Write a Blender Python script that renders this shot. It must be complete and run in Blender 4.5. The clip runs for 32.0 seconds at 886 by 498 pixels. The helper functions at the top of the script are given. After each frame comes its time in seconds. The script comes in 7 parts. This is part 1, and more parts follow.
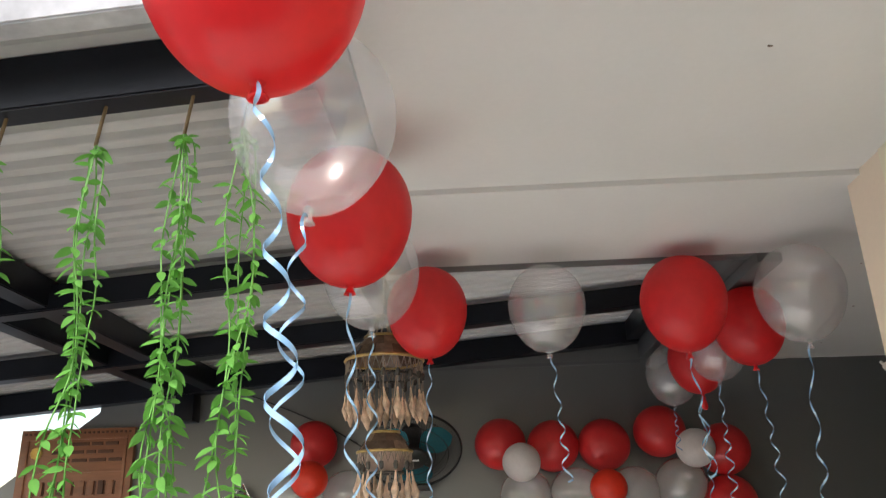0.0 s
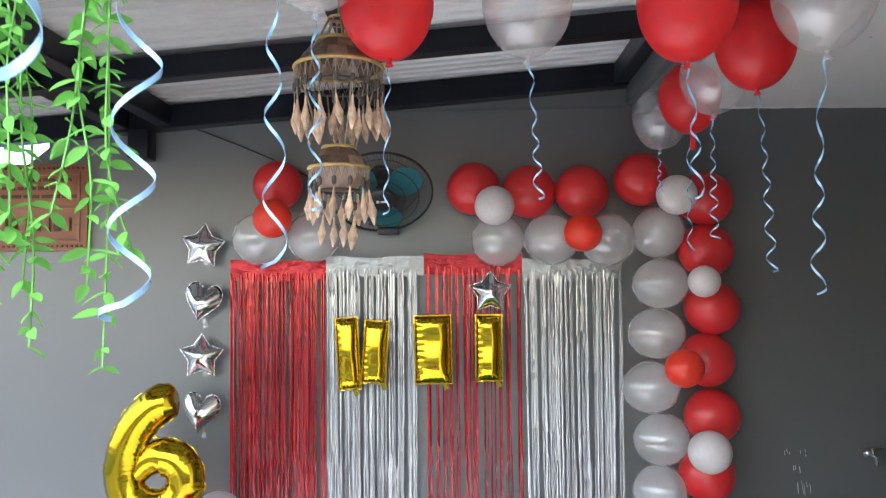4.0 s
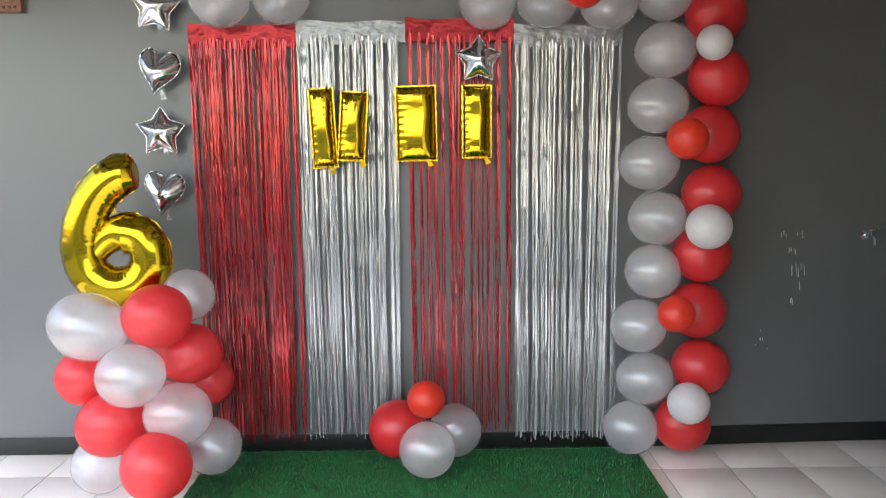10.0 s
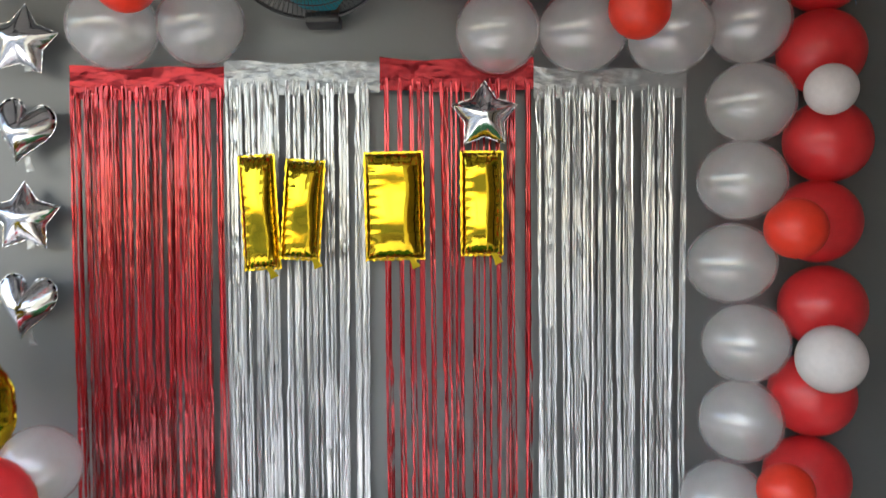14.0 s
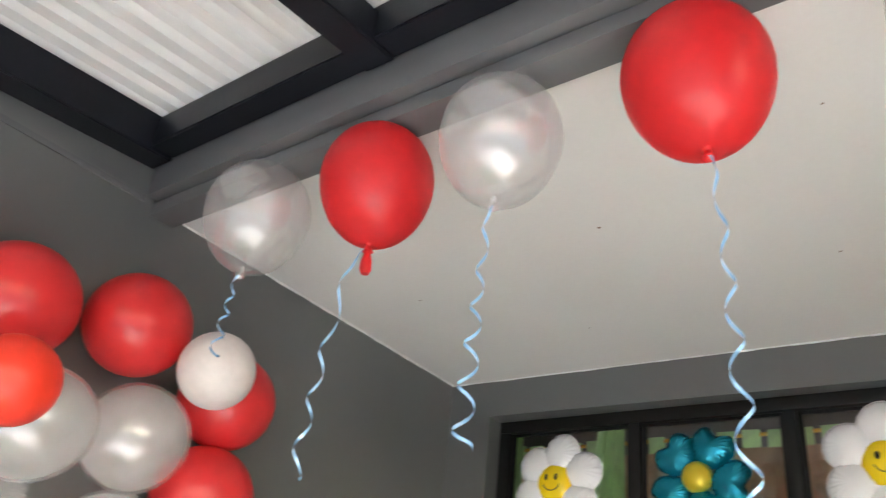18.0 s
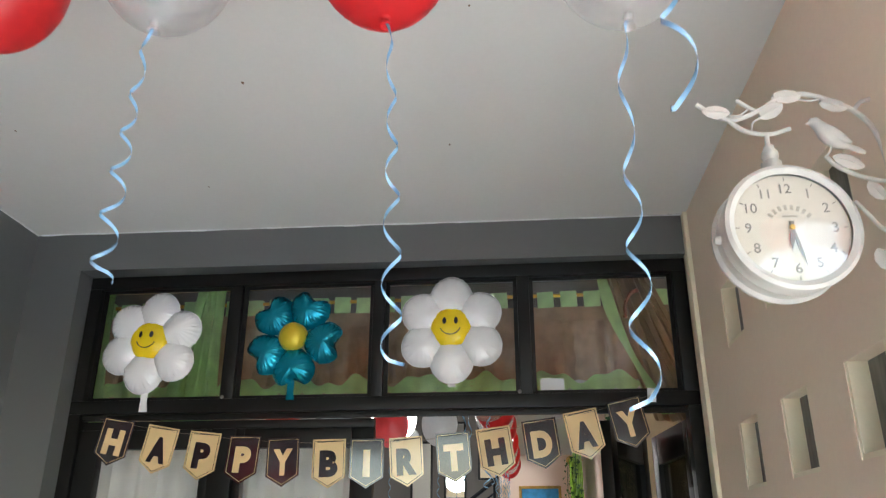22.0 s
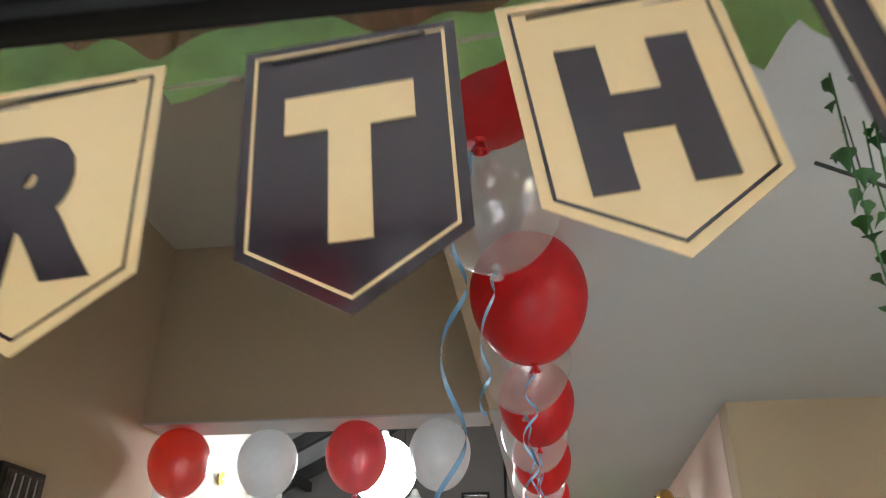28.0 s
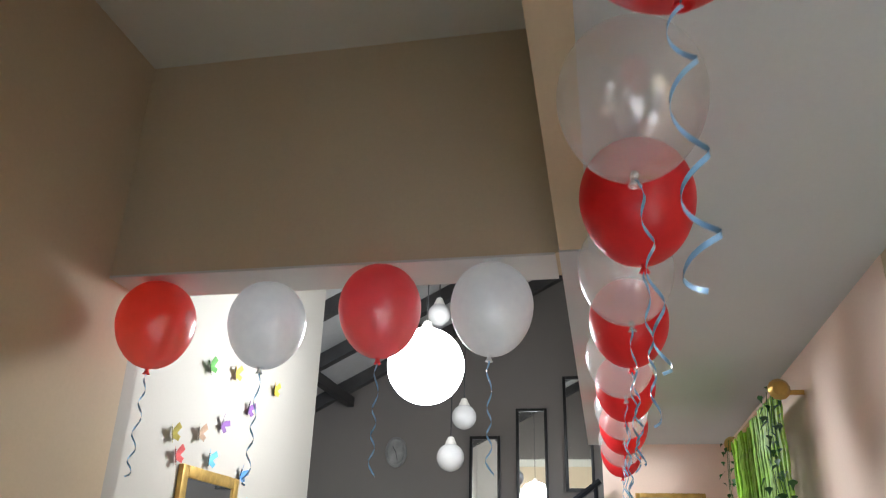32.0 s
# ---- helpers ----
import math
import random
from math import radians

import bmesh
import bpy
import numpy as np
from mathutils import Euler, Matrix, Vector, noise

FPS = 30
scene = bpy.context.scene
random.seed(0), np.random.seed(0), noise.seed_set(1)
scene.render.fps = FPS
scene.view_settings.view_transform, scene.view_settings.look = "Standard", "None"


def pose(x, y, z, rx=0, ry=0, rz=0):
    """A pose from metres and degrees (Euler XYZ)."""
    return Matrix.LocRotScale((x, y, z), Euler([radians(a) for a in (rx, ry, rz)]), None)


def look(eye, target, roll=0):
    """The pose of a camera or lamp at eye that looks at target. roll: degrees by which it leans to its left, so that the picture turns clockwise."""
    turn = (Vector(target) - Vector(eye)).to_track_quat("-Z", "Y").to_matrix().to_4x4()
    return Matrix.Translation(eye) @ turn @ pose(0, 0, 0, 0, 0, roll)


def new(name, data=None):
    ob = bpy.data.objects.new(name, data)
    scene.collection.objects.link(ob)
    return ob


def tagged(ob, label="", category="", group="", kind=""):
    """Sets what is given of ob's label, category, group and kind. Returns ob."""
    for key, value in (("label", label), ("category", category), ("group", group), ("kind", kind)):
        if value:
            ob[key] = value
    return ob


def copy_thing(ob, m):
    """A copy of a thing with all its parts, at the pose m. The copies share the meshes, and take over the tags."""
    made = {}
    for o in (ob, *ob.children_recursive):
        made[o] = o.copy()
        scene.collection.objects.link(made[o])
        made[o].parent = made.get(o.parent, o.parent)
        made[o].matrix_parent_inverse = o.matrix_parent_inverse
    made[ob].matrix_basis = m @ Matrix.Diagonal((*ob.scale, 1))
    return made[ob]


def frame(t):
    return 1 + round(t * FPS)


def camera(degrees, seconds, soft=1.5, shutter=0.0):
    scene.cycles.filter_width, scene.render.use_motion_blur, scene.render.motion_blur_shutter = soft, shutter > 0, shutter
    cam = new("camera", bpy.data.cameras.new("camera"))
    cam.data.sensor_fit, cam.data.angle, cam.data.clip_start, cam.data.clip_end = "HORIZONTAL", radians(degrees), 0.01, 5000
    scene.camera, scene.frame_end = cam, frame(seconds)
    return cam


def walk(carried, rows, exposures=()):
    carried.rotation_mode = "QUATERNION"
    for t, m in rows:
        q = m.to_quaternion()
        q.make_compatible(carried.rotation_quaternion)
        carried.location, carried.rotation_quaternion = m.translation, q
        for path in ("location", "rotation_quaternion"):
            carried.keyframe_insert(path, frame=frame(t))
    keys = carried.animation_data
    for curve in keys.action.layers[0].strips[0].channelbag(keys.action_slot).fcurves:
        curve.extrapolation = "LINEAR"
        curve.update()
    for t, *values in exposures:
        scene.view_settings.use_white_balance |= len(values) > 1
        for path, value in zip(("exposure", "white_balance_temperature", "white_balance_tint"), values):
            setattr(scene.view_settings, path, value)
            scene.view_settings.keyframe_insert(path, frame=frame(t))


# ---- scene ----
cam = camera(60.2, 32.0, 1.15, 0.4)
METRES, EYE, TILT, LEAN, TURN = 6.4, 1.89, 0.0, 0.0, 2.3
ROWS = [
    (0.0, 0.0, 0.0, 0.0, 0.62, 19.55, 1.73),
    (0.5, 0.0014, 0.0071, -0.0016, 1.05, 17.58, 1.43),
    (1.0, 0.0025, 0.0143, -0.0027, 1.11, 15.47, 1.06),
    (1.5, 0.0034, 0.0211, -0.0048, 0.96, 13.3, 0.86),
    (2.0, 0.0035, 0.0294, -0.0072, 0.62, 10.98, 0.73),
    (2.5, 0.0034, 0.038, -0.0102, 0.23, 8.71, 0.6),
    (3.0, 0.0054, 0.0421, -0.013, -0.2, 6.72, 0.62),
    (3.5, 0.0078, 0.0444, -0.017, -0.56, 4.83, 0.57),
    (4.0, 0.0091, 0.0485, -0.0216, -0.74, 3.17, 0.55),
    (4.5, 0.0123, 0.0525, -0.0259, -0.82, 1.77, 0.52),
    (6.5, 0.0051, 0.0757, -0.0514, -1.81, -1.68, 0.4),
    (7.0, 0.0025, 0.0828, -0.0567, -2.42, -2.15, 0.31),
    (7.5, 0.0026, 0.0856, -0.0616, -2.92, -2.49, 0.14),
    (8.0, 0.0029, 0.0851, -0.0662, -3.47, -2.94, -0.01),
    (8.5, 0.0011, 0.0846, -0.0711, -3.79, -3.49, -0.01),
    (9.0, 0.0011, 0.0874, -0.0776, -3.61, -4.63, 0.1),
    (9.5, 0.0017, 0.0899, -0.0806, -3.3, -6.04, 0.31),
    (10.0, -0.001, 0.0917, -0.0836, -3.02, -7.37, 0.48),
    (10.5, -0.0017, 0.0985, -0.086, -2.74, -8.52, 0.58),
    (11.0, 0.0006, 0.1163, -0.0878, -2.28, -9.25, 0.61),
    (11.5, 0.0027, 0.1379, -0.0877, -1.96, -9.41, 0.68),
    (12.0, 0.0037, 0.1585, -0.089, -1.51, -9.41, 0.81),
    (12.5, 0.0014, 0.1841, -0.0894, -1.33, -9.09, 0.94),
    (13.0, 0.0026, 0.2097, -0.0896, -1.58, -8.07, 1.01),
    (13.5, 0.0084, 0.2352, -0.0833, -2.41, -5.26, 0.86),
    (15.5, 0.0121, 0.3249, -0.0603, -12.66, 11.62, -2.95),
    (16.0, 0.0213, 0.3395, -0.0519, -19.42, 16.02, -4.65),
    (16.5, 0.0206, 0.3454, -0.0478, -28.03, 20.28, -6.06),
    (17.0, 0.0201, 0.3541, -0.0426, -37.53, 23.99, -6.76),
    (17.5, 0.018, 0.3604, -0.04, -46.91, 26.75, -6.67),
    (18.0, 0.0144, 0.3614, -0.0397, -55.9, 28.62, -6.24),
    (18.5, 0.0084, 0.3571, -0.0405, -64.32, 29.47, -5.35),
    (19.0, -0.0004, 0.3533, -0.0407, -71.14, 29.33, -4.62),
    (19.5, -0.0086, 0.3533, -0.041, -76.45, 28.47, -3.85),
    (20.0, -0.0106, 0.3578, -0.0421, -80.5, 27.12, -2.77),
    (20.5, -0.0116, 0.3657, -0.0432, -82.97, 25.65, -1.87),
    (21.0, -0.01, 0.3714, -0.0462, -84.48, 24.08, -1.11),
    (21.5, -0.0038, 0.376, -0.0477, -85.68, 22.59, -0.41),
    (22.0, 0.0094, 0.3777, -0.0493, -86.41, 21.37, -0.07),
    (22.5, 0.035, 0.3789, -0.0491, -86.95, 20.37, 0.09),
    (23.0, 0.0604, 0.3786, -0.0486, -87.19, 19.6, 0.25),
    (23.5, 0.0867, 0.3826, -0.05, -86.94, 19.13, 0.34),
    (24.0, 0.1164, 0.3865, -0.0488, -86.55, 19.07, 0.36),
    (24.5, 0.1462, 0.3823, -0.0495, -86.11, 19.49, 0.19),
    (26.5, 0.265, 0.3837, -0.0432, -86.46, 22.89, -0.03),
    (27.0, 0.2968, 0.3829, -0.0411, -86.27, 24.45, 0.04),
    (27.5, 0.3311, 0.3858, -0.0403, -85.59, 26.3, 0.01),
    (28.0, 0.3626, 0.3859, -0.0389, -84.59, 28.1, -0.16),
    (28.5, 0.3858, 0.3824, -0.0336, -83.41, 29.94, -0.62),
    (29.0, 0.4028, 0.3861, -0.0341, -82.58, 30.65, -1.1),
    (29.5, 0.4202, 0.3948, -0.0365, -82.34, 30.51, -1.42),
    (30.0, 0.4363, 0.4018, -0.0385, -82.05, 29.43, -1.42),
    (30.5, 0.454, 0.4031, -0.0403, -81.82, 28.1, -1.41),
    (31.0, 0.4768, 0.4017, -0.0414, -81.43, 26.48, -1.57),
    (31.5, 0.4943, 0.399, -0.0424, -81.08, 24.94, -1.54),
    (32.0, 0.5101, 0.4004, -0.0441, -80.97, 23.64, -1.56),
]
walk(cam, [(t, pose(0, 0, EYE, TILT, LEAN, TURN) @ pose(METRES * x, METRES * y, METRES * z, 90 + pitch, roll, yaw)) for t, x, y, z, yaw, pitch, roll in ROWS],
     exposures=[(0, 1.28, 6550, 11), (2, 1.85, 6150, 11), (4, 2.05, 5800, 11), (6.5, 1.97, 6150, 11), (13, 1.75, 6150, 11), (15.5, 2.25, 6000, 10), (17, 3.1, 6400, 9), (19, 3.12, 6400, 9), (20.5, 2.82, 6150, 9), (23, 3.12, 6000, 8), (24, 3.58, 6000, 8), (27, 3.45, 6250, 8), (28, 3.25, 5850, 8), (30, 3.45, 5750, 9), (32, 3.35, 5800, 9)])

# ---- world, sun and exposure ----
world = bpy.data.worlds.new("sky")
scene.world = world
world.use_nodes = True
wn = world.node_tree
sky = wn.nodes.new("ShaderNodeTexSky")
sky.sky_type = 'NISHITA'
sky.sun_disc = False
sky.sun_elevation = radians(47)
sky.sun_rotation = radians(208)
sky.air_density, sky.dust_density = 1.3, 2.0
wn.links.new(sky.outputs[0], wn.nodes["Background"].inputs[0])
wn.nodes["Background"].inputs[1].default_value = 0.15

sun_data = bpy.data.lights.new("sun", 'SUN')
sun_data.energy, sun_data.angle, sun_data.color = 1.1, radians(10), (1.0, 0.97, 0.93)
sun_ob = new("sun", sun_data)
sun_ob.matrix_world = look((-3.5, -6.5, 8), (0, 0, 0))


# ---- materials ----
def nodes_of(name):
    m = bpy.data.materials.new(name)
    m.use_nodes = True
    nt = m.node_tree
    return m, nt, nt.nodes["Principled BSDF"]


def mix_of(nt, fac, a, b):
    mx = nt.nodes.new("ShaderNodeMix")
    mx.data_type = 'RGBA'
    mx.inputs[6].default_value, mx.inputs[7].default_value = a, b
    if fac is not None:
        nt.links.new(fac, mx.inputs[0])
    return mx


def noise_of(nt, scale, detail=4.0, coord="Object", stretch=None):
    tc = nt.nodes.new("ShaderNodeTexCoord")
    n = nt.nodes.new("ShaderNodeTexNoise")
    n.inputs["Scale"].default_value, n.inputs["Detail"].default_value = scale, detail
    if stretch:
        mp = nt.nodes.new("ShaderNodeMapping")
        mp.inputs["Scale"].default_value = stretch
        nt.links.new(tc.outputs[coord], mp.inputs[0])
        nt.links.new(mp.outputs[0], n.inputs["Vector"])
    else:
        nt.links.new(tc.outputs[coord], n.inputs["Vector"])
    return n


def surf(name, col, rough=0.6, metal=0.0, var=0.15, scale=3.0, fine=60.0, bump=0.15, spec=0.5, stretch=None, rnd=0.0, coat=0.0, thick=0.002, coat_rough=0.08):
    """Base colour with broad stains and fine grain, a rough patchiness and fine relief."""
    m, nt, p = nodes_of(name)
    broad, grain = noise_of(nt, scale, 5, stretch=stretch), noise_of(nt, fine, 3, stretch=stretch)
    lo = tuple(c * (1 - var) for c in col) + (1,)
    hi = tuple(min(1, c * (1 + var * 0.7)) for c in col) + (1,)
    ramp = nt.nodes.new("ShaderNodeMapRange")
    ramp.inputs["From Min"].default_value, ramp.inputs["From Max"].default_value = 0.3, 0.7
    nt.links.new(broad.outputs["Fac"], ramp.inputs["Value"])
    mx = mix_of(nt, ramp.outputs[0], lo, hi)
    g = nt.nodes.new("ShaderNodeMapRange")
    g.inputs["To Min"].default_value, g.inputs["To Max"].default_value = 1 - var * 0.5, 1 + var * 0.5
    nt.links.new(grain.outputs["Fac"], g.inputs["Value"])
    hs = nt.nodes.new("ShaderNodeHueSaturation")
    nt.links.new(mx.outputs[2], hs.inputs["Color"])
    val = g.outputs[0]
    if rnd:
        oi = nt.nodes.new("ShaderNodeObjectInfo")
        r = nt.nodes.new("ShaderNodeMapRange")
        r.inputs["To Min"].default_value, r.inputs["To Max"].default_value = 1 - rnd, 1 + rnd
        nt.links.new(oi.outputs["Random"], r.inputs["Value"])
        mul = nt.nodes.new("ShaderNodeMath")
        mul.operation = 'MULTIPLY'
        nt.links.new(val, mul.inputs[0])
        nt.links.new(r.outputs[0], mul.inputs[1])
        val = mul.outputs[0]
    nt.links.new(val, hs.inputs["Value"])
    nt.links.new(hs.outputs[0], p.inputs["Base Color"])
    rr = nt.nodes.new("ShaderNodeMapRange")
    rr.inputs["To Min"].default_value, rr.inputs["To Max"].default_value = max(0.02, rough - 0.12 * rough), min(1, rough + 0.12 * rough)
    nt.links.new(broad.outputs["Fac"], rr.inputs["Value"])
    nt.links.new(rr.outputs[0], p.inputs["Roughness"])
    p.inputs["Metallic"].default_value = metal
    p.inputs["Specular IOR Level"].default_value = spec
    p.inputs["Coat Weight"].default_value = coat
    p.inputs["Coat Roughness"].default_value = coat_rough
    if bump:
        b = nt.nodes.new("ShaderNodeBump")
        b.inputs["Strength"].default_value, b.inputs["Distance"].default_value = bump, thick
        nt.links.new(grain.outputs["Fac"], b.inputs["Height"])
        nt.links.new(b.outputs[0], p.inputs["Normal"])
    return m


def rim_gloss(nt, low, high):
    """More gloss at a grazing look, alike on both sides of a skin."""
    lw = nt.nodes.new("ShaderNodeLayerWeight")
    lw.inputs[0].default_value = 0.5
    pw = nt.nodes.new("ShaderNodeMath")
    pw.operation = 'POWER'
    pw.inputs[1].default_value = 4.0
    nt.links.new(lw.outputs["Facing"], pw.inputs[0])
    r = nt.nodes.new("ShaderNodeMapRange")
    r.inputs["To Min"].default_value, r.inputs["To Max"].default_value = low, high
    nt.links.new(pw.outputs[0], r.inputs["Value"])
    return r.outputs[0]


def latex(name, col, clear=0.0, glow=0.3, rough=0.22, tint=(0.98, 0.98, 0.98), sheen=0.5, rim=(0.14, 0.18)):
    """Stretched balloon rubber: a thin skin, part see-through, part lit from behind, with a soft sheen."""
    m, nt, p = nodes_of(name)
    out = nt.nodes["Material Output"]
    n = noise_of(nt, 9, 4)
    mx = mix_of(nt, n.outputs["Fac"], tuple(c * 0.9 for c in col) + (1,), tuple(min(1, c * 1.08) for c in col) + (1,))
    nt.links.new(mx.outputs[2], p.inputs["Base Color"])
    p.inputs["Roughness"].default_value = rough
    p.inputs["Specular IOR Level"].default_value = sheen
    p.inputs["Coat Weight"].default_value = 0.6 * sheen
    p.inputs["Coat Roughness"].default_value = 0.16
    tl = nt.nodes.new("ShaderNodeBsdfTranslucent")
    nt.links.new(mx.outputs[2], tl.inputs["Color"])
    a = nt.nodes.new("ShaderNodeMixShader")
    a.inputs[0].default_value = glow
    nt.links.new(p.outputs[0], a.inputs[1])
    nt.links.new(tl.outputs[0], a.inputs[2])
    last = a
    if clear:
        tr = nt.nodes.new("ShaderNodeBsdfTransparent")
        tr.inputs[0].default_value = (*tint, 1)
        b = nt.nodes.new("ShaderNodeMixShader")
        b.inputs[0].default_value = clear
        nt.links.new(a.outputs[0], b.inputs[1])
        nt.links.new(tr.outputs[0], b.inputs[2])
        gl = nt.nodes.new("ShaderNodeBsdfGlossy")
        gl.inputs["Roughness"].default_value = rough * 0.8
        last = nt.nodes.new("ShaderNodeMixShader")
        nt.links.new(rim_gloss(nt, *rim), last.inputs[0])
        nt.links.new(b.outputs[0], last.inputs[1])
        nt.links.new(gl.outputs[0], last.inputs[2])
    nt.links.new(last.outputs[0], out.inputs[0])
    return m


def glass(name, tint=(1, 1, 1), gloss=0.02, face=0.04):
    m, nt, p = nodes_of(name)
    tr = nt.nodes.new("ShaderNodeBsdfTransparent")
    tr.inputs[0].default_value = (*tint, 1)
    gl = nt.nodes.new("ShaderNodeBsdfGlossy")
    gl.inputs["Roughness"].default_value = gloss
    mx = nt.nodes.new("ShaderNodeMixShader")
    nt.links.new(rim_gloss(nt, face, 0.8), mx.inputs[0])
    nt.links.new(tr.outputs[0], mx.inputs[1])
    nt.links.new(gl.outputs[0], mx.inputs[2])
    nt.links.new(mx.outputs[0], nt.nodes["Material Output"].inputs[0])
    return m


def cloth(name, col, thin=0.3, var=0.2, scale=9, rough=0.85, fine=180, bump=0.3, thick=0.002):
    m = surf(name, col, rough, var=var, scale=scale, fine=fine, bump=bump, thick=thick)
    nt = m.node_tree
    p = nt.nodes["Principled BSDF"]
    tl = nt.nodes.new("ShaderNodeBsdfTranslucent")
    tl.inputs[0].default_value = (*col, 1)
    mx = nt.nodes.new("ShaderNodeMixShader")
    mx.inputs[0].default_value = thin
    nt.links.new(p.outputs[0], mx.inputs[1])
    nt.links.new(tl.outputs[0], mx.inputs[2])
    nt.links.new(mx.outputs[0], nt.nodes["Material Output"].inputs[0])
    return m


def lamp_glow(name, col, strength):
    m, nt, p = nodes_of(name)
    p.inputs["Base Color"].default_value = (0.9, 0.9, 0.88, 1)
    p.inputs["Emission Color"].default_value = (*col, 1)
    p.inputs["Emission Strength"].default_value = strength
    return m


def cloth_sheet(name, col, thin=0.3, **kw):
    """A thin plastic sheet: some daylight comes through it."""
    m = surf(name, col, **kw)
    nt = m.node_tree
    tl = nt.nodes.new("ShaderNodeBsdfTranslucent")
    tl.inputs[0].default_value = (*col, 1)
    mx = nt.nodes.new("ShaderNodeMixShader")
    mx.inputs[0].default_value = thin
    nt.links.new(nt.nodes["Principled BSDF"].outputs[0], mx.inputs[1])
    nt.links.new(tl.outputs[0], mx.inputs[2])
    nt.links.new(mx.outputs[0], nt.nodes["Material Output"].inputs[0])
    return m


M_GREY = surf("grey_wall_paint", (0.108, 0.113, 0.110), 0.42, spec=0.8, coat=0.7, coat_rough=0.34, var=0.07, scale=1.4, fine=90, bump=0.12)
M_GREY_TRIM = surf("grey_trim_paint", (0.125, 0.128, 0.13), 0.5, var=0.08, scale=2, fine=80, bump=0.12)
M_WHITE_CEIL = surf("white_ceiling_paint", (0.66, 0.655, 0.635), 0.8, var=0.05, scale=1.1, fine=70, bump=0.2)
M_CEIL_IN = surf("cool_white_ceiling_paint", (0.60, 0.625, 0.63), 0.8, var=0.05, scale=1.1, fine=70, bump=0.2)
M_CEIL_HIGH = surf("dull_white_ceiling_paint", (0.64, 0.635, 0.55), 0.8, var=0.05, scale=1.1, fine=70, bump=0.2)
M_BEIGE = surf("beige_wall_paint", (0.85, 0.725, 0.575), 0.7, var=0.06, scale=1.2, fine=80, bump=0.2)
M_CREAM = surf("cream_paint", (0.86, 0.79, 0.60), 0.7, var=0.06, scale=3, fine=90, bump=0.2)
M_PEACH = surf("peach_wall_paint", (0.90, 0.72, 0.61), 0.7, var=0.06, scale=1.3, fine=80, bump=0.2)
M_TAN = surf("tan_wall_paint", (0.60, 0.49, 0.33), 0.75, var=0.08, scale=1.1, fine=80, bump=0.2)
M_HALL = surf("hall_wall_paint", (0.15, 0.135, 0.12), 0.75, var=0.08, scale=1.1, fine=80, bump=0.2)
# White darkened in its colour to hold back the strong globe light.
M_WHITE_WALL = surf("dimmed_white_wall_paint", (0.43, 0.41, 0.365), 0.7, var=0.04, scale=1.5, fine=80, bump=0.15)
M_BLACK_STEEL = surf("black_steel_paint", (0.009, 0.010, 0.014), 0.36, spec=0.25, var=0.3, scale=5, fine=120, bump=0.1)
M_BLACK_WOOD = surf("black_painted_wood", (0.008, 0.0078, 0.0075), 0.36, spec=0.3, var=0.35, scale=4, fine=70, bump=0.2, stretch=(1, 1, 0.15))
M_BASE = surf("black_skirting_tile", (0.010, 0.011, 0.010), 0.3, var=0.3, scale=6, fine=100, bump=0.08)
M_TILE = surf("cream_floor_tile", (0.90, 0.85, 0.78), 0.3, var=0.015, scale=7, fine=130, bump=0.0, rnd=0.03)
M_GROUT = surf("dark_grout", (0.055, 0.045, 0.035), 0.9, var=0.25, scale=12, fine=140, bump=0.4)
M_TURF = surf("artificial_turf", (0.018, 0.14, 0.036), 0.7, var=0.4, scale=14, fine=260, bump=0.6)
M_BLADE = surf("turf_blade", (0.022, 0.18, 0.045), 0.55, var=0.4, scale=20, fine=90, bump=0.0)
M_GROUND = surf("concrete_ground", (0.22, 0.215, 0.20), 0.9, var=0.2, scale=0.7, fine=25, bump=0.3)
M_ROOF = cloth_sheet("white_corrugated_sheet", (0.70, 0.695, 0.68), 0.10, rough=0.45, var=0.12, scale=2.2, fine=50, bump=0.1, stretch=(0.25, 1, 1))
M_ROOF_DULL = cloth_sheet("dull_corrugated_sheet", (0.43, 0.42, 0.395), 0.01, rough=0.6, var=0.22, scale=2.2, fine=50, bump=0.15, stretch=(0.25, 1, 1))
M_GUTTER = surf("weathered_grey_board", (0.48, 0.47, 0.47), 0.8, var=0.3, scale=5, fine=40, bump=0.4)
M_RED = latex("red_balloon_rubber", (0.84, 0.042, 0.048), 0.0, 0.5, 0.34)
M_RED_COLUMN = latex("rosy_red_balloon_rubber", (0.92, 0.075, 0.085), 0.0, 0.4, 0.3)
M_PEARL = latex("pearl_white_balloon_rubber", (0.98, 0.93, 0.955), 0.66, 0.35, 0.20, sheen=0.2, rim=(0.12, 0.3))
M_RED_WALL = latex("deep_red_balloon_rubber", (0.76, 0.038, 0.042), 0.0, 0.3, 0.34)
M_CORAL = latex("coral_red_balloon_rubber", (0.88, 0.055, 0.025), 0.0, 0.3, 0.4)
# Hallway rubbers lightened in colour and tint for the lamp shining from behind.
M_BACKLIT_PINK = latex("backlit_pink_balloon_rubber", (1.0, 0.17, 0.22), 0.04, 0.6, 0.35, (0.98, 0.16, 0.25))
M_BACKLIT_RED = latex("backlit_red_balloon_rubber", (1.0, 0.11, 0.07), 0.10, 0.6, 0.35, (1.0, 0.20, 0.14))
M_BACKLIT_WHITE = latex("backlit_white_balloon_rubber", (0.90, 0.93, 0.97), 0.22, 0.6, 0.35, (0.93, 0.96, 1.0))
M_CLEAR = latex("pearl_clear_balloon_rubber", (0.97, 0.955, 0.965), 0.74, 0.45, 0.22)
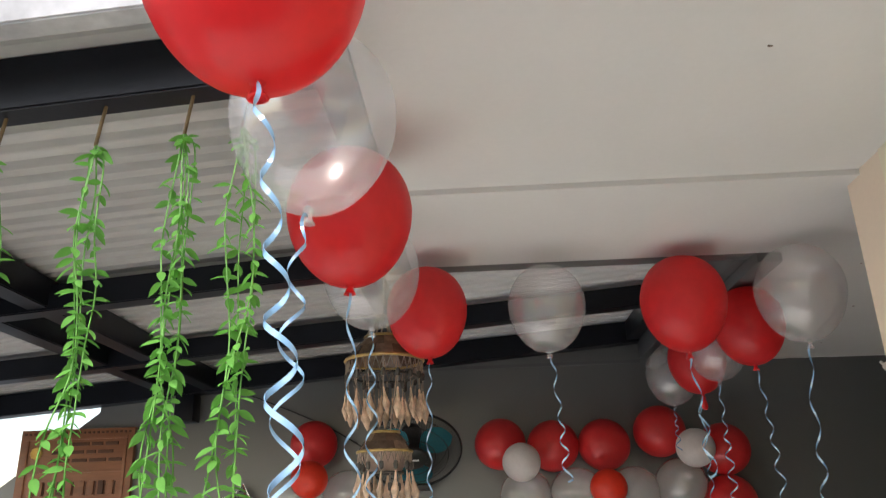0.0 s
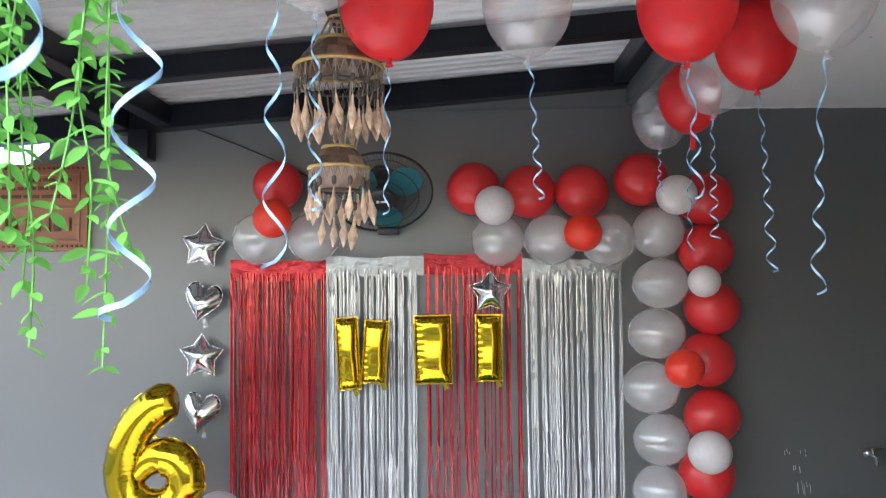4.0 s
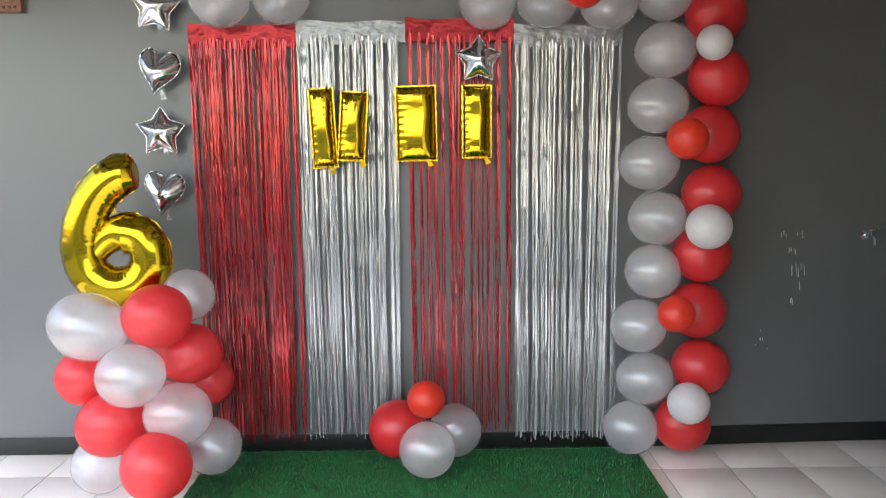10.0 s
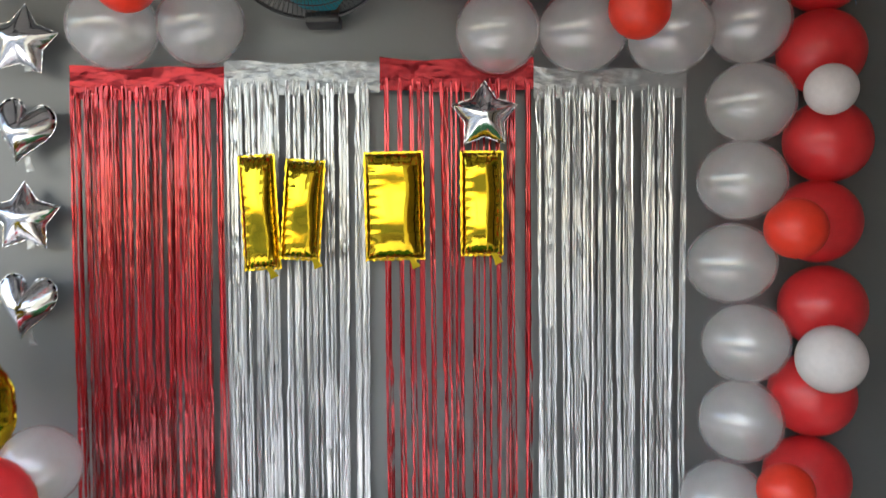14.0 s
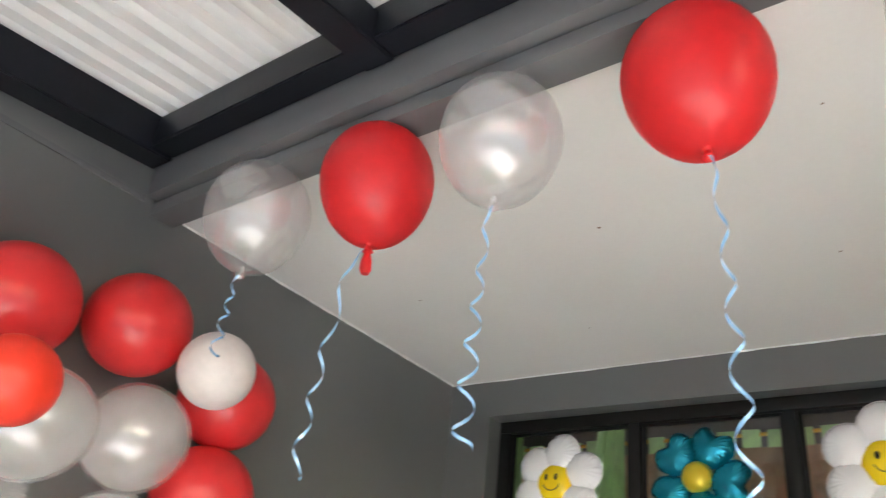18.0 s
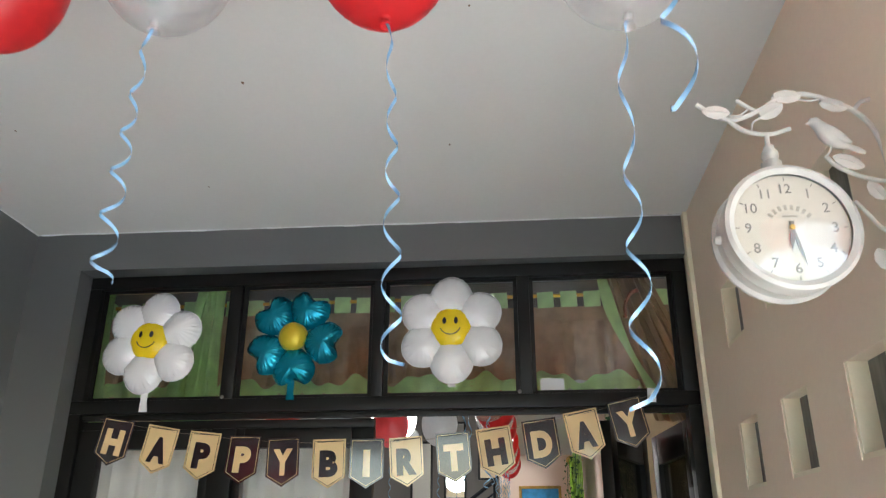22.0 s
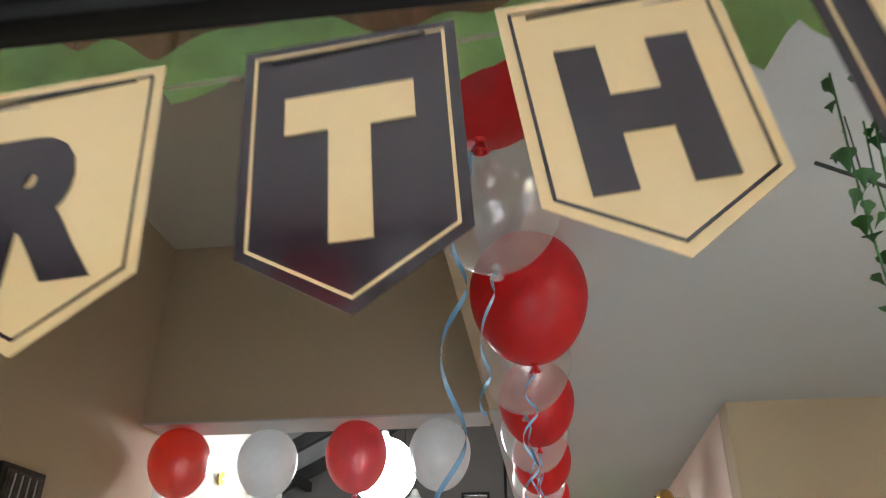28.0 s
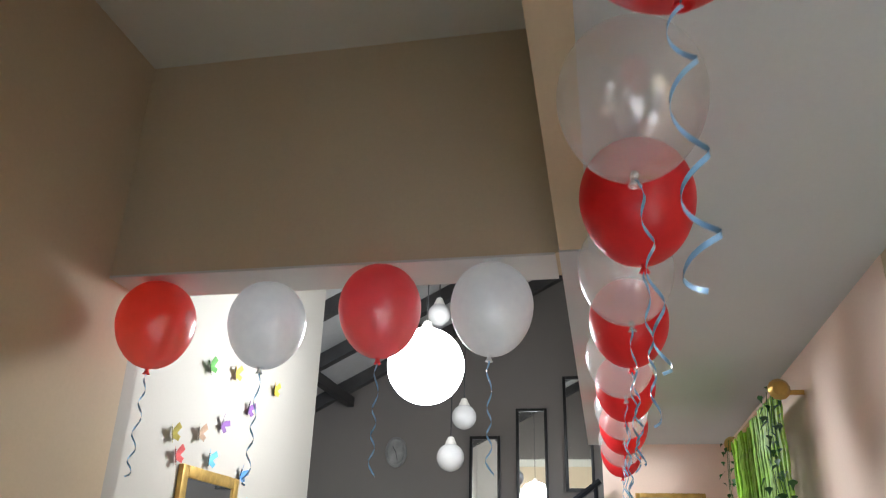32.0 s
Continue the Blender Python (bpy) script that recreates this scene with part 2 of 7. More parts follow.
M_MILKY = latex("milky_clear_balloon_rubber", (0.98, 0.97, 0.98), 0.68, 0.3, 0.17, sheen=0.15, rim=(0.11, 0.35))
M_WHITE_B = latex("white_balloon_rubber", (0.80, 0.76, 0.75), 0.0, 0.35, 0.35)
M_RIBBON = surf("pale_blue_satin_ribbon", (0.26, 0.47, 0.72), 0.22, var=0.12, scale=12, fine=90, bump=0.05, spec=1.0, coat=0.8)
M_GOLD = surf("gold_foil", (0.66, 0.45, 0.02), 0.10, metal=1.0, var=0.05, scale=8, fine=40, bump=0.12, thick=0.003)
M_GOLD_SIX = surf("olive_gold_foil", (0.52, 0.37, 0.015), 0.13, metal=1.0, var=0.06, scale=8, fine=40, bump=0.10, thick=0.003)
M_SILVER = surf("silver_foil", (0.78, 0.78, 0.79), 0.16, metal=1.0, var=0.04, scale=8, fine=40, bump=0.12, thick=0.003)
M_TEAL = surf("teal_foil", (0.012, 0.27, 0.38), 0.2, metal=0.65, var=0.08, scale=8, fine=40, bump=0.12, thick=0.003)
M_WHITE_FOIL = surf("white_foil", (0.82, 0.82, 0.82), 0.13, var=0.03, scale=8, fine=34, bump=0.2, thick=0.003, coat=0.9)
M_YELLOW = surf("yellow_foil_print", (0.90, 0.66, 0.01), 0.25, var=0.06, scale=20, fine=60, bump=0.05)
M_INK = surf("black_ink", (0.012, 0.010, 0.010), 0.4, var=0.2, scale=20, fine=60, bump=0.0)
M_RED_FOIL = surf("red_tinsel_foil", (0.47, 0.018, 0.024), 0.18, metal=0.5, var=0.25, scale=9, fine=45, bump=0.3, stretch=(1, 1, 0.25), rnd=0.4, coat=0.5)
M_RED_HEAD = surf("creased_red_foil", (0.30, 0.018, 0.024), 0.2, metal=0.75, var=0.2, scale=14, fine=30, bump=0.7, thick=0.004, stretch=(1, 1, 2.2), coat=0.05)
M_SILVER_HEAD = surf("creased_silver_foil", (0.37, 0.38, 0.385), 0.2, metal=0.4, var=0.15, scale=14, fine=26, bump=0.9, thick=0.005, stretch=(1, 1, 2.2), coat=0.4)
M_SILVER_FOIL = surf("silver_tinsel_foil", (0.60, 0.605, 0.61), 0.22, metal=0.55, var=0.16, scale=9, fine=45, bump=0.25, stretch=(1, 1, 0.25), rnd=0.33)
M_LEAF = cloth("bright_green_plastic_leaf", (0.17, 0.46, 0.08), 0.4, 0.3, 30)
M_LEAF_DARK = surf("dark_green_ivy_leaf", (0.03, 0.13, 0.02), 0.45, var=0.35, scale=30, fine=90, bump=0.1)
M_STEM = surf("brown_stem", (0.16, 0.10, 0.04), 0.7, var=0.3, scale=30, fine=90, bump=0.2)
M_STEM_GREEN = surf("green_stem", (0.12, 0.32, 0.05), 0.6, var=0.3, scale=30, fine=90, bump=0.2)
M_BLACK_PLASTIC = surf("black_plastic", (0.014, 0.014, 0.015), 0.35, var=0.2, scale=12, fine=90, bump=0.06)
M_WIRE = surf("dark_wire", (0.03, 0.03, 0.032), 0.4, metal=0.5, var=0.2, scale=20, fine=90, bump=0.0)
M_FAN_BLADE = latex("teal_fan_blade_plastic", (0.05, 0.36, 0.45), 0.1, 0.3, 0.2)
M_PALE_PRINT = surf("pale_grey_print", (0.62, 0.63, 0.64), 0.5, var=0.1, scale=20, fine=60, bump=0.0)
M_BRACKET = surf("brown_bracket_wood", (0.16, 0.09, 0.05), 0.6, var=0.3, scale=10, fine=60, bump=0.2)
M_CAPIZ = surf("smoky_capiz_shell", (0.29, 0.195, 0.135), 0.22, var=0.5, scale=16, fine=60, bump=0.3, rnd=0.5, coat=0.4)
M_CAPIZ_PALE = surf("pale_capiz_shell", (0.55, 0.40, 0.32), 0.3, var=0.3, scale=16, fine=60, bump=0.3, coat=0.3)
M_RATTAN = surf("golden_rattan_hoop", (0.42, 0.28, 0.09), 0.4, var=0.3, scale=25, fine=90, bump=0.3)
M_CORD = surf("twine", (0.30, 0.24, 0.19), 0.9, var=0.3, scale=50, fine=200, bump=0.4)
M_SHELL = surf("peach_sea_shell", (0.60, 0.42, 0.29), 0.45, var=0.5, scale=40, fine=90, bump=0.4, rnd=0.2)
M_BEAD = surf("dark_bead", (0.07, 0.06, 0.05), 0.5, var=0.3, scale=30, fine=90, bump=0.2)
M_PLAQUE = surf("carved_teak_plaque", (0.26, 0.105, 0.05), 0.4, var=0.3, scale=6, fine=70, bump=0.3, stretch=(0.3, 1, 2))
M_PLAQUE_CUT = surf("dark_carving", (0.10, 0.04, 0.02), 0.6, var=0.3, scale=8, fine=70, bump=0.3)
M_CARD_GOLD = surf("gold_card", (0.78, 0.58, 0.29), 0.16, var=0.04, scale=6, fine=120, bump=0.03, coat=1.0, spec=0.9)
M_CARD_DARK = surf("black_card", (0.024, 0.016, 0.022), 0.14, var=0.1, scale=6, fine=120, bump=0.03, coat=0.8, spec=0.7)
M_PAPER = surf("white_paper", (0.80, 0.80, 0.79), 0.7, var=0.04, scale=9, fine=120, bump=0.05)
M_CLOCK = surf("antique_white_metal", (0.56, 0.54, 0.50), 0.4, var=0.12, scale=14, fine=70, bump=0.15)
M_CLOCK_FACE = surf("ivory_clock_face", (0.60, 0.55, 0.46), 0.6, var=0.08, scale=10, fine=80, bump=0.0)
M_NUM = surf("grey_brown_numeral", (0.25, 0.23, 0.20), 0.6, var=0.2, scale=40, fine=90, bump=0.0)
M_PALE_NUM = surf("pale_dial_print", (0.40, 0.37, 0.31), 0.6, var=0.15, scale=40, fine=90, bump=0.0)
M_GLASS = glass("window_glass")
M_GLASS_DIAL = glass("domed_dial_glass", (1, 1, 1), 0.06, 0.08)
M_GLASS_DIM = glass("smoked_glass", (0.30, 0.31, 0.28), 0.04, 0.08)
M_BROWN_CLOTH = cloth("brown_satin", (0.56, 0.41, 0.26), 0.25, 0.3, 14, rough=0.42, fine=28, bump=0.7, thick=0.006)
M_RUST = surf("rusty_brown_steel", (0.030, 0.020, 0.016), 0.55, metal=0.2, var=0.6, scale=30, fine=120, bump=0.3)
M_ADDED_BAND = surf("grey_brown_added_board", (0.20, 0.185, 0.165), 0.6, var=0.12, scale=4, fine=70, bump=0.1)
M_RED_BEAD = surf("reddish_bead", (0.36, 0.10, 0.05), 0.35, var=0.5, scale=60, fine=160, bump=0.2)
M_BRASS_ROD = surf("yellow_brass", (0.85, 0.55, 0.10), 0.3, metal=0.6, var=0.08, scale=20, bump=0.03)
M_GREEN_CLOTH = cloth("mint_green_satin", (0.64, 0.88, 0.44), 0.3, 0.2, 14, rough=0.55, fine=28, bump=0.6, thick=0.005)
M_SHEER = cloth("white_sheer_cloth", (0.92, 0.93, 0.90), 0.15, 0.06)
M_RING = surf("brass_ring", (0.60, 0.40, 0.12), 0.3, metal=0.9, var=0.15, scale=20, fine=80, bump=0.0)
M_GOLD_SATIN = surf("satin_gold_foil", (0.66, 0.50, 0.03), 0.3, metal=0.35, var=0.05, scale=8, fine=40, bump=0.1)
M_GOLD_FRAME = surf("gilt_frame", (0.55, 0.36, 0.10), 0.35, metal=0.6, var=0.25, scale=18, fine=80, bump=0.4)
M_MIRROR = surf("mirror_silver", (0.86, 0.87, 0.86), 0.02, metal=1.0, var=0.02, scale=3, fine=30, bump=0.0)
M_GLOBE_ON = lamp_glow("lit_globe", (1.0, 0.96, 0.90), 6.8)
M_LAMP_OFF = surf("greyed_lamp_plastic", (0.42, 0.41, 0.39), 0.4, var=0.06, scale=9, fine=60, bump=0.0)
# Unlit globes, their white also dimmed in colour against the lit one.
M_GLOBE = surf("dimmed_white_globe_glass", (0.50, 0.50, 0.49), 0.2, var=0.04, scale=9, fine=60, bump=0.0)
M_BEAM_DARK = surf("dark_roof_timber", (0.035, 0.033, 0.032), 0.6, var=0.3, scale=6, fine=60, bump=0.2)
M_ROOF_IN = surf("grey_roof_panel", (0.40, 0.40, 0.39), 0.7, var=0.12, scale=3, fine=50, bump=0.1)
M_BEADS_GREEN = surf("lime_green_strand", (0.26, 0.48, 0.04), 0.4, var=0.35, scale=20, fine=80, bump=0.2, rnd=0.35)
M_VENT_BOARD = surf("dull_grey_board", (0.19, 0.19, 0.165), 0.7, var=0.35, scale=14, fine=60, bump=0.3, stretch=(3, 1, 0.5))
M_UNSEEN_WALL = surf("pale_unseen_plaster", (0.55, 0.54, 0.51), 0.85, var=0.15, scale=0.8, fine=30, bump=0.2)
M_CONCRETE = surf("grey_cement", (0.22, 0.22, 0.21), 0.9, var=0.3, scale=9, fine=60, bump=0.5)
M_SKYBLUE = surf("blue_print", (0.06, 0.30, 0.60), 0.4, var=0.5, scale=7, fine=20, bump=0.0)
M_CLOUD = surf("cloud_print", (0.70, 0.76, 0.80), 0.4, var=0.1, scale=7, fine=20, bump=0.0)
M_WOVEN = surf("dark_woven_rattan", (0.10, 0.085, 0.07), 0.7, var=0.5, scale=40, fine=120, bump=0.5)


# ---- mesh helpers ----
WORLD = {}


def thing(name, loc, label, category, group="", kind=""):
    ob = new(name)
    ob.empty_display_size = 0.05
    ob.matrix_basis = Matrix.Translation(loc)
    WORLD[ob.name] = Matrix.Translation(loc)
    return tagged(ob, label, category, group, kind)


def finish(bm, name, mat, smooth=True):
    me = bpy.data.meshes.new(name)
    bmesh.ops.recalc_face_normals(bm, faces=bm.faces)
    bm.to_mesh(me)
    bm.free()
    if smooth:
        me.shade_smooth()
        me.set_sharp_from_angle(angle=radians(38))
    me.materials.append(mat)
    return me


def place(name, me, parent=None, m=None, label=""):
    """One object on a mesh, at the pose m within its parent."""
    ob = new(name, me)
    if parent is not None:
        ob.parent = parent
    if m is not None:
        ob.matrix_basis = m
    WORLD[ob.name] = (WORLD.get(parent.name, Matrix()) if parent is not None else Matrix()) @ (m if m is not None else Matrix())
    if label:
        tagged(ob, label)
    return ob


def part(name, bm, mat, parent=None, label="", smooth=True):
    """A bmesh in world places becomes one mesh under a thing or part."""
    if parent is not None and parent.name in WORLD:
        bm.transform(WORLD[parent.name].inverted())
    return place(name, finish(bm, name, mat, smooth), parent, None, label)


def structure(name, bm, mat, label, category="", smooth=True):
    ob = place(name, finish(bm, name, mat, smooth))
    return tagged(ob, label, category or name.split("_")[0], kind="structure")


def box(bm, lo, hi, bevel=0.0, m=None):
    r = bmesh.ops.create_cube(bm, size=1.0)
    vs = r["verts"]
    lo, hi = Vector(lo), Vector(hi)
    for v in vs:
        v.co = Vector((lo[i] + (v.co[i] + 0.5) * (hi[i] - lo[i]) for i in range(3)))
    if m is not None:
        for v in vs:
            v.co = m @ v.co
    if bevel:
        es = {e for v in vs for e in v.link_edges}
        bmesh.ops.bevel(bm, geom=list(es), offset=bevel, segments=2, affect='EDGES', profile=0.6)
    return bm


def boxes(*spans, bevel=0.0):
    bm = bmesh.new()
    for lo, hi in spans:
        box(bm, lo, hi, bevel)
    return bm


def lathe(bm, prof, n=24, m=None):
    """Profile of (radius, z) turned about z."""
    rings = []
    for r, z in prof:
        if r < 1e-6:
            rings.append([bm.verts.new((0, 0, z))])
        else:
            rings.append([bm.verts.new((r * math.cos(2 * math.pi * i / n), r * math.sin(2 * math.pi * i / n), z)) for i in range(n)])
    for a, b in zip(rings, rings[1:]):
        for i in range(n):
            j = (i + 1) % n
            if len(a) == 1 and len(b) == 1:
                continue
            if len(a) == 1:
                bm.faces.new((a[0], b[i], b[j]))
            elif len(b) == 1:
                bm.faces.new((a[i], b[0], a[j]))
            else:
                bm.faces.new((a[i], b[i], b[j], a[j]))
    if m is not None:
        for ring in rings:
            for v in ring:
                v.co = m @ v.co
    return bm


def tube(bm, pts, r, n=6, ends=True):
    """A round bar along points; r is one radius or one for each point."""
    pts = [Vector(p) for p in pts]
    rs = r if isinstance(r, (list, tuple)) else [r] * len(pts)
    prev, side = None, None
    for k, p in enumerate(pts):
        d = (pts[min(k + 1, len(pts) - 1)] - pts[max(k - 1, 0)]).normalized()
        if side is None:
            side = d.orthogonal().normalized()
        side = (side - d * side.dot(d))
        side = side.normalized() if side.length > 1e-6 else d.orthogonal().normalized()
        up = d.cross(side)
        ring = [bm.verts.new(p + rs[k] * (math.cos(2 * math.pi * i / n) * side + math.sin(2 * math.pi * i / n) * up)) for i in range(n)]
        if prev:
            for i in range(n):
                j = (i + 1) % n
                bm.faces.new((prev[i], prev[j], ring[j], ring[i]))
        elif ends:
            bm.faces.new(ring[::-1])
        prev = ring
    if ends:
        bm.faces.new(prev)
    return bm


def torus(bm, c, R, r, axis="z", n=40, k=6):
    c = Vector(c)
    def at(a):
        u, w = R * math.cos(a), R * math.sin(a)
        return c + Vector({"z": (u, w, 0), "x": (0, u, w), "y": (u, 0, w)}[axis])
    rows = []
    ax = Vector({"z": (0, 0, 1), "x": (1, 0, 0), "y": (0, 1, 0)}[axis])
    for i in range(n):
        p = at(2 * math.pi * i / n)
        o = (p - c).normalized()
        rows.append([bm.verts.new(p + r * (math.cos(2 * math.pi * j / k) * o + math.sin(2 * math.pi * j / k) * ax)) for j in range(k)])
    for i in range(n):
        a, b = rows[i], rows[(i + 1) % n]
        for j in range(k):
            bm.faces.new((a[j], b[j], b[(j + 1) % k], a[(j + 1) % k]))
    return bm


def spline(pts, n):
    """Catmull-Rom points through pts."""
    P = [Vector(p) for p in pts]
    P = [2 * P[0] - P[1]] + P + [2 * P[-1] - P[-2]]
    out = []
    for i in range(1, len(P) - 2):
        a, b, c, d = P[i - 1:i + 3]
        for s in range(n):
            t = s / n
            out.append(0.5 * (2 * b + (c - a) * t + (2 * a - 5 * b + 4 * c - d) * t * t + (3 * b - a - 3 * c + d) * t ** 3))
    return out + [P[-2]]


def plate(bm, outline, depth, m=None):
    """A flat shape of (x, y) points with a thickness, facing +z."""
    a = [bm.verts.new((x, y, depth / 2)) for x, y in outline]
    b = [bm.verts.new((x, y, -depth / 2)) for x, y in outline]
    bm.faces.new(a)
    bm.faces.new(b[::-1])
    for i in range(len(a)):
        j = (i + 1) % len(a)
        bm.faces.new((a[j], a[i], b[i], b[j]))
    if m is not None:
        for v in a + b:
            v.co = m @ v.co
    return bm


def pillow(bm, outline, T, rings=9, crimp=0.0, seed=0, m=None, power=0.62, lip=1.05, dome=0.0):
    """An inflated foil shape, star-shaped round its middle: two puffed skins that meet in a crimped flat seam."""
    rng = random.Random(seed)
    n = len(outline)
    ph = [rng.random() * 6.28 for _ in range(4)]
    seam = [bm.verts.new((x, y, 0)) for x, y in outline]
    fringe = [bm.verts.new((x * lip, y * lip, 0.0015 * math.sin(i * 2.1 + ph[0]))) for i, (x, y) in enumerate(outline)]
    made = seam + fringe
    for i in range(n):
        bm.faces.new((seam[i], seam[(i + 1) % n], fringe[(i + 1) % n], fringe[i]))
    for side in (1, -1):
        last = seam
        for k in range(rings - 1, 0, -1):
            s = k / rings
            h = T * (1 - s * s) ** power
            ring = []
            for i, (x, y) in enumerate(outline):
                w = crimp * s ** 3 * (math.sin(i * 1.9 + ph[1]) + 0.7 * math.sin(i * 0.83 + ph[2]) + 0.5 * math.sin(i * 3.3 + ph[3]))
                if dome:
                    w += T * 0.62 * (math.exp(-(x * x + y * y) * s * s / dome ** 2) * (1 - s ** 6) - (1 - s * s) ** power)
                ring.append(bm.verts.new((x * s, y * s, side * (h + w))))
            for i in range(n):
                j = (i + 1) % n
                bm.faces.new((last[i], last[j], ring[j], ring[i]) if side > 0 else (last[j], last[i], ring[i], ring[j]))
            last = ring
            made += ring
        top = bm.verts.new((0, 0, side * T))
        made.append(top)
        for i in range(n):
            bm.faces.new((last[i], last[(i + 1) % n], top))
    if m is not None:
        for v in made:
            v.co = m @ v.co
    return bm


def glyph(ch, size, thick=0.0006, weight=0.0):
    """A mesh of built-in font letters, centred, lying in x y."""
    cu = bpy.data.curves.new("letters", 'FONT')
    cu.body, cu.size, cu.extrude, cu.offset = ch, size, thick, weight
    cu.align_x, cu.align_y = 'CENTER', 'CENTER'
    cu.resolution_u = 4
    tmp = new("letters", cu)
    bpy.context.view_layer.update()
    me = bpy.data.meshes.new_from_object(tmp.evaluated_get(bpy.context.evaluated_depsgraph_get()))
    bpy.data.objects.remove(tmp)
    bm = bmesh.new()
    bm.from_mesh(me)
    xs, ys = [v.co.x for v in bm.verts], [v.co.y for v in bm.verts]
    bm.transform(Matrix.Translation((-(min(xs) + max(xs)) / 2, -(min(ys) + max(ys)) / 2, 0)))
    return bm


def extent(bm):
    xs, ys = [v.co.x for v in bm.verts], [v.co.y for v in bm.verts]
    return max(xs) - min(xs), max(ys) - min(ys)


FACE_X = Matrix(((0, 0, -1, 0), (-1, 0, 0, 0), (0, 1, 0, 0), (0, 0, 0, 1)))   # x y shape to one that faces -x
FACE_Y = Matrix(((1, 0, 0, 0), (0, 0, -1, 0), (0, 1, 0, 0), (0, 0, 0, 1)))    # x y shape to one that faces -y


# ---- structure: porch ----
FLOOR, CEIL, BACK, DOORX = -0.075, 2.66, 4.12, 2.47


def wall_y(x):
    """The face of the back wall, which runs a little off square beyond the garland."""
    return BACK + 0.044 * max(0.0, x - 0.8)


def door_x(y):
    """The face of the door wall, a degree off square."""
    return 2.475 - 0.0185 * (y - 1.83)


structure("ground", boxes(((-60, -60, -0.4), (60, 60, -0.2))), M_GROUND, "grey concrete yard round the porch", "ground")
bm = boxes(((-3.2, -3.0, -0.2), (2.47, BACK + 0.15, FLOOR - 0.006)))
floor = structure("floor", bm, M_GROUT, "porch floor with dark grout between cream tiles", "floor")

# Unseen wall added outside to shape balloon reflections and low sky light.
structure("wall_yard", boxes(((-7.0, -6.2, -0.2), (6.0, -6.0, 1.2)), ((-7.2, -6.0, -0.2), (-7.0, 8.0, 0.8))), M_UNSEEN_WALL, "added unseen pale wall outside, shaping reflections in the balloons", "wall")

# back wall, cut on a slope at its free end
bm = bmesh.new()
plate(bm, [(-3.3, -0.1), (0.80, -0.1), (0.80, 2.88), (-2.06, 2.60), (-2.06, 2.50), (-3.3, 1.56)], 0.15, pose(0, BACK + 0.075, 0, 90))
far_end = boxes(((0.80, BACK, -0.1), (2.62, BACK + 0.15, 3.1)))
for v in far_end.verts:
    v.co.y += wall_y(v.co.x) - BACK
far_end.faces.ensure_lookup_table()
corners = {v: bm.verts.new(v.co) for v in far_end.verts}
for f in far_end.faces:
    bm.faces.new([corners[v] for v in f.verts])
far_end.free()
structure("wall_back", bm, M_GREY, "dark grey painted porch wall with scuffs", "wall", smooth=False)
bm = boxes(((-3.3, BACK - 0.012, FLOOR), (0.80, BACK + 0.01, 0.008)), bevel=0.003)
skirt = box(bmesh.new(), (0.80, BACK - 0.012, FLOOR), (2.46, BACK + 0.01, 0.016), 0.003)
for v in skirt.verts:
    v.co.y += wall_y(v.co.x) - BACK
me = bpy.data.meshes.new("skirting")
skirt.to_mesh(me)
skirt.free()
bm.from_mesh(me)
structure("baseboard", bm, M_BASE, "black tiled skirting along the porch wall", "baseboard")
structure("trim_1", boxes(((-1.3, BACK - 0.004, 2.655), (0.87, BACK, 2.672))), M_GREY_TRIM, "thin grey plaster line high on the wall", "trim")

# ceiling slab of the porch, with a small step, and the lower grey edge beams
bm = boxes(((-0.2, -1.1, 2.675), (0.96, 1.76, 2.80)), ((-0.2, 1.76, CEIL), (0.98, 2.34, 2.80)), ((0.98, 1.83, CEIL), (2.47, 4.26, 2.80)))
structure("ceiling", bm, M_WHITE_CEIL, "white plastered porch ceiling with small stains", "ceiling", smooth=False)
bm = bmesh.new()
box(bm, (0.90, 2.34, 2.628), (0.979, BACK + 0.005, 2.668), 0.004)
box(bm, (0.872, 2.34, 2.676), (0.979, BACK, 2.80), 0.004)
structure("trim_2", bm, M_GREY_TRIM, "stepped grey plaster edge beam of the porch ceiling", "trim")
bm = bmesh.new()
box(bm, (-0.28, 2.342, 2.664), (0.90, 2.42, 2.80), 0.004)
box(bm, (-0.28, -1.1, 2.664), (-0.202, 2.34, 2.80), 0.004)
structure("trim_3", bm, M_GREY_TRIM, "grey plaster edge of the porch slab", "trim")
bm = bmesh.new()
rng = random.Random(4)
for k in range(26):
    x0 = 0.99 + k * 0.056
    box(bm, (x0, wall_y(x0) - 0.002 - 0.002 * rng.random(), CEIL - 0.0035 - 0.0025 * rng.random()), (x0 + 0.056, wall_y(x0) + 0.01, CEIL - 0.0005))
for k in range(42):
    y0 = 1.84 + k * 0.0569
    box(bm, (door_x(y0) - 0.003 - 0.002 * rng.random(), y0, CEIL - 0.0035 - 0.0025 * rng.random()), (door_x(y0) + 0.01, y0 + 0.0569, CEIL - 0.0005))
structure("trim_4", bm, M_PAPER, "uneven white paint line where ceiling meets wall", "trim", smooth=False)

# corrugated canopy on black steel
def roof_z(x):
    return 2.87 + 0.079 * (x - 0.86)


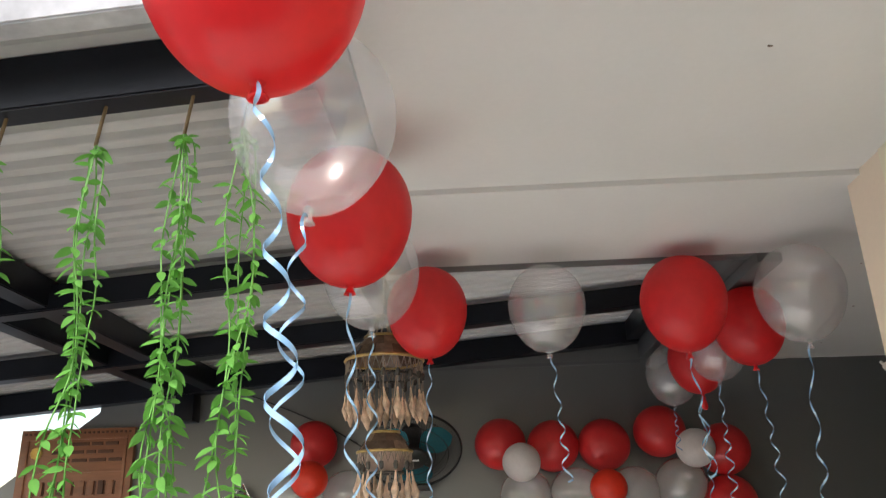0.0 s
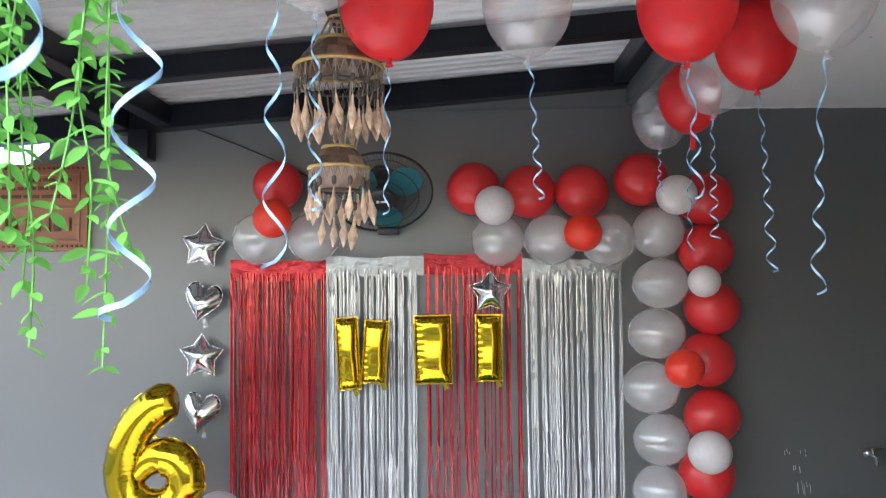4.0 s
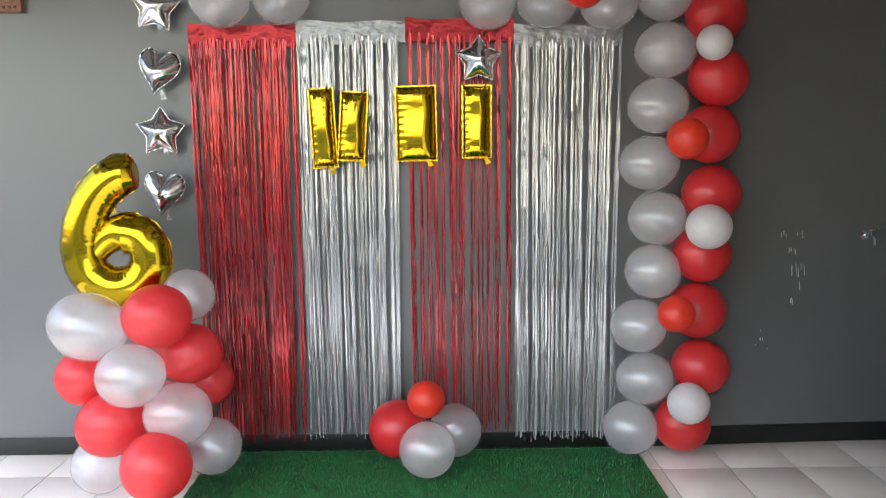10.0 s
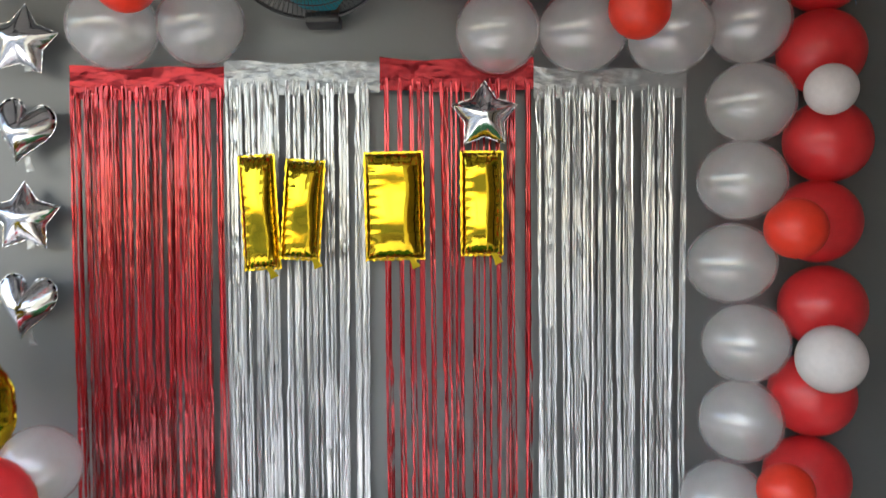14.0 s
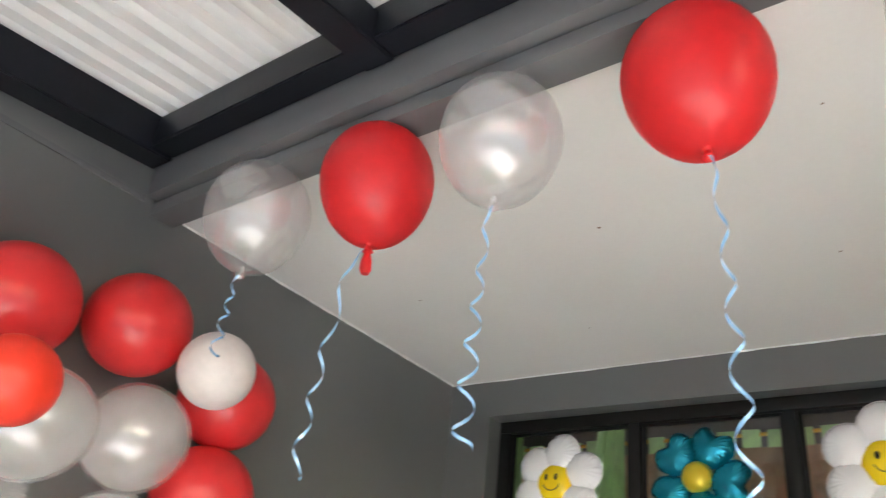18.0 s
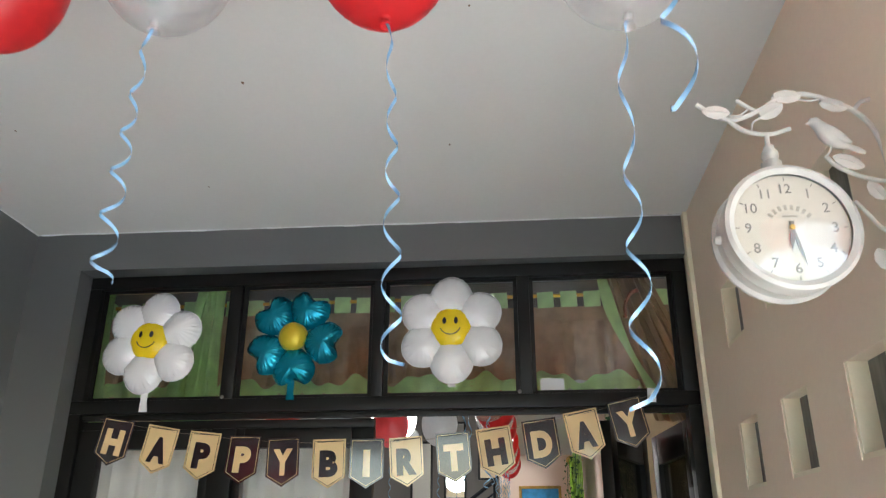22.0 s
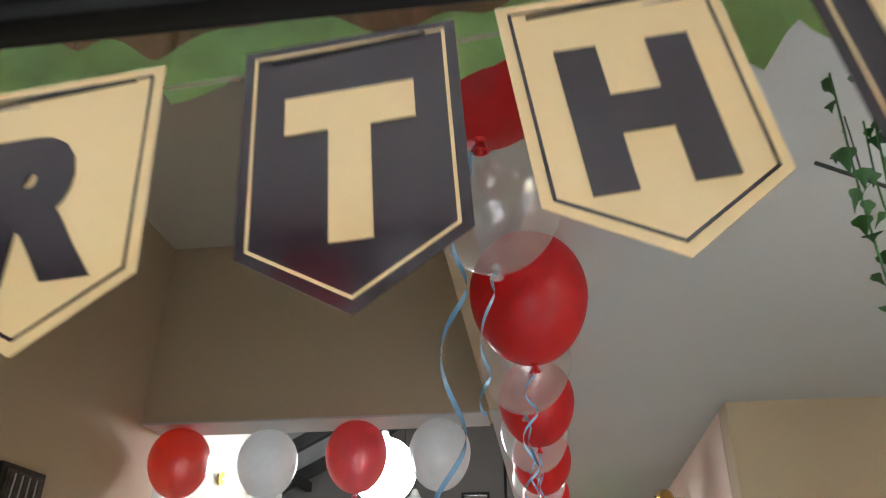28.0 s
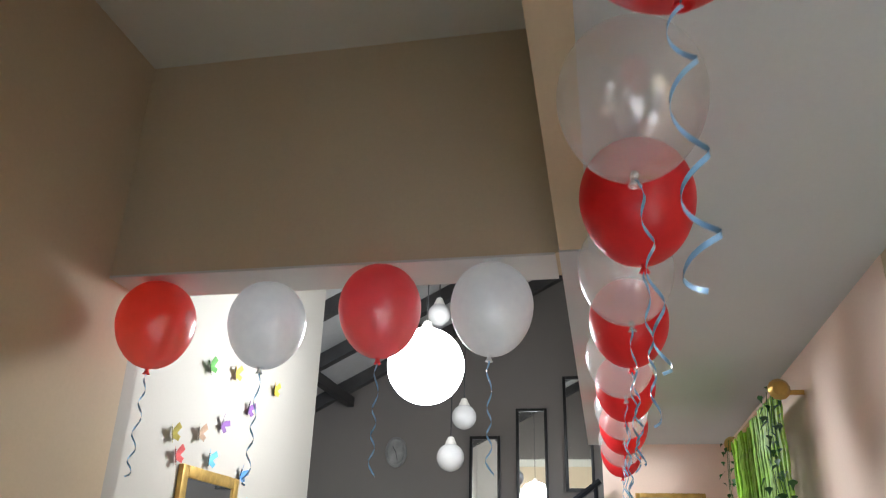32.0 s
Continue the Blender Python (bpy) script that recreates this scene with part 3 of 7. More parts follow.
def canopy_sheet(y0, y1, lift, xs):
    n = int((y1 - y0) / 0.0054)
    bm = bmesh.new()
    for face, off in ((1, 0.0), (-1, 0.004)):
        cols = []
        for i in range(n + 1):
            y = y0 + (y1 - y0) * i / n
            w = 0.024 * max(0.0, (math.cos(2 * math.pi * y / 0.076) - 0.15) / 0.85) ** 0.7 - 0.012
            cols.append([bm.verts.new((x, y, roof_z(x) + 0.012 + w + lift + off)) for x in xs])
        for a, b in zip(cols, cols[1:]):
            for j in range(len(xs) - 1):
                bm.faces.new((a[j], a[j + 1], b[j + 1], b[j]))
    return bm


canopy = thing("canopy_roof", (-1.2, 2.6, 2.5), "white corrugated canopy roof on black steel beams", "canopy", kind="structure")
for k, (y0, y1) in enumerate(((1.12, 1.98), (1.92, 2.80), (2.74, 3.52), (3.46, 4.14))):
    part("roof_sheet", canopy_sheet(y0, y1, 0.007 * (k % 2), (-3.4, -1.8, -0.284 if k == 0 else -0.368)), M_ROOF_DULL, canopy, "dull grey corrugated sheet")
    if k:
        part("roof_sheet", canopy_sheet(y0, y1, 0.007 * (k % 2), (-0.366, 0.3, 0.93)), M_ROOF, canopy, "white corrugated sheet")


def sloped_bar(x0, x1, y0, y1, h, drop=0.0):
    bm = bmesh.new()
    box(bm, (0, 0, 0), (1, 1, 1))
    for v in bm.verts:
        x, y = x0 + v.co.x * (x1 - x0), y0 + v.co.y * (y1 - y0)
        v.co = (x, y, roof_z(x) - drop - (1 - v.co.z) * h)
    bmesh.ops.bevel(bm, geom=bm.edges[:], offset=0.004, segments=2, affect='EDGES')
    return bm


for x0, x1, y0, y1, h, drop in ((-3.3, -0.21, 1.19, 1.25, 0.115, 0.0), (-3.3, -0.29, 2.36, 2.43, 0.09, 0.025), (-3.3, 0.865, 3.235, 3.315, 0.09, 0.025), (-3.3, 0.865, 4.03, 4.116, 0.115, 0.0)):
    part("cross_beam", sloped_bar(x0, x1, y0, y1, h, drop), M_BLACK_STEEL, canopy)
for x0, x1, y0, y1 in ((0.795, 0.868, 2.43, 4.03), (-0.40, -0.335, 2.43, 4.03), (-1.47, -1.40, 1.25, 4.03), (-1.68, -1.61, 1.25, 4.03), (-2.75, -2.68, 1.25, 4.03)):
    part("rafter", sloped_bar(x0, x1, y0 + 0.002, y1 - 0.002, 0.10, 0.004), M_BLACK_STEEL, canopy)
bm = boxes(((-1.60, 3.99, 2.42), (-1.50, 4.10, 2.56)), bevel=0.004)
part("wall_bracket", bm, M_BLACK_STEEL, canopy)
bm = sloped_bar(-3.4, -0.205, 1.06, 1.11, 0.12, -0.09)
part("edge_board", bm, M_GUTTER, canopy, "weathered grey edge board of the canopy")

# ---- structure: beige house corner with square vents ----
VX, VZ, VS = (1.325, 1.70, 2.07), (1.42, 1.805, 2.192), 0.087
bm = bmesh.new()
edges_x = [0.96] + [x + s * VS for x in VX for s in (-1, 1)] + [2.62]
edges_z = [-0.1] + [z + s * VS for z in VZ for s in (-1, 1)] + [2.9]
for i in range(len(edges_x) - 1):
    for j in range(len(edges_z) - 1):
        if i % 2 and j % 2:
            continue
        box(bm, (edges_x[i], 1.66, edges_z[j]), (edges_x[i + 1], 1.83, edges_z[j + 1]))
bmesh.ops.remove_doubles(bm, verts=bm.verts[:], dist=0.0005)
structure("wall_side", bm, M_BEIGE, "beige plastered side wall with small square vents", "wall", smooth=False)
structure("wall_corner", boxes(((0.955, 0.3, -0.1), (1.10, 1.655, 2.9))), M_CREAM, "cream plastered house wall beside the porch", "wall")
# The lit edge of the wall's return, made as a lighter coloured strip.
bm = boxes(((2.44, 1.831, -0.05), (2.505, 1.846, 2.655)), bevel=0.003)
structure("trim_5", bm, M_CREAM, "cream strip standing for the lit wall edge by the frame", "trim")
vent_back = finish(boxes(((-VS, 0, -VS), (VS, 0.012, VS))), "vent_back", M_VENT_BOARD)
vent_rim = finish(boxes(((-VS, 0, -VS), (-VS + 0.010, 0.10, VS)), ((VS - 0.010, 0, -VS), (VS, 0.10, VS)), ((-VS, 0, -VS), (VS, 0.10, -VS + 0.010))), "vent_lining", M_CREAM)
for x in VX:
    for z in VZ:
        vent = thing("wall_vent", (x, 1.779, z), "small square wall vent closed with a grey board", "vent", "wall vents", "structure")
        place("backing", vent_back, vent)
        place("lining", vent_rim, vent, pose(0, -0.051, 0))

# ---- structure: door wall ----
bm = boxes(((DOORX, 1.83, 2.514), (2.62, 4.0, 3.4)), ((DOORX, 4.0, -0.1), (2.62, 4.22, 3.4)))
for v in bm.verts:
    if v.co.x < 2.5:
        v.co.x = door_x(v.co.y)
structure("wall_door", bm, M_GREY, "dark grey painted wall round the house door", "wall", smooth=False)
FX0, FX1 = 2.517, 2.575
frame_ob = thing("door_frame", (2.55, 2.92, FLOOR), "black painted wooden door frame with transom lights", "door frame", kind="structure")
for lo, hi in (((FX0, 1.835, 2.468), (FX1, 4.0, 2.5135)), ((FX0, 1.84, 2.008), (FX1, 4.0, 2.054)), ((FX0, 1.835, FLOOR), (FX1, 1.885, 2.008)), ((FX0, 3.955, FLOOR), (FX1, 4.0, 2.008)),
               ((FX0, 1.835, 2.054), (FX1, 1.89, 2.468)), ((FX0, 3.955, 2.054), (FX1, 4.0, 2.468))):
    part("frame_bar", boxes((lo, hi), bevel=0.004), M_BLACK_WOOD, frame_ob)
for y in (2.402, 2.912, 3.436):
    part("mullion", boxes(((FX0 + 0.004, y - 0.021, 2.054), (FX1, y + 0.021, 2.468)), bevel=0.004), M_BLACK_WOOD, frame_ob)
part("rail", boxes(((FX0 + 0.012, 1.885, 1.986), (2.548, 3.955, 2.006)), bevel=0.003), M_BLACK_WOOD, frame_ob)
part("rail", boxes(((FX0 + 0.03, 2.918, 1.955), (FX1, 3.955, 1.985)), bevel=0.003), M_BLACK_WOOD, frame_ob)
for a, b in ((1.89, 2.381), (2.423, 2.891), (2.933, 3.415), (3.457, 3.955)):
    pane = part("pane", boxes(((2.555, a, 2.054), (2.559, b, 2.468))), M_GLASS, frame_ob)
    pane.visible_shadow = False
    bm = boxes(((2.545, a, 2.054), (2.553, a + 0.014, 2.468)), ((2.545, b - 0.014, 2.054), (2.553, b, 2.468)), ((2.545, a, 2.054), (2.553, b, 2.068)), ((2.545, a, 2.458), (2.553, b, 2.468)))
    part("glazing_bead", bm, M_BLACK_WOOD, frame_ob)
nut = finish(lathe(bmesh.new(), [(0, 0.006), (0.006, 0.006), (0.007, 0), (0, 0)], 10, FACE_X), "bolt", M_CONCRETE)
for y in (2.425, 3.45):
    place("bolt", nut, frame_ob, Matrix.Translation(Vector((2.5165, y, 2.06)) - Vector((2.55, 2.92, FLOOR))))


def door_leaf(name, w, z1, label, pane_mat, s0=0.075, s1=0.075, rail=0.065):
    """A framed glass leaf, its hinge edge at the origin, running along +y."""
    d = thing(name, (0, 0, 0), label, "door", kind="structure")
    h = z1 - FLOOR
    for lo, hi in (((0, 0, 0), (0.04, s0, h)), ((0, w - s1, 0), (0.04, w, h)), ((0, s0, h - rail), (0.04, w - s1, h)), ((0, s0, 0), (0.04, w - s1, 0.25)), ((0, s0, 0.95), (0.04, w - s1, 1.03))):
        part("stile" if hi[2] == h and lo[2] == 0 else "rail", boxes((lo, hi), bevel=0.004), M_BLACK_WOOD, d)
    for z0, z9 in ((0.25, 0.95), (1.03, h - rail)):
        g = part("pane", boxes(((0.018, s0, z0), (0.022, w - s1, z9))), pane_mat, d)
        g.visible_shadow = False
    part("door_handle", tube(bmesh.new(), [(-0.03, w - 0.04, 1.0), (-0.035, w - 0.04, 1.05), (-0.03, w - 0.04, 1.1)], 0.008), M_RING, d)
    return d


leaf = door_leaf("door_1", 0.475, 1.953, "closed black framed glass door leaf", M_GLASS, 0.03, 0.075)
leaf.matrix_basis = pose(2.525, 3.475, FLOOR)
leaf2 = door_leaf("door_2", 0.475, 1.953, "closed black framed glass door leaf", M_GLASS, 0.075, 0.03)
leaf2.matrix_basis = pose(2.525, 2.915, FLOOR)
part("door_post", boxes(((2.515, 3.392, FLOOR), (2.575, 3.473, 1.953)), bevel=0.004), M_BLACK_WOOD, frame_ob)
fold = door_leaf("door_3", 0.50, 1.978, "open black folding door leaf with dim glass", M_GLASS_DIM, rail=0.11)
fold.matrix_basis = pose(2.60, 1.875, FLOOR, 0, 0, -84.8)
fold2 = copy_thing(fold, pose(3.08, 1.94, FLOOR, 0, 0, 68))
fold2.name = "door_4"
for z in (0.6, 1.72):
    place("hinge", finish(boxes(((0, 0, -0.05), (0.012, 0.03, 0.05)), bevel=0.002), "hinge", M_BLACK_STEEL), fold, pose(0.04, 0.45, z - FLOOR))
part("lock_plate", boxes(((-0.004, 0.014, 1.835), (0.0, 0.054, 1.955)), bevel=0.0015), M_RUST, fold, "rusty brown lock plate")
part("latch_bolt", tube(bmesh.new(), [(-0.006, 0.004, 1.84), (-0.006, 0.004, 2.02)], 0.005, 8), M_RUST, fold)
# paper bits taped on the frame
for y, z, w, h, a in ((1.997, 2.04, 0.028, 0.045, 4), (4.03, 2.0, 0.03, 0.09, 18)):
    bm = bmesh.new()
    plate(bm, [(-w / 2, -h / 2), (w / 2, -h / 2), (w / 2, h / 2), (-w / 2, h / 2)], 0.001, Matrix.Translation((2.5145 if y < 4 else 2.467, y, z)) @ FACE_X @ pose(0, 0, 0, 0, 0, -a))
    tagged(part("paper_tape", bm, M_PAPER), "torn strip of white paper tape on the frame", "tape", "paper tapes")
bm = bmesh.new()
plate(bm, [(-0.04, -0.02), (0.04, -0.02), (0.04, 0.018), (-0.03, 0.022), (-0.04, 0.015)], 0.001, Matrix.Translation((2.552, 2.315, 2.089)) @ FACE_X)
tagged(part("paper_note", bm, M_PAPER), "small white paper note on the transom glass", "paper")

# ---- structure: inside the house ----
M_FLOOR_IN = surf("cream_inside_tile", (0.42, 0.39, 0.35), 0.35, var=0.1, scale=4, fine=80, bump=0.05)
INC = 2.54
bm = boxes(((2.47, 1.0, -0.3), (11.0, 7.0, -0.02)))
structure("floor_inside", bm, M_FLOOR_IN, "cream tiled floor inside the house", "floor")
bm = boxes(((2.62, 0.9, INC), (5.315, 2.7005, 3.385)), ((5.315, 1.7, INC), (8.79, 2.79, 3.385)))
structure("ceiling_low", bm, M_CEIL_IN, "white lower ceiling of the hallway", "ceiling", smooth=False)
structure("wall_recess", boxes(((2.62, 2.701, INC - 0.003), (5.294, 2.787, 3.385))), M_TAN, "tan side face of the raised ceiling", "wall")
structure("ceiling_high", boxes(((2.55, 2.6, 3.385), (5.5, 4.5, 3.5))), M_CEIL_HIGH, "white raised ceiling inside the house", "ceiling")
structure("wall_left", boxes(((2.62, 4.295, -0.1), (5.48, 4.45, 3.385))), M_TAN, "tan painted inside wall", "wall")
structure("wall_header", boxes(((5.295, 2.79, 2.53), (5.48, 4.295, 3.385))), M_TAN, "deep tan beam over the opening", "wall")
structure("trim_6", boxes(((5.29, 2.80, 2.522), (5.49, 4.294, 2.53))), M_WHITE_CEIL, "white underside of the beam", "trim")
structure("wall_block", boxes(((5.315, 1.0, -0.1), (5.46, 1.70, INC)), ((5.315, 1.70, -0.1), (5.46, 1.85, INC))), M_TAN, "tan wall face beside the hallway", "wall")
structure("wall_near", boxes(((2.62, 0.85, -0.1), (5.315, 1.0, INC))), M_BEIGE, "plain beige wall of the front room", "wall")
structure("wall_peach", boxes(((5.46, 1.70, -0.1), (8.79, 1.852, INC))), M_PEACH, "peach painted hallway wall", "wall")
structure("wall_end", boxes(((8.79, 1.70, -0.1), (8.95, 2.70, INC + 0.05))), M_PEACH, "peach painted end wall with a picture", "wall")
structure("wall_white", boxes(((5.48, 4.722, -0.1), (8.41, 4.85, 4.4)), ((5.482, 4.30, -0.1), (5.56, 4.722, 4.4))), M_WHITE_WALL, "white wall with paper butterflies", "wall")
structure("wall_hall", boxes(((10.75, -0.5, -0.1), (10.9, 8.0, 6.0))), M_HALL, "grey brown wall of the stair hall", "wall")
structure("wall_hall_left", boxes(((5.4, 7.0, -0.1), (10.75, 7.15, 6.0))), M_HALL, "far grey wall of the stair hall", "wall")
structure("wall_hall_upper", boxes(((5.46, 2.60, 3.39), (10.75, 2.78, 6.0))), M_HALL, "upper grey wall over the hallway", "wall")
structure("wall_over_beam", boxes(((5.30, 2.6, 3.51), (5.48, 7.15, 6.0))), M_HALL, "plain wall above the beam", "wall")
structure("wall_hall_right", boxes(((8.95, 0.9, -0.1), (10.75, 1.0, 3.4)), ((8.95, 1.0, 3.385), (10.75, 2.79, 3.5))), M_HALL, "plain wall behind the end wall", "wall")
hall_roof = thing("hall_roof", (8.0, 4.5, 3.4), "sloped grey roof with dark timbers over the hall", "roof", kind="structure")


def hall_z(y):
    return 4.75 - 0.52 * (y - 2.8)


bm = bmesh.new()
box(bm, (5.4, 2.6, 0), (10.9, 7.2, 0.06))
for v in bm.verts:
    v.co.z += hall_z(v.co.y)
part("roof_panel", bm, M_ROOF_IN, hall_roof)
for x in (6.0, 6.9, 7.8, 8.7, 9.6, 10.5):
    bm = boxes(((x, 2.78, -0.14), (x + 0.09, 7.0, -0.002)))
    for v in bm.verts:
        v.co.z += hall_z(v.co.y)
    part("rafter", bm, M_BEAM_DARK, hall_roof)
for y in (3.4, 4.3, 5.2, 6.1):
    bm = boxes(((5.5, y, hall_z(y) - 0.24), (10.74, y + 0.07, hall_z(y) - 0.142)))
    part("purlin", bm, M_BEAM_DARK, hall_roof)

bm = bmesh.new()
rng = random.Random(77)
for x, y, r in ((1.534, 3.086, 0.006), (1.211, 2.025, 0.006), (0.55, 1.2, 0.005), (0.35, 0.9, 0.004), (0.75, 1.0, 0.004), (1.9, 2.6, 0.005), (1.3, 2.5, 0.004), (2.1, 3.4, 0.004), (1.7, 3.8, 0.004), (1.15, 3.5, 0.003)):
    z = CEIL if y > 1.76 else 2.675
    plate(bm, [(r * rng.uniform(0.5, 1.3) * math.cos(a), 0.6 * r * rng.uniform(0.5, 1.3) * math.sin(a)) for a in [k * 0.785 for k in range(8)]], 0.001, Matrix.Translation((x, y, z - 0.0006)))
tagged(part("ceiling_specks", bm, M_BRACKET, smooth=False), "tiny brown specks on the white ceiling", "specks", kind="stuff")


# ---- balloons ----
def balloon_profile():
    """Pear form one unit wide, its tied neck at z = 0 and its crown at 1.15."""
    prof = [(0.0, -0.012), (0.018, -0.006)]
    for k in range(1, 25):
        u = k / 24
        a = math.pi * u
        z = 0.61 * (1 - math.cos(a)) if u < 0.5 else 0.61 - 0.54 * math.cos(a)
        r = 0.5 * math.sin(a) ** 0.88 * (1 - 0.06 * math.cos(a) ** 2 * (1 if u < 0.5 else 0.25)) * (1.0 - 0.10 * max(0, 0.5 - u))
        prof.append((max(0.0, r), z))
    prof[-1] = (0.0, 1.15)
    return prof


def round_profile():
    return [(0.0, -0.5)] + [(0.5 * math.sin(math.pi * k / 20), -0.5 * math.cos(math.pi * k / 20) * 0.99) for k in range(1, 20)] + [(0.0, 0.5)]


BODY, ROUND = {}, {}
for key, mat in dict(red=M_RED, clear=M_CLEAR, pink=M_BACKLIT_PINK, white=M_WHITE_B, milky=M_MILKY, deep=M_RED_WALL, coral=M_CORAL, rosy=M_RED_COLUMN, pearl=M_PEARL, backlit=M_BACKLIT_RED, pale=M_BACKLIT_WHITE).items():
    BODY[key] = finish(lathe(bmesh.new(), balloon_profile(), 40), "balloon_body", mat)
    ROUND[key] = finish(lathe(bmesh.new(), round_profile(), 36), "balloon_body", mat)


def knot_mesh(mat, tail=0.0):
    bm = lathe(bmesh.new(), [(0, 0.012), (0.006, 0.008), (0.010, 0.0), (0.006, -0.006), (0.009, -0.014), (0.013, -0.020), (0.010, -0.021), (0.004, -0.012), (0, -0.012)], 12)
    if tail:
        lathe(bm, [(0.004, -0.01), (0.008, -0.025), (0.013, -tail * 0.6), (0.014, -tail * 0.85), (0.009, -tail), (0, -tail)], 12)
    return finish(bm, "knot", mat)


KNOT = {k: knot_mesh(m) for k, m in dict(red=M_RED, clear=M_CLEAR, pink=M_BACKLIT_PINK, white=M_WHITE_B, milky=M_MILKY, deep=M_RED_WALL, coral=M_CORAL, rosy=M_RED_COLUMN, pearl=M_PEARL, backlit=M_BACKLIT_RED, pale=M_BACKLIT_WHITE).items()}
KNOT_TAIL = knot_mesh(M_RED, 0.075)


def curl_ribbon(length, seed, width=0.006, coil=0.014, pitch=0.085, drift=(0, 0), grow=0.0, phase=None, tight=0.35):
    """A flat satin ribbon that hangs from the origin in regular curls, which draw closer towards its foot and end in a hook."""
    rng = random.Random(seed)
    n = max(60, int(length / 0.0035))
    ph, sgn = rng.random() * 6.28 if phase is None else phase, rng.choice((-1, 1))
    w1, w2 = rng.uniform(0.7, 1.3), rng.random() * 6.28
    pts, outs = [], []
    for i in range(n + 1):
        s = i / n
        env = min(1, s * 9) * (0.62 + (0.3 + grow) * s + 0.16 * math.sin(6 * s * w1 + w2))
        a = ph + sgn * 2 * math.pi * (length / pitch * ((1 - tight / 2) * s + tight / 2 * s * s) + 0.10 * math.sin(8 * s + w2))
        if s > 0.94:
            env *= 1 + 6 * (s - 0.94)
        o = Vector((math.cos(a), math.sin(a), 0))
        pts.append(o * coil * env + Vector((drift[0] * s ** 0.6, drift[1] * s ** 0.35, -length * (s if s < 0.95 else 0.95 + (s - 0.95) * 0.45))))
        outs.append(o)
    bm = bmesh.new()
    prev = None
    for i, c in enumerate(pts):
        along = (pts[min(i + 1, n)] - pts[max(i - 1, 0)]).normalized()
        flat = along.cross(outs[i])
        flat = flat.normalized() if flat.length > 1e-4 else Vector((0, 0, 1))
        thin = along.cross(flat).normalized() * 0.0003
        q = [bm.verts.new(c + flat * width * 0.5 * e + thin * f) for e, f in ((-1, -1), (1, -1), (1, 1), (-1, 1))]
        if prev:
            for j in range(4):
                bm.faces.new((prev[j], prev[(j + 1) % 4], q[(j + 1) % 4], q[j]))
        prev = q
    return finish(bm, "ribbon", M_RIBBON)


COLOUR_WORDS = dict(red="glossy red", clear="see-through pearl", pink="pinkish red backlit", white="white", backlit="bright red backlit", pale="pale white backlit")


def floating(kind, x, y, zk, w, ribbons, seed, lean=(0, 0), tail=False, where="porch", words=None):
    """A helium balloon held against the ceiling: body, knot and hanging ribbons of (length, coil, width, pitch, drift, grow, phase)."""
    b = thing("balloon", (x, y, zk), f"{words or COLOUR_WORDS[kind]} balloon with a curled ribbon against the {where} ceiling", "balloon", f"floating balloons of the {where}")
    b.matrix_basis = pose(x, y, zk, lean[0], lean[1], seed * 37)
    WORLD[b.name] = b.matrix_basis.copy()
    place("body", BODY[kind], b, Matrix.Diagonal((w, w, w, 1)))
    place("knot", KNOT_TAIL if tail else KNOT[kind], b, Matrix.Scale(w / 0.27, 4))
    for k, (length, coil, width, pitch, drift, grow, phase) in enumerate(ribbons):
        r = place("ribbon", curl_ribbon(length, seed * 7 + k, width, coil, pitch, drift, grow, phase), b, (pose(0, 0, 0, lean[0], lean[1], seed * 37).inverted()) @ pose(0.003 * k, 0, -0.008))
    return b


def rib(length, coil=0.013, width=0.0055, pitch=0.085, drift=(0, 0), grow=0.0, phase=None):
    return (length, coil, width, pitch, drift, grow, phase)


PORCH = [
    ("red", -0.234, 0.742, 2.363, 0.275, [rib(0.53, 0.0145, 0.0055, 0.078, (0.085, -0.11), 0.1, 0.0)], False),
    ("clear", -0.253, 1.093, 2.35, 0.27, [rib(0.63, 0.021, 0.0055, 0.105, (0.0, -0.11), 0.15, 2.6)], False),
    ("red", -0.248, 1.458, 2.34, 0.26, [rib(0.56, 0.015, 0.0052, 0.125, (0.01, -0.00), 0.2)], False),
    ("clear", -0.268, 1.92, 2.36, 0.255, [rib(0.44, 0.014, 0.0055, 0.10, (0.0, 0.0), 0.2)], False),
    ("red", -0.138, 2.222, 2.342, 0.242, [rib(0.40, 0.010, 0.0045, 0.105, (-0.01, 0.0))], False),
    ("clear", 0.214, 2.232, 2.347, 0.232, [rib(0.37, 0.010, 0.0050, 0.075, (0.025, 0.0), 0.3)], False),
    ("red", 0.629, 2.272, 2.338, 0.256, [rib(0.36, 0.013, 0.0056, 0.11, (0.01, -0.03), 0.2)], False),
    ("red", 0.936, 2.61, 2.352, 0.238, [rib(0.56, 0.012, 0.0052, 0.088, (0.02, -0.02), 0.2)], False),
    ("clear", 0.966, 2.232, 2.346, 0.255, [rib(0.62, 0.012, 0.0056, 0.13, (-0.03, 0.03), 0.5)], False),
    ("clear", 0.925, 2.985, 2.362, 0.232, [rib(0.44, 0.012, 0.0055, 0.072, (0.0, 0.02), 0.35)], False),
    ("red", 0.945, 3.297, 2.36, 0.24, [rib(0.46, 0.012, 0.0055, 0.11, (0.01, 0.10), 0.2)], True),
    ("clear", 0.91, 3.65, 2.362, 0.245, [rib(0.20, 0.011, 0.0050, 0.050, (0.0, 0.02))], False),
]
for k, (kind, x, y, z, w, rs, tail) in enumerate(PORCH):
    floating(kind, x, y, z, w, rs, k + 1, ((k * 5) % 7 - 3, (k * 3) % 7 - 3), tail)

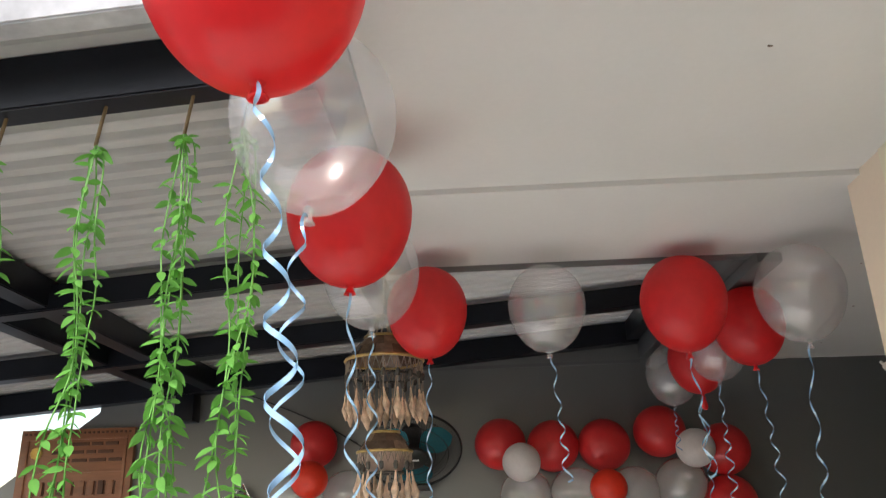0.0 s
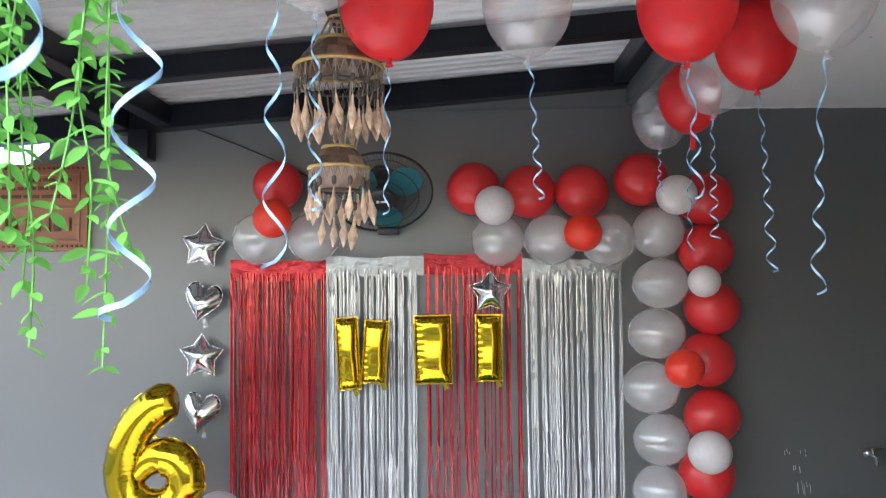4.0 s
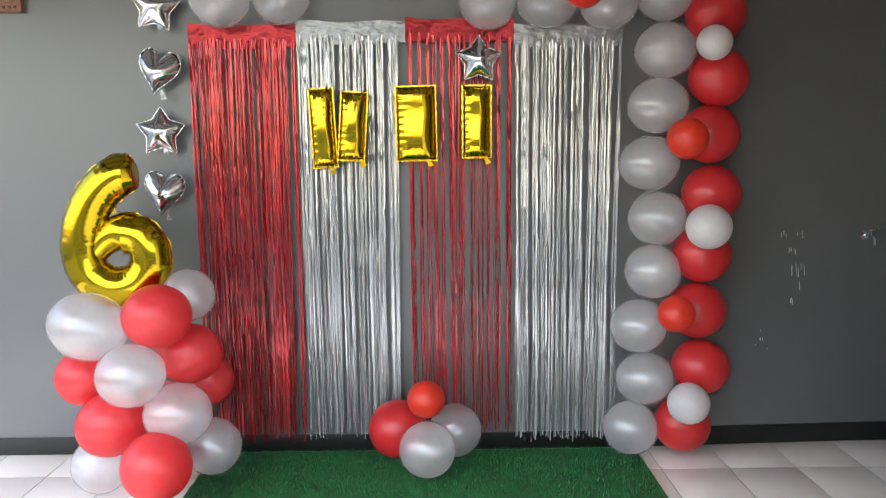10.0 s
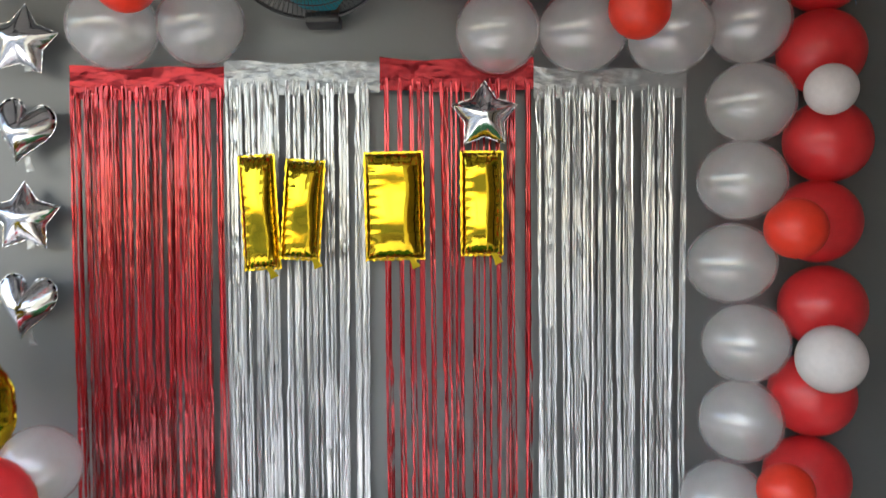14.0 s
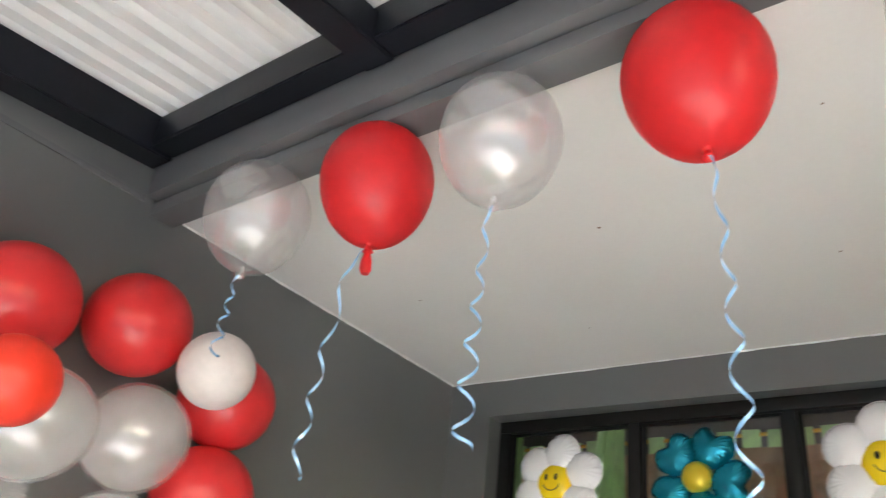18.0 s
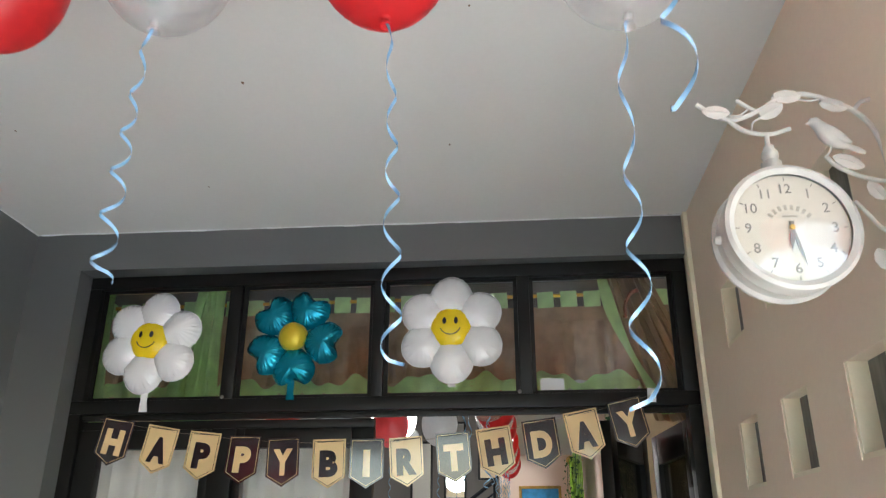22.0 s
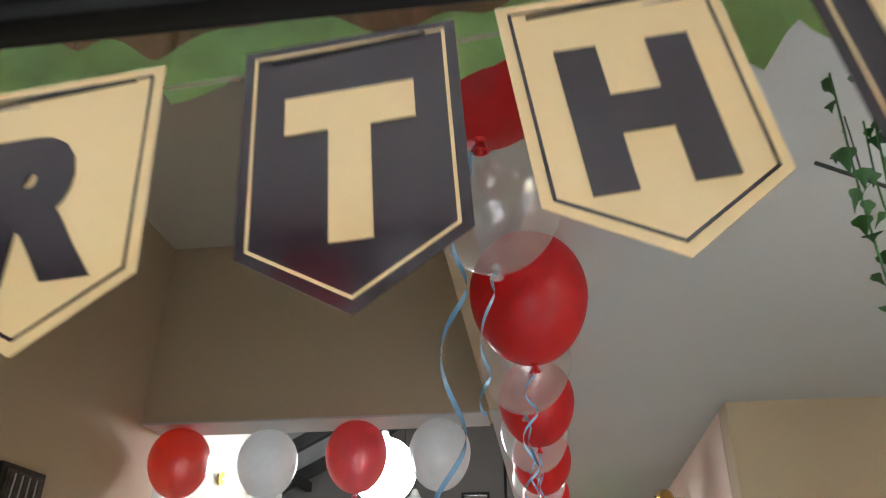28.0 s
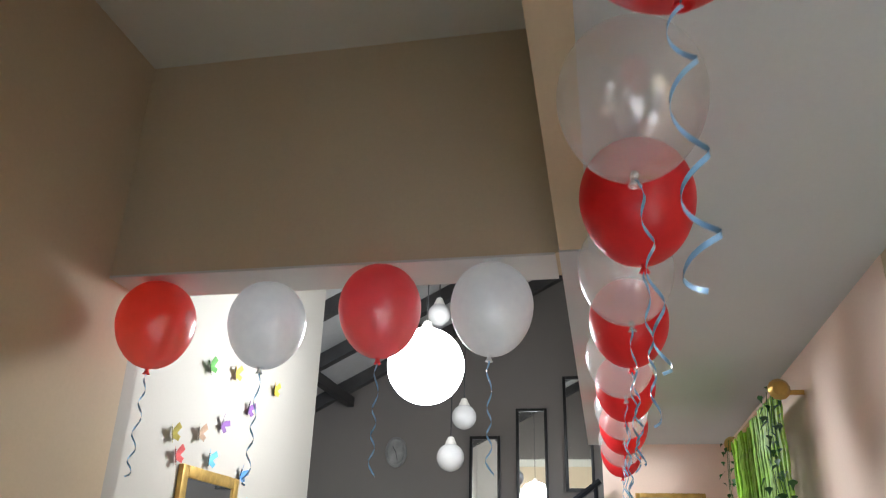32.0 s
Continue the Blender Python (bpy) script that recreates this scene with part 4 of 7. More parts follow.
HALLWAY = [
    ("red", 3.024, 2.623, 2.232, 0.255, [rib(0.55, 0.017, 0.0056, 0.16, (0.0, 0.045))]),
    ("clear", 3.411, 2.63, 2.238, 0.26, [rib(0.24, 0.012, 0.0056, 0.12, (0.05, 0.03))]),
    ("red", 3.863, 2.578, 2.222, 0.275, [rib(0.38, 0.016, 0.0054, 0.10, (-0.08, 0.02), 0.3)]),
    ("clear", 4.308, 2.615, 2.235, 0.26, [rib(0.34, 0.012, 0.0052, 0.10, (0.0, -0.02))]),
    ("red", 4.706, 2.585, 2.238, 0.25, [rib(0.34, 0.010, 0.0052, 0.085)]),
    ("clear", 5.12, 2.60, 2.24, 0.255, [rib(0.36, 0.010, 0.0052, 0.085)]),
    ("red", 5.55, 2.59, 2.24, 0.25, [rib(0.32, 0.010, 0.0052, 0.085)]),
    ("clear", 5.98, 2.60, 2.24, 0.25, [rib(0.36, 0.010, 0.0052, 0.085)]),
    ("red", 6.42, 2.59, 2.24, 0.25, [rib(0.40, 0.010, 0.0052, 0.085)]),
    ("clear", 6.85, 2.59, 2.24, 0.25, [rib(0.45, 0.010, 0.0052, 0.085)]),
    ("red", 7.30, 2.58, 2.24, 0.25, [rib(0.45, 0.010, 0.0052, 0.085)]),
    ("clear", 7.74, 2.58, 2.24, 0.25, [rib(0.5, 0.010, 0.0052, 0.085)]),
    ("red", 8.18, 2.58, 2.24, 0.25, [rib(0.5, 0.010, 0.0052, 0.085)]),
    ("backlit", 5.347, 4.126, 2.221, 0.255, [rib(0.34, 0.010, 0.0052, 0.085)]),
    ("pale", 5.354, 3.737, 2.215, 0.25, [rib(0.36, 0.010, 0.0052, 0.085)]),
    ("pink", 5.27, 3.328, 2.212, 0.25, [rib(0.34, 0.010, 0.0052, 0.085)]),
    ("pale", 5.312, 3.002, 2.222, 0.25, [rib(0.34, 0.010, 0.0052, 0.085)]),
]
for k, (kind, x, y, z, w, rs) in enumerate(HALLWAY):
    floating(kind, x, y, z, w, rs, k + 31, ((k * 5) % 7 - 3, (k * 3) % 7 - 3), False, "hallway")


# balloons taped on the wall: colour, x, z, diameter
def wall_balloon(kind, x, z, d, y, group, words, squash=1.0):
    b = thing("balloon", (x, y, z), words, "balloon", group)
    rx, rz = (x * 57) % 40 - 20, (z * 91) % 360
    b.matrix_basis = pose(x, y, z, 0, rx, 0)
    place("body", ROUND[kind], b, Matrix.Diagonal((d * squash, d * (0.95), d / squash ** 0.5 * 1.0, 1)))
    place("knot", KNOT[kind], b, pose(0.30 * d * math.cos(rz), 0.36 * d, 0.18 * d * math.sin(rz), -70))
    return b


G = "balloons of the wall garland"
DEEP = [(0.098, 2.245), (0.363, 2.228), (0.619, 2.225), (0.902, 2.281), (1.207, 2.184), (1.204, 1.935), (1.225, 1.661), (1.195, 1.416), (1.212, 1.152), (1.18, 0.88), (1.165, 0.623), (1.19, 0.357), (1.114, 0.084)]
CLEARS = [(0.212, 1.997, 1.0), (0.468, 1.997, 1.06), (0.738, 1.991, 1.05), (0.977, 2.024, 1.0), (0.985, 1.779, 1.06), (0.959, 1.543, 1.06), (0.927, 1.289, 1.06), (0.971, 1.044, 1.05), (0.957, 0.803, 1.0), (0.899, 0.553, 1.02), (0.933, 0.306, 1.06), (0.871, 0.07, 1.0)]
for x, z in DEEP:
    wall_balloon("deep", x, z, 0.258, 3.995, G, "round red balloon taped on the grey wall", 1.01)
for x, z, sq in CLEARS:
    wall_balloon("milky", x, z, 0.258, 3.99, G, "round milky see-through balloon taped on the grey wall", sq)
for x, z, kind, d in ((0.192, 2.141, "white", 0.19), (1.029, 2.18, "white", 0.19), (1.144, 1.785, "white", 0.15), (1.148, 1.023, "white", 0.20), (1.086, 0.248, "white", 0.19), (0.598, 2.012, "coral", 0.18), (1.045, 1.395, "coral", 0.18), (1.019, 0.647, "coral", 0.165)):
    wall_balloon(kind, x * 0.99, z, d * 0.965, 3.80, G, f"small {'white' if kind == 'white' else 'bright coral red'} balloon on the garland")
F = "balloons beside the wall fan"
wall_balloon("deep", -0.856, 2.277, 0.24, 4.0, F, "round red balloon beside the wall fan")
wall_balloon("milky", -0.942, 2.013, 0.26, 3.99, F, "round milky balloon over the red curtain", 1.03)
wall_balloon("milky", -0.679, 2.021, 0.255, 3.99, F, "round milky balloon over the red curtain", 1.03)
wall_balloon("coral", -0.835, 2.095, 0.18, 3.81, F, "small coral red balloon between two milky ones")
S = "balloons of the column under the number"
for kind, x, y, z, d, sq in (("pearl", -1.409, 3.58, 0.67, 0.288, 1.10), ("red", -1.143, 3.60, 0.705, 0.264, 1.04), ("pearl", -1.06, 3.74, 0.765, 0.225, 1.0), ("red", -1.07, 3.75, 0.512, 0.26, 1.04), ("pearl", -1.219, 3.495, 0.493, 0.26, 1.04), ("red", -1.53, 3.78, 0.405, 0.246, 1.0),
                             ("red", -1.385, 3.68, 0.23, 0.28, 1.06), ("pearl", -1.08, 3.60, 0.30, 0.268, 1.04), ("pearl", -0.975, 3.70, 0.12, 0.245, 1.0), ("red", -1.03, 3.86, 0.36, 0.22, 1.0), ("red", -1.13, 3.47, 0.13, 0.275, 1.0), ("pearl", -1.45, 3.70, 0.045, 0.245, 1.0), ("red", -1.22, 3.80, 0.25, 0.25, 1.0), ("pearl", -1.22, 3.76, 0.06, 0.25, 1.0)):
    wall_balloon("pearl" if kind == "pearl" else "rosy", x, y=y, z=z, d=d, group=S, words=f"round {'pearly see-through' if kind == 'pearl' else 'glossy red'} balloon of a stacked column", squash=sq)
C = "balloons on the turf"
wall_balloon("deep", -0.206, 0.085, 0.268, 3.97, C, "red balloon resting on the green turf")
wall_balloon("pearl", 0.057, 0.073, 0.252, 3.975, C, "milky balloon resting on the green turf")
wall_balloon("pearl", -0.068, 0.066, 0.252, 3.765, C, "milky balloon resting on the green turf")
wall_balloon("coral", -0.073, 0.269, 0.166, 3.834, C, "small coral balloon on top of three others")


# ---- foil fringe curtains on the back wall ----
def strand_mesh(seed, mat, length=1.83):
    """One hanging foil strip: it twists, catches the light here and there and jogs aside where it was folded in its packet."""
    rng = random.Random(seed)
    bm = bmesh.new()
    n = 62
    a0, turn, amp = rng.uniform(-0.8, 0.8), rng.uniform(-1.8, 1.8), rng.uniform(0.0008, 0.003)
    ph, w = rng.random() * 6.28, rng.uniform(0.0016, 0.0031)
    jogs = [(rng.choice((0.5, 0.80, 0.86, 0.93)) + rng.uniform(-0.02, 0.02), rng.uniform(-0.004, 0.004)) for _ in range(3)]
    prev = None
    for i in range(n + 1):
        s = i / n
        glint = rng.uniform(-1.1, 1.1) if rng.random() < 0.22 else rng.uniform(-0.25, 0.25)
        a = a0 + turn * s + 0.35 * math.sin(9 * s + ph) + glint
        side = sum(d for at, d in jogs if s > at)
        c = Vector((amp * math.sin(7 * s + ph) * (0.3 + s) + side + rng.uniform(-0.0006, 0.0006), -0.006 - 0.008 * abs(math.sin(4 * s + ph)), -length * s))
        d = Vector((math.cos(a), math.sin(a) * 0.7, 0)) * w
        k = Vector((0, 0.0003, 0))
        q = [bm.verts.new(c - d - k), bm.verts.new(c + d - k), bm.verts.new(c + d + k), bm.verts.new(c - d + k)]
        if prev:
            for j in range(4):
                bm.faces.new((prev[j], prev[(j + 1) % 4], q[(j + 1) % 4], q[j]))
        prev = q
    return finish(bm, "strand", mat, False)


def header_mesh(w, seed, mat):
    """The uncut top band of a fringe curtain, a little puckered."""
    rng = random.Random(seed)
    bm = bmesh.new()
    nx, nz = 60, 8
    ph = [rng.random() * 6.28 for _ in range(4)]
    rows = []
    for j in range(nz + 1):
        row = []
        for i in range(nx + 1):
            x, z = w * i / nx, -0.10 * j / nz
            y = -0.009 + 0.0008 * abs(math.sin(x * 45 + ph[0] + z * 40)) - 0.0012 * abs(math.sin(x * 19 + ph[1] - z * 50)) + 0.0004 * math.sin(z * 110 + x * 25 + ph[2]) + 0.0007 * abs(math.sin(x * 83 - z * 31 + ph[3]))
            sag = -0.007 * math.sin(math.pi * i / nx) + 0.004 * math.sin(x * 23 + ph[3]) * (j == 0)
            row.append(bm.verts.new((x, y, z + sag)))
        rows.append(row)
    for a, b in zip(rows, rows[1:]):
        for i in range(nx):
            bm.faces.new((a[i], a[i + 1], b[i + 1], b[i]))
    return finish(bm, "header", mat)


STRANDS = {"red": [strand_mesh(s, M_RED_FOIL) for s in range(14)], "silver": [strand_mesh(40 + s, M_SILVER_FOIL) for s in range(14)]}
PANELS = [("red", -1.112, -0.635, 1.915, 180), ("silver", -0.635, -0.150, 1.930, 130), ("red", -0.150, 0.333, 1.938, 92), ("silver", 0.333, 0.818, 1.910, 132)]
for pi, (kind, x0, x1, z1, count) in enumerate(PANELS):
    cur = thing("foil_curtain", (x0, 4.085, z1), f"shiny {kind} foil fringe curtain taped on the grey wall", "curtain", "foil fringe curtains")
    place("header", header_mesh(x1 - x0, 70 + pi, M_RED_HEAD if kind == "red" else M_SILVER_HEAD), cur)
    rng = random.Random(200 + pi)
    # cut evenly at the band, the strands cling together in bunches below it
    bunches = [rng.uniform(0.004, x1 - x0 - 0.004) for _ in range(int(count * 0.30))]
    for k in range(count):
        even = (k + rng.random()) / count * (x1 - x0)
        pull = min(bunches, key=lambda b: abs(b - even)) - even
        sx = min(max(even + 0.6 * pull + rng.gauss(0, 0.0012), 0.003), x1 - x0 - 0.003)
        lean = -0.18 * pull + (sx / (x1 - x0) - 0.5) * 0.02 + rng.uniform(-0.011, 0.011)
        m = Matrix.Translation((sx, rng.uniform(-0.007, 0.003), rng.uniform(-0.098, -0.06))) @ Matrix(((rng.uniform(0.8, 1.35), 0, lean, 0), (0, 1, 0, 0), (0, 0, rng.uniform(0.97, 1.01), 0), (0, 0, 0, 1)))
        place("strand", rng.choice(STRANDS[kind]), cur, m)


# ---- foil balloons ----
def star_outline(r, inner=0.50, per=9):
    pts = []
    for k in range(10):
        R = r if k % 2 == 0 else r * inner
        a = math.pi / 2 + k * math.pi / 5
        pts.append((R * math.cos(a), R * math.sin(a)))
    out = []
    for i in range(10):
        (ax, ay), (bx, by) = pts[i], pts[(i + 1) % 10]
        for s in range(per):
            t = s / per
            out.append((ax + (bx - ax) * t, ay + (by - ay) * t))
    return out


def heart_outline(w, n=84):
    out = []
    for i in range(n):
        a = 2 * math.pi * i / n
        x = 16 * math.sin(a) ** 3
        y = 13 * math.cos(a) - 5 * math.cos(2 * a) - 2 * math.cos(3 * a) - math.cos(4 * a)
        out.append((x / 32 * w, (y + 2.5) / 32 * w))
    return out


def foil_bar(w, h, T, seed, m):
    """A long puffed foil cushion with short creases that run in from its crimped edge."""
    rng = random.Random(seed)
    bm = bmesh.new()
    nu, nv = 26, 52
    ph = [rng.random() * 6.28 for _ in range(6)]
    for side in (1, -1):
        rows = []
        for j in range(nv + 1):
            v = j / nv * 2 - 1
            row = []
            for i in range(nu + 1):
                u = i / nu * 2 - 1
                puff = max(0.0, (1 - abs(u) ** 2.3)) ** 0.5 * max(0.0, (1 - abs(v) ** 7)) ** 0.5
                cu = abs(u) ** 3 * (math.sin(v * 34 + ph[0] + (u > 0)) + 0.6 * math.sin(v * 61 + ph[1])) * 0.0022
                cv = abs(v) ** 9 * (math.sin(u * 19 + ph[2]) + 0.5 * math.sin(u * 33 + ph[3])) * 0.005
                soft = 0.003 * math.sin(v * 5 + ph[4]) * (1 - u * u)
                pinch = 1 - 0.06 * (1 - abs(u)) * abs(v) ** 8 - 0.016 * abs(math.sin(v * 13 + ph[5])) * abs(u) ** 4
                row.append(bm.verts.new((u * w / 2 * pinch, v * h / 2 * (1 - 0.02 * abs(math.sin(u * 9 + ph[1])) * abs(v) ** 6), side * (T * puff + (cu + cv) * min(1, puff * 3) + soft * puff))))
            rows.append(row)
        for p, q in zip(rows, rows[1:]):
            for i in range(nu):
                bm.faces.new((p[i], p[i + 1], q[i + 1], q[i]) if side > 0 else (p[i + 1], p[i], q[i], q[i + 1]))
    n = 80
    for k in range(n):
        def edge(t, out):
            t = (t % 1) * 4
            s, f = int(t), t - int(t)
            x, y = ((f * 2 - 1, -1), (1, f * 2 - 1), (1 - f * 2, 1), (-1, 1 - f * 2))[s]
            jag = out * (0.0035 + 0.0012 * math.sin(t * 47 + ph[0]) + 0.001 * math.sin(t * 83 + ph[1]))
            return (x * (w / 2 + jag), y * (h / 2 + jag), 0.001 * math.sin(t * 55))
        vs = [bm.verts.new(edge(k / n, -0.6)), bm.verts.new(edge((k + 1) / n, -0.6)), bm.verts.new(edge((k + 1) / n, 1)), bm.verts.new(edge(k / n, 1))]
        bm.faces.new(vs)
    bmesh.ops.remove_doubles(bm, verts=bm.verts[:], dist=0.0002)
    bm.transform(m)
    return bm


def foil_tail(x, y, z, L, m, tilt=0):
    """The flat filling tail at the foot of a foil balloon."""
    bm = bmesh.new()
    plate(bm, [(-0.008, 0.012), (0.008, 0.012), (0.010, -L * 0.4), (0.016, -L), (-0.012, -L), (-0.008, -L * 0.4)], 0.003, Matrix.Translation((x, y, z)) @ FACE_Y @ pose(0, 0, 0, 0, 0, tilt))
    return part("tail", bm, m[0], m[1])


for z, shape, dy in ((1.985, "star", 0), (1.703, "heart", 0), (1.444, "star", 0.01), (1.168, "heart", 0.01)):
    x = -1.240 - (1.985 - z) * 0.006
    b = thing("foil_balloon", (x, 4.03, z), f"small shiny silver {shape} foil balloon on the grey wall", "foil balloon", "silver foil balloons")
    tilt = pose(0, 0, 0, 0, 0, {"star": -6, "heart": -14}[shape] + dy * 500)
    out = star_outline(0.112, 0.60) if shape == "star" else [(px, 1.22 * py) for px, py in heart_outline(0.178)]
    part("body", pillow(bmesh.new(), out, 0.052, 12, 0.0009, int(z * 100), Matrix.Translation((x, 4.045, z)) @ FACE_Y @ tilt, 0.62, 1.03, 0.066), M_SILVER, b)
    foil_tail(x + 0.015, 4.04, z - (0.060 if shape == "star" else 0.086), (0.035 if shape == "star" else 0.032), (M_SILVER_HEAD, b), 10)
b = thing("foil_balloon", (0.172, 3.99, 1.75), "small shiny silver star foil balloon over the gold ones", "foil balloon", "silver foil balloons")
part("body", pillow(bmesh.new(), star_outline(0.105, 0.60), 0.05, 12, 0.0009, 5, Matrix.Translation((0.172, 4.0, 1.745)) @ FACE_Y, 0.62, 1.03, 0.062), M_SILVER, b)

# gold foil bars in place of lettering
GOLDS = [(-0.516, 1.455, 0.105, 0.345, 3), (-0.385, 1.462, 0.115, 0.30, -4), (-0.105, 1.472, 0.175, 0.325, 1), (0.163, 1.478, 0.125, 0.315, 0)]
for k, (x, z, w, h, a) in enumerate(GOLDS):
    b = thing("foil_balloon", (x, 4.0, z), "upright gold foil bar balloon hung on the fringe curtain", "foil balloon", "gold foil balloons")
    part("body", foil_bar(w, h, 0.042, 30 + k, Matrix.Translation((x, 4.01, z)) @ FACE_Y @ pose(0, 0, 0, 0, 0, a)), M_GOLD, b)
    foil_tail(x + w * 0.3, 4.0, z - h / 2, 0.03, (M_GOLD, b), 25)

# the big gold number six
SIX = [(-1.243, 1.268), (-1.31, 1.262), (-1.385, 1.205), (-1.44, 1.12), (-1.472, 1.02), (-1.475, 0.93), (-1.445, 0.855), (-1.385, 0.812), (-1.32, 0.802), (-1.25, 0.825), (-1.205, 0.88), (-1.198, 0.95), (-1.235, 1.01), (-1.30, 1.03), (-1.36, 1.01), (-1.42, 0.95)]
six = thing("foil_balloon", (-1.33, 3.72, 0.73), "large crinkled gold foil number six on balloons", "foil balloon")
bm = bmesh.new()
path = spline([(x, 0, z) for x, z in SIX], 20)
rows, n = [], 22
for k, p in enumerate(path):
    s = k / (len(path) - 1)
    d = (path[min(k + 1, len(path) - 1)] - path[max(k - 1, 0)]).normalized()
    side = Vector((d.z, 0, -d.x))
    R = 0.079 * min(1, (0.45 + s * 16) ** 0.5) * (1 - 0.45 * max(0, s - 0.86) / 0.14)
    ring = []
    for i in range(n):
        a = 2 * math.pi * i / n
        edge = abs(math.cos(a)) ** 6
        flip = 0 if math.cos(a) > 0 else 1.7
        crimp = 1 + edge * 0.016 * (math.sin(k * 0.83 + flip) + math.sin(k * 0.37 + 2 * flip)) + 0.010 * abs(math.cos(a)) ** 2 * math.sin(k * 0.29 + flip) + 0.007 * abs(math.cos(a)) ** 3 * math.sin(k * 1.27 + flip)
        ring.append(bm.verts.new(Vector((p.x, 3.72, p.z)) + side * R * math.cos(a) * (crimp + 0.10 * edge) + Vector((0, 1, 0)) * R * 0.85 * math.sin(a) * crimp))
    rows.append(ring)
for a, b in zip(rows, rows[1:]):
    for i in range(n):
        bm.faces.new((a[i], b[i], b[(i + 1) % n], a[(i + 1) % n]))
bm.faces.new(rows[0][::-1])
bm.faces.new(rows[-1])
part("body", bm, M_GOLD_SIX, six)
rng = random.Random(17)
for edge_sign in (1, -1):
    bm = bmesh.new()
    prev = None
    for k, p in enumerate(path[:-18]):
        d = (path[k + 1] - path[max(k - 1, 0)]).normalized()
        side = Vector((d.z, 0, -d.x)) * edge_sign
        s = k / (len(path) - 1)
        R = 0.079 * min(1, (0.45 + s * 16) ** 0.5)
        w = 1.09 * R + rng.uniform(0.001, 0.0035) + 0.0025 * math.sin(k * 0.43)
        y = 3.72 + rng.uniform(-0.002, 0.002)
        q = [bm.verts.new(Vector((p.x, 3.72 + 0.001 * j, p.z)) + side * R * 1.08) for j in (-1, 1)] + [bm.verts.new(Vector((p.x, y, p.z)) + side * w)]
        if prev:
            for i in range(3):
                bm.faces.new((prev[i], prev[(i + 1) % 3], q[(i + 1) % 3], q[i]))
        prev = q
    part("seam", bm, M_GOLD_SIX, six, "crimped gold foil seam")

# ---- wall fan ----
FC = Vector((-0.337, 3.87, 2.213))
fan = thing("wall_fan", (-0.30, 4.1, 2.0), "black wall fan with teal blades behind a wire guard", "fan")
FM = Matrix.Translation(FC) @ pose(0, 0, 0, 48, 0, 8) @ FACE_Y
def fan_part(name, bm, mat, label="", under=None):
    bm.transform(FM)
    return part(name, bm, mat, under or fan, label)
for name, bulge in (("front_guard", 1), ("rear_guard", -1)):
    guard = fan_part(name, torus(bmesh.new(), (0, 0, 0.0025 * bulge), 0.241, 0.005, "z", 56, 5), M_WIRE)
    for R, h in ((0.175, 0.033), (0.11, 0.045), (0.066, 0.05)):
        fan_part("guard_ring", torus(bmesh.new(), (0, 0, bulge * h), R, 0.0022, "z", 40, 4), M_WIRE, "", guard)
    wire_me = finish(tube(bmesh.new(), [(R * math.cos(tw), R * math.sin(tw), bulge * h) for R, h, tw in ((0.06, 0.051, 0), (0.11, 0.046, 0.06), (0.175, 0.034, 0.12), (0.222, 0.013, 0.16), (0.241, 0.0, 0.17))], 0.0009, 3, False), "guard_wire", M_WIRE)
    for k in range(96):
        place("guard_wire", wire_me, guard, WORLD[guard.name].inverted() @ FM @ Matrix.Rotation(2 * math.pi * k / 96, 4, 'Z'))
for k in range(3):
    bm = bmesh.new()
    a0 = 2 * math.pi * k / 3 + 0.42
    rows = []
    for i in range(9):
        r = 0.04 + 0.172 * i / 8
        half = 0.24 + 0.50 * math.sin(math.pi * min(1, (i + 1.5) / 9.5)) ** 0.8
        row = []
        for j in range(7):
            u = j / 6 * 2 - 1
            a = a0 + u * half + 0.25 * i / 8
            row.append(bm.verts.new((r * math.cos(a), r * math.sin(a), 0.018 * u * (1 - 0.4 * i / 8) + 0.004)))
        rows.append(row)
    for p, q in zip(rows, rows[1:]):
        for j in range(6):
            bm.faces.new((p[j], p[j + 1], q[j + 1], q[j]))
    bmesh.ops.solidify(bm, geom=bm.faces[:], thickness=0.003)
    fan_part("blade", bm, M_FAN_BLADE)
hub = fan_part("hub", lathe(bmesh.new(), [(0, 0.062), (0.050, 0.060), (0.064, 0.054), (0.067, 0.040), (0.058, 0.032), (0, 0.032)], 28), M_BLACK_PLASTIC)
bm = boxes(((-0.024, -0.006, 0.0618), (-0.010, 0.008, 0.0632)), ((-0.004, -0.004, 0.0618), (0.028, 0.006, 0.0632)))
fan_part("badge", bm, M_PALE_PRINT, "pale printed badge", hub)
fan_part("motor_housing", lathe(bmesh.new(), [(0, -0.05), (0.05, -0.05), (0.062, -0.07), (0.06, -0.13), (0.045, -0.16), (0, -0.165)], 24), M_BLACK_PLASTIC)
part("neck", tube(bmesh.new(), spline([(-0.345, 3.96, 2.30), (-0.335, 4.05, 2.25), (-0.325, 4.088, 2.17), (-0.322, 4.09, 2.06)], 4), 0.026, 10), M_BLACK_PLASTIC, fan)
part("wall_mount", boxes(((-0.375, 4.03, 2.035), (-0.27, 4.115, 2.068)), bevel=0.006), M_BLACK_PLASTIC, fan)
part("wall_block", boxes(((-0.36, 4.078, 2.068), (-0.275, 4.118, 2.14)), bevel=0.004), M_BRACKET, fan)
cable = part("cable", tube(bmesh.new(), spline([(-0.33, 4.108, 2.08), (-0.52, 4.112, 2.20), (-0.78, 4.113, 2.36), (-1.03, 4.113, 2.475), (-1.30, 4.112, 2.585)], 6), 0.004, 5), M_BLACK_PLASTIC)
tagged(cable, "thin black cable running up to the fan", "cable")

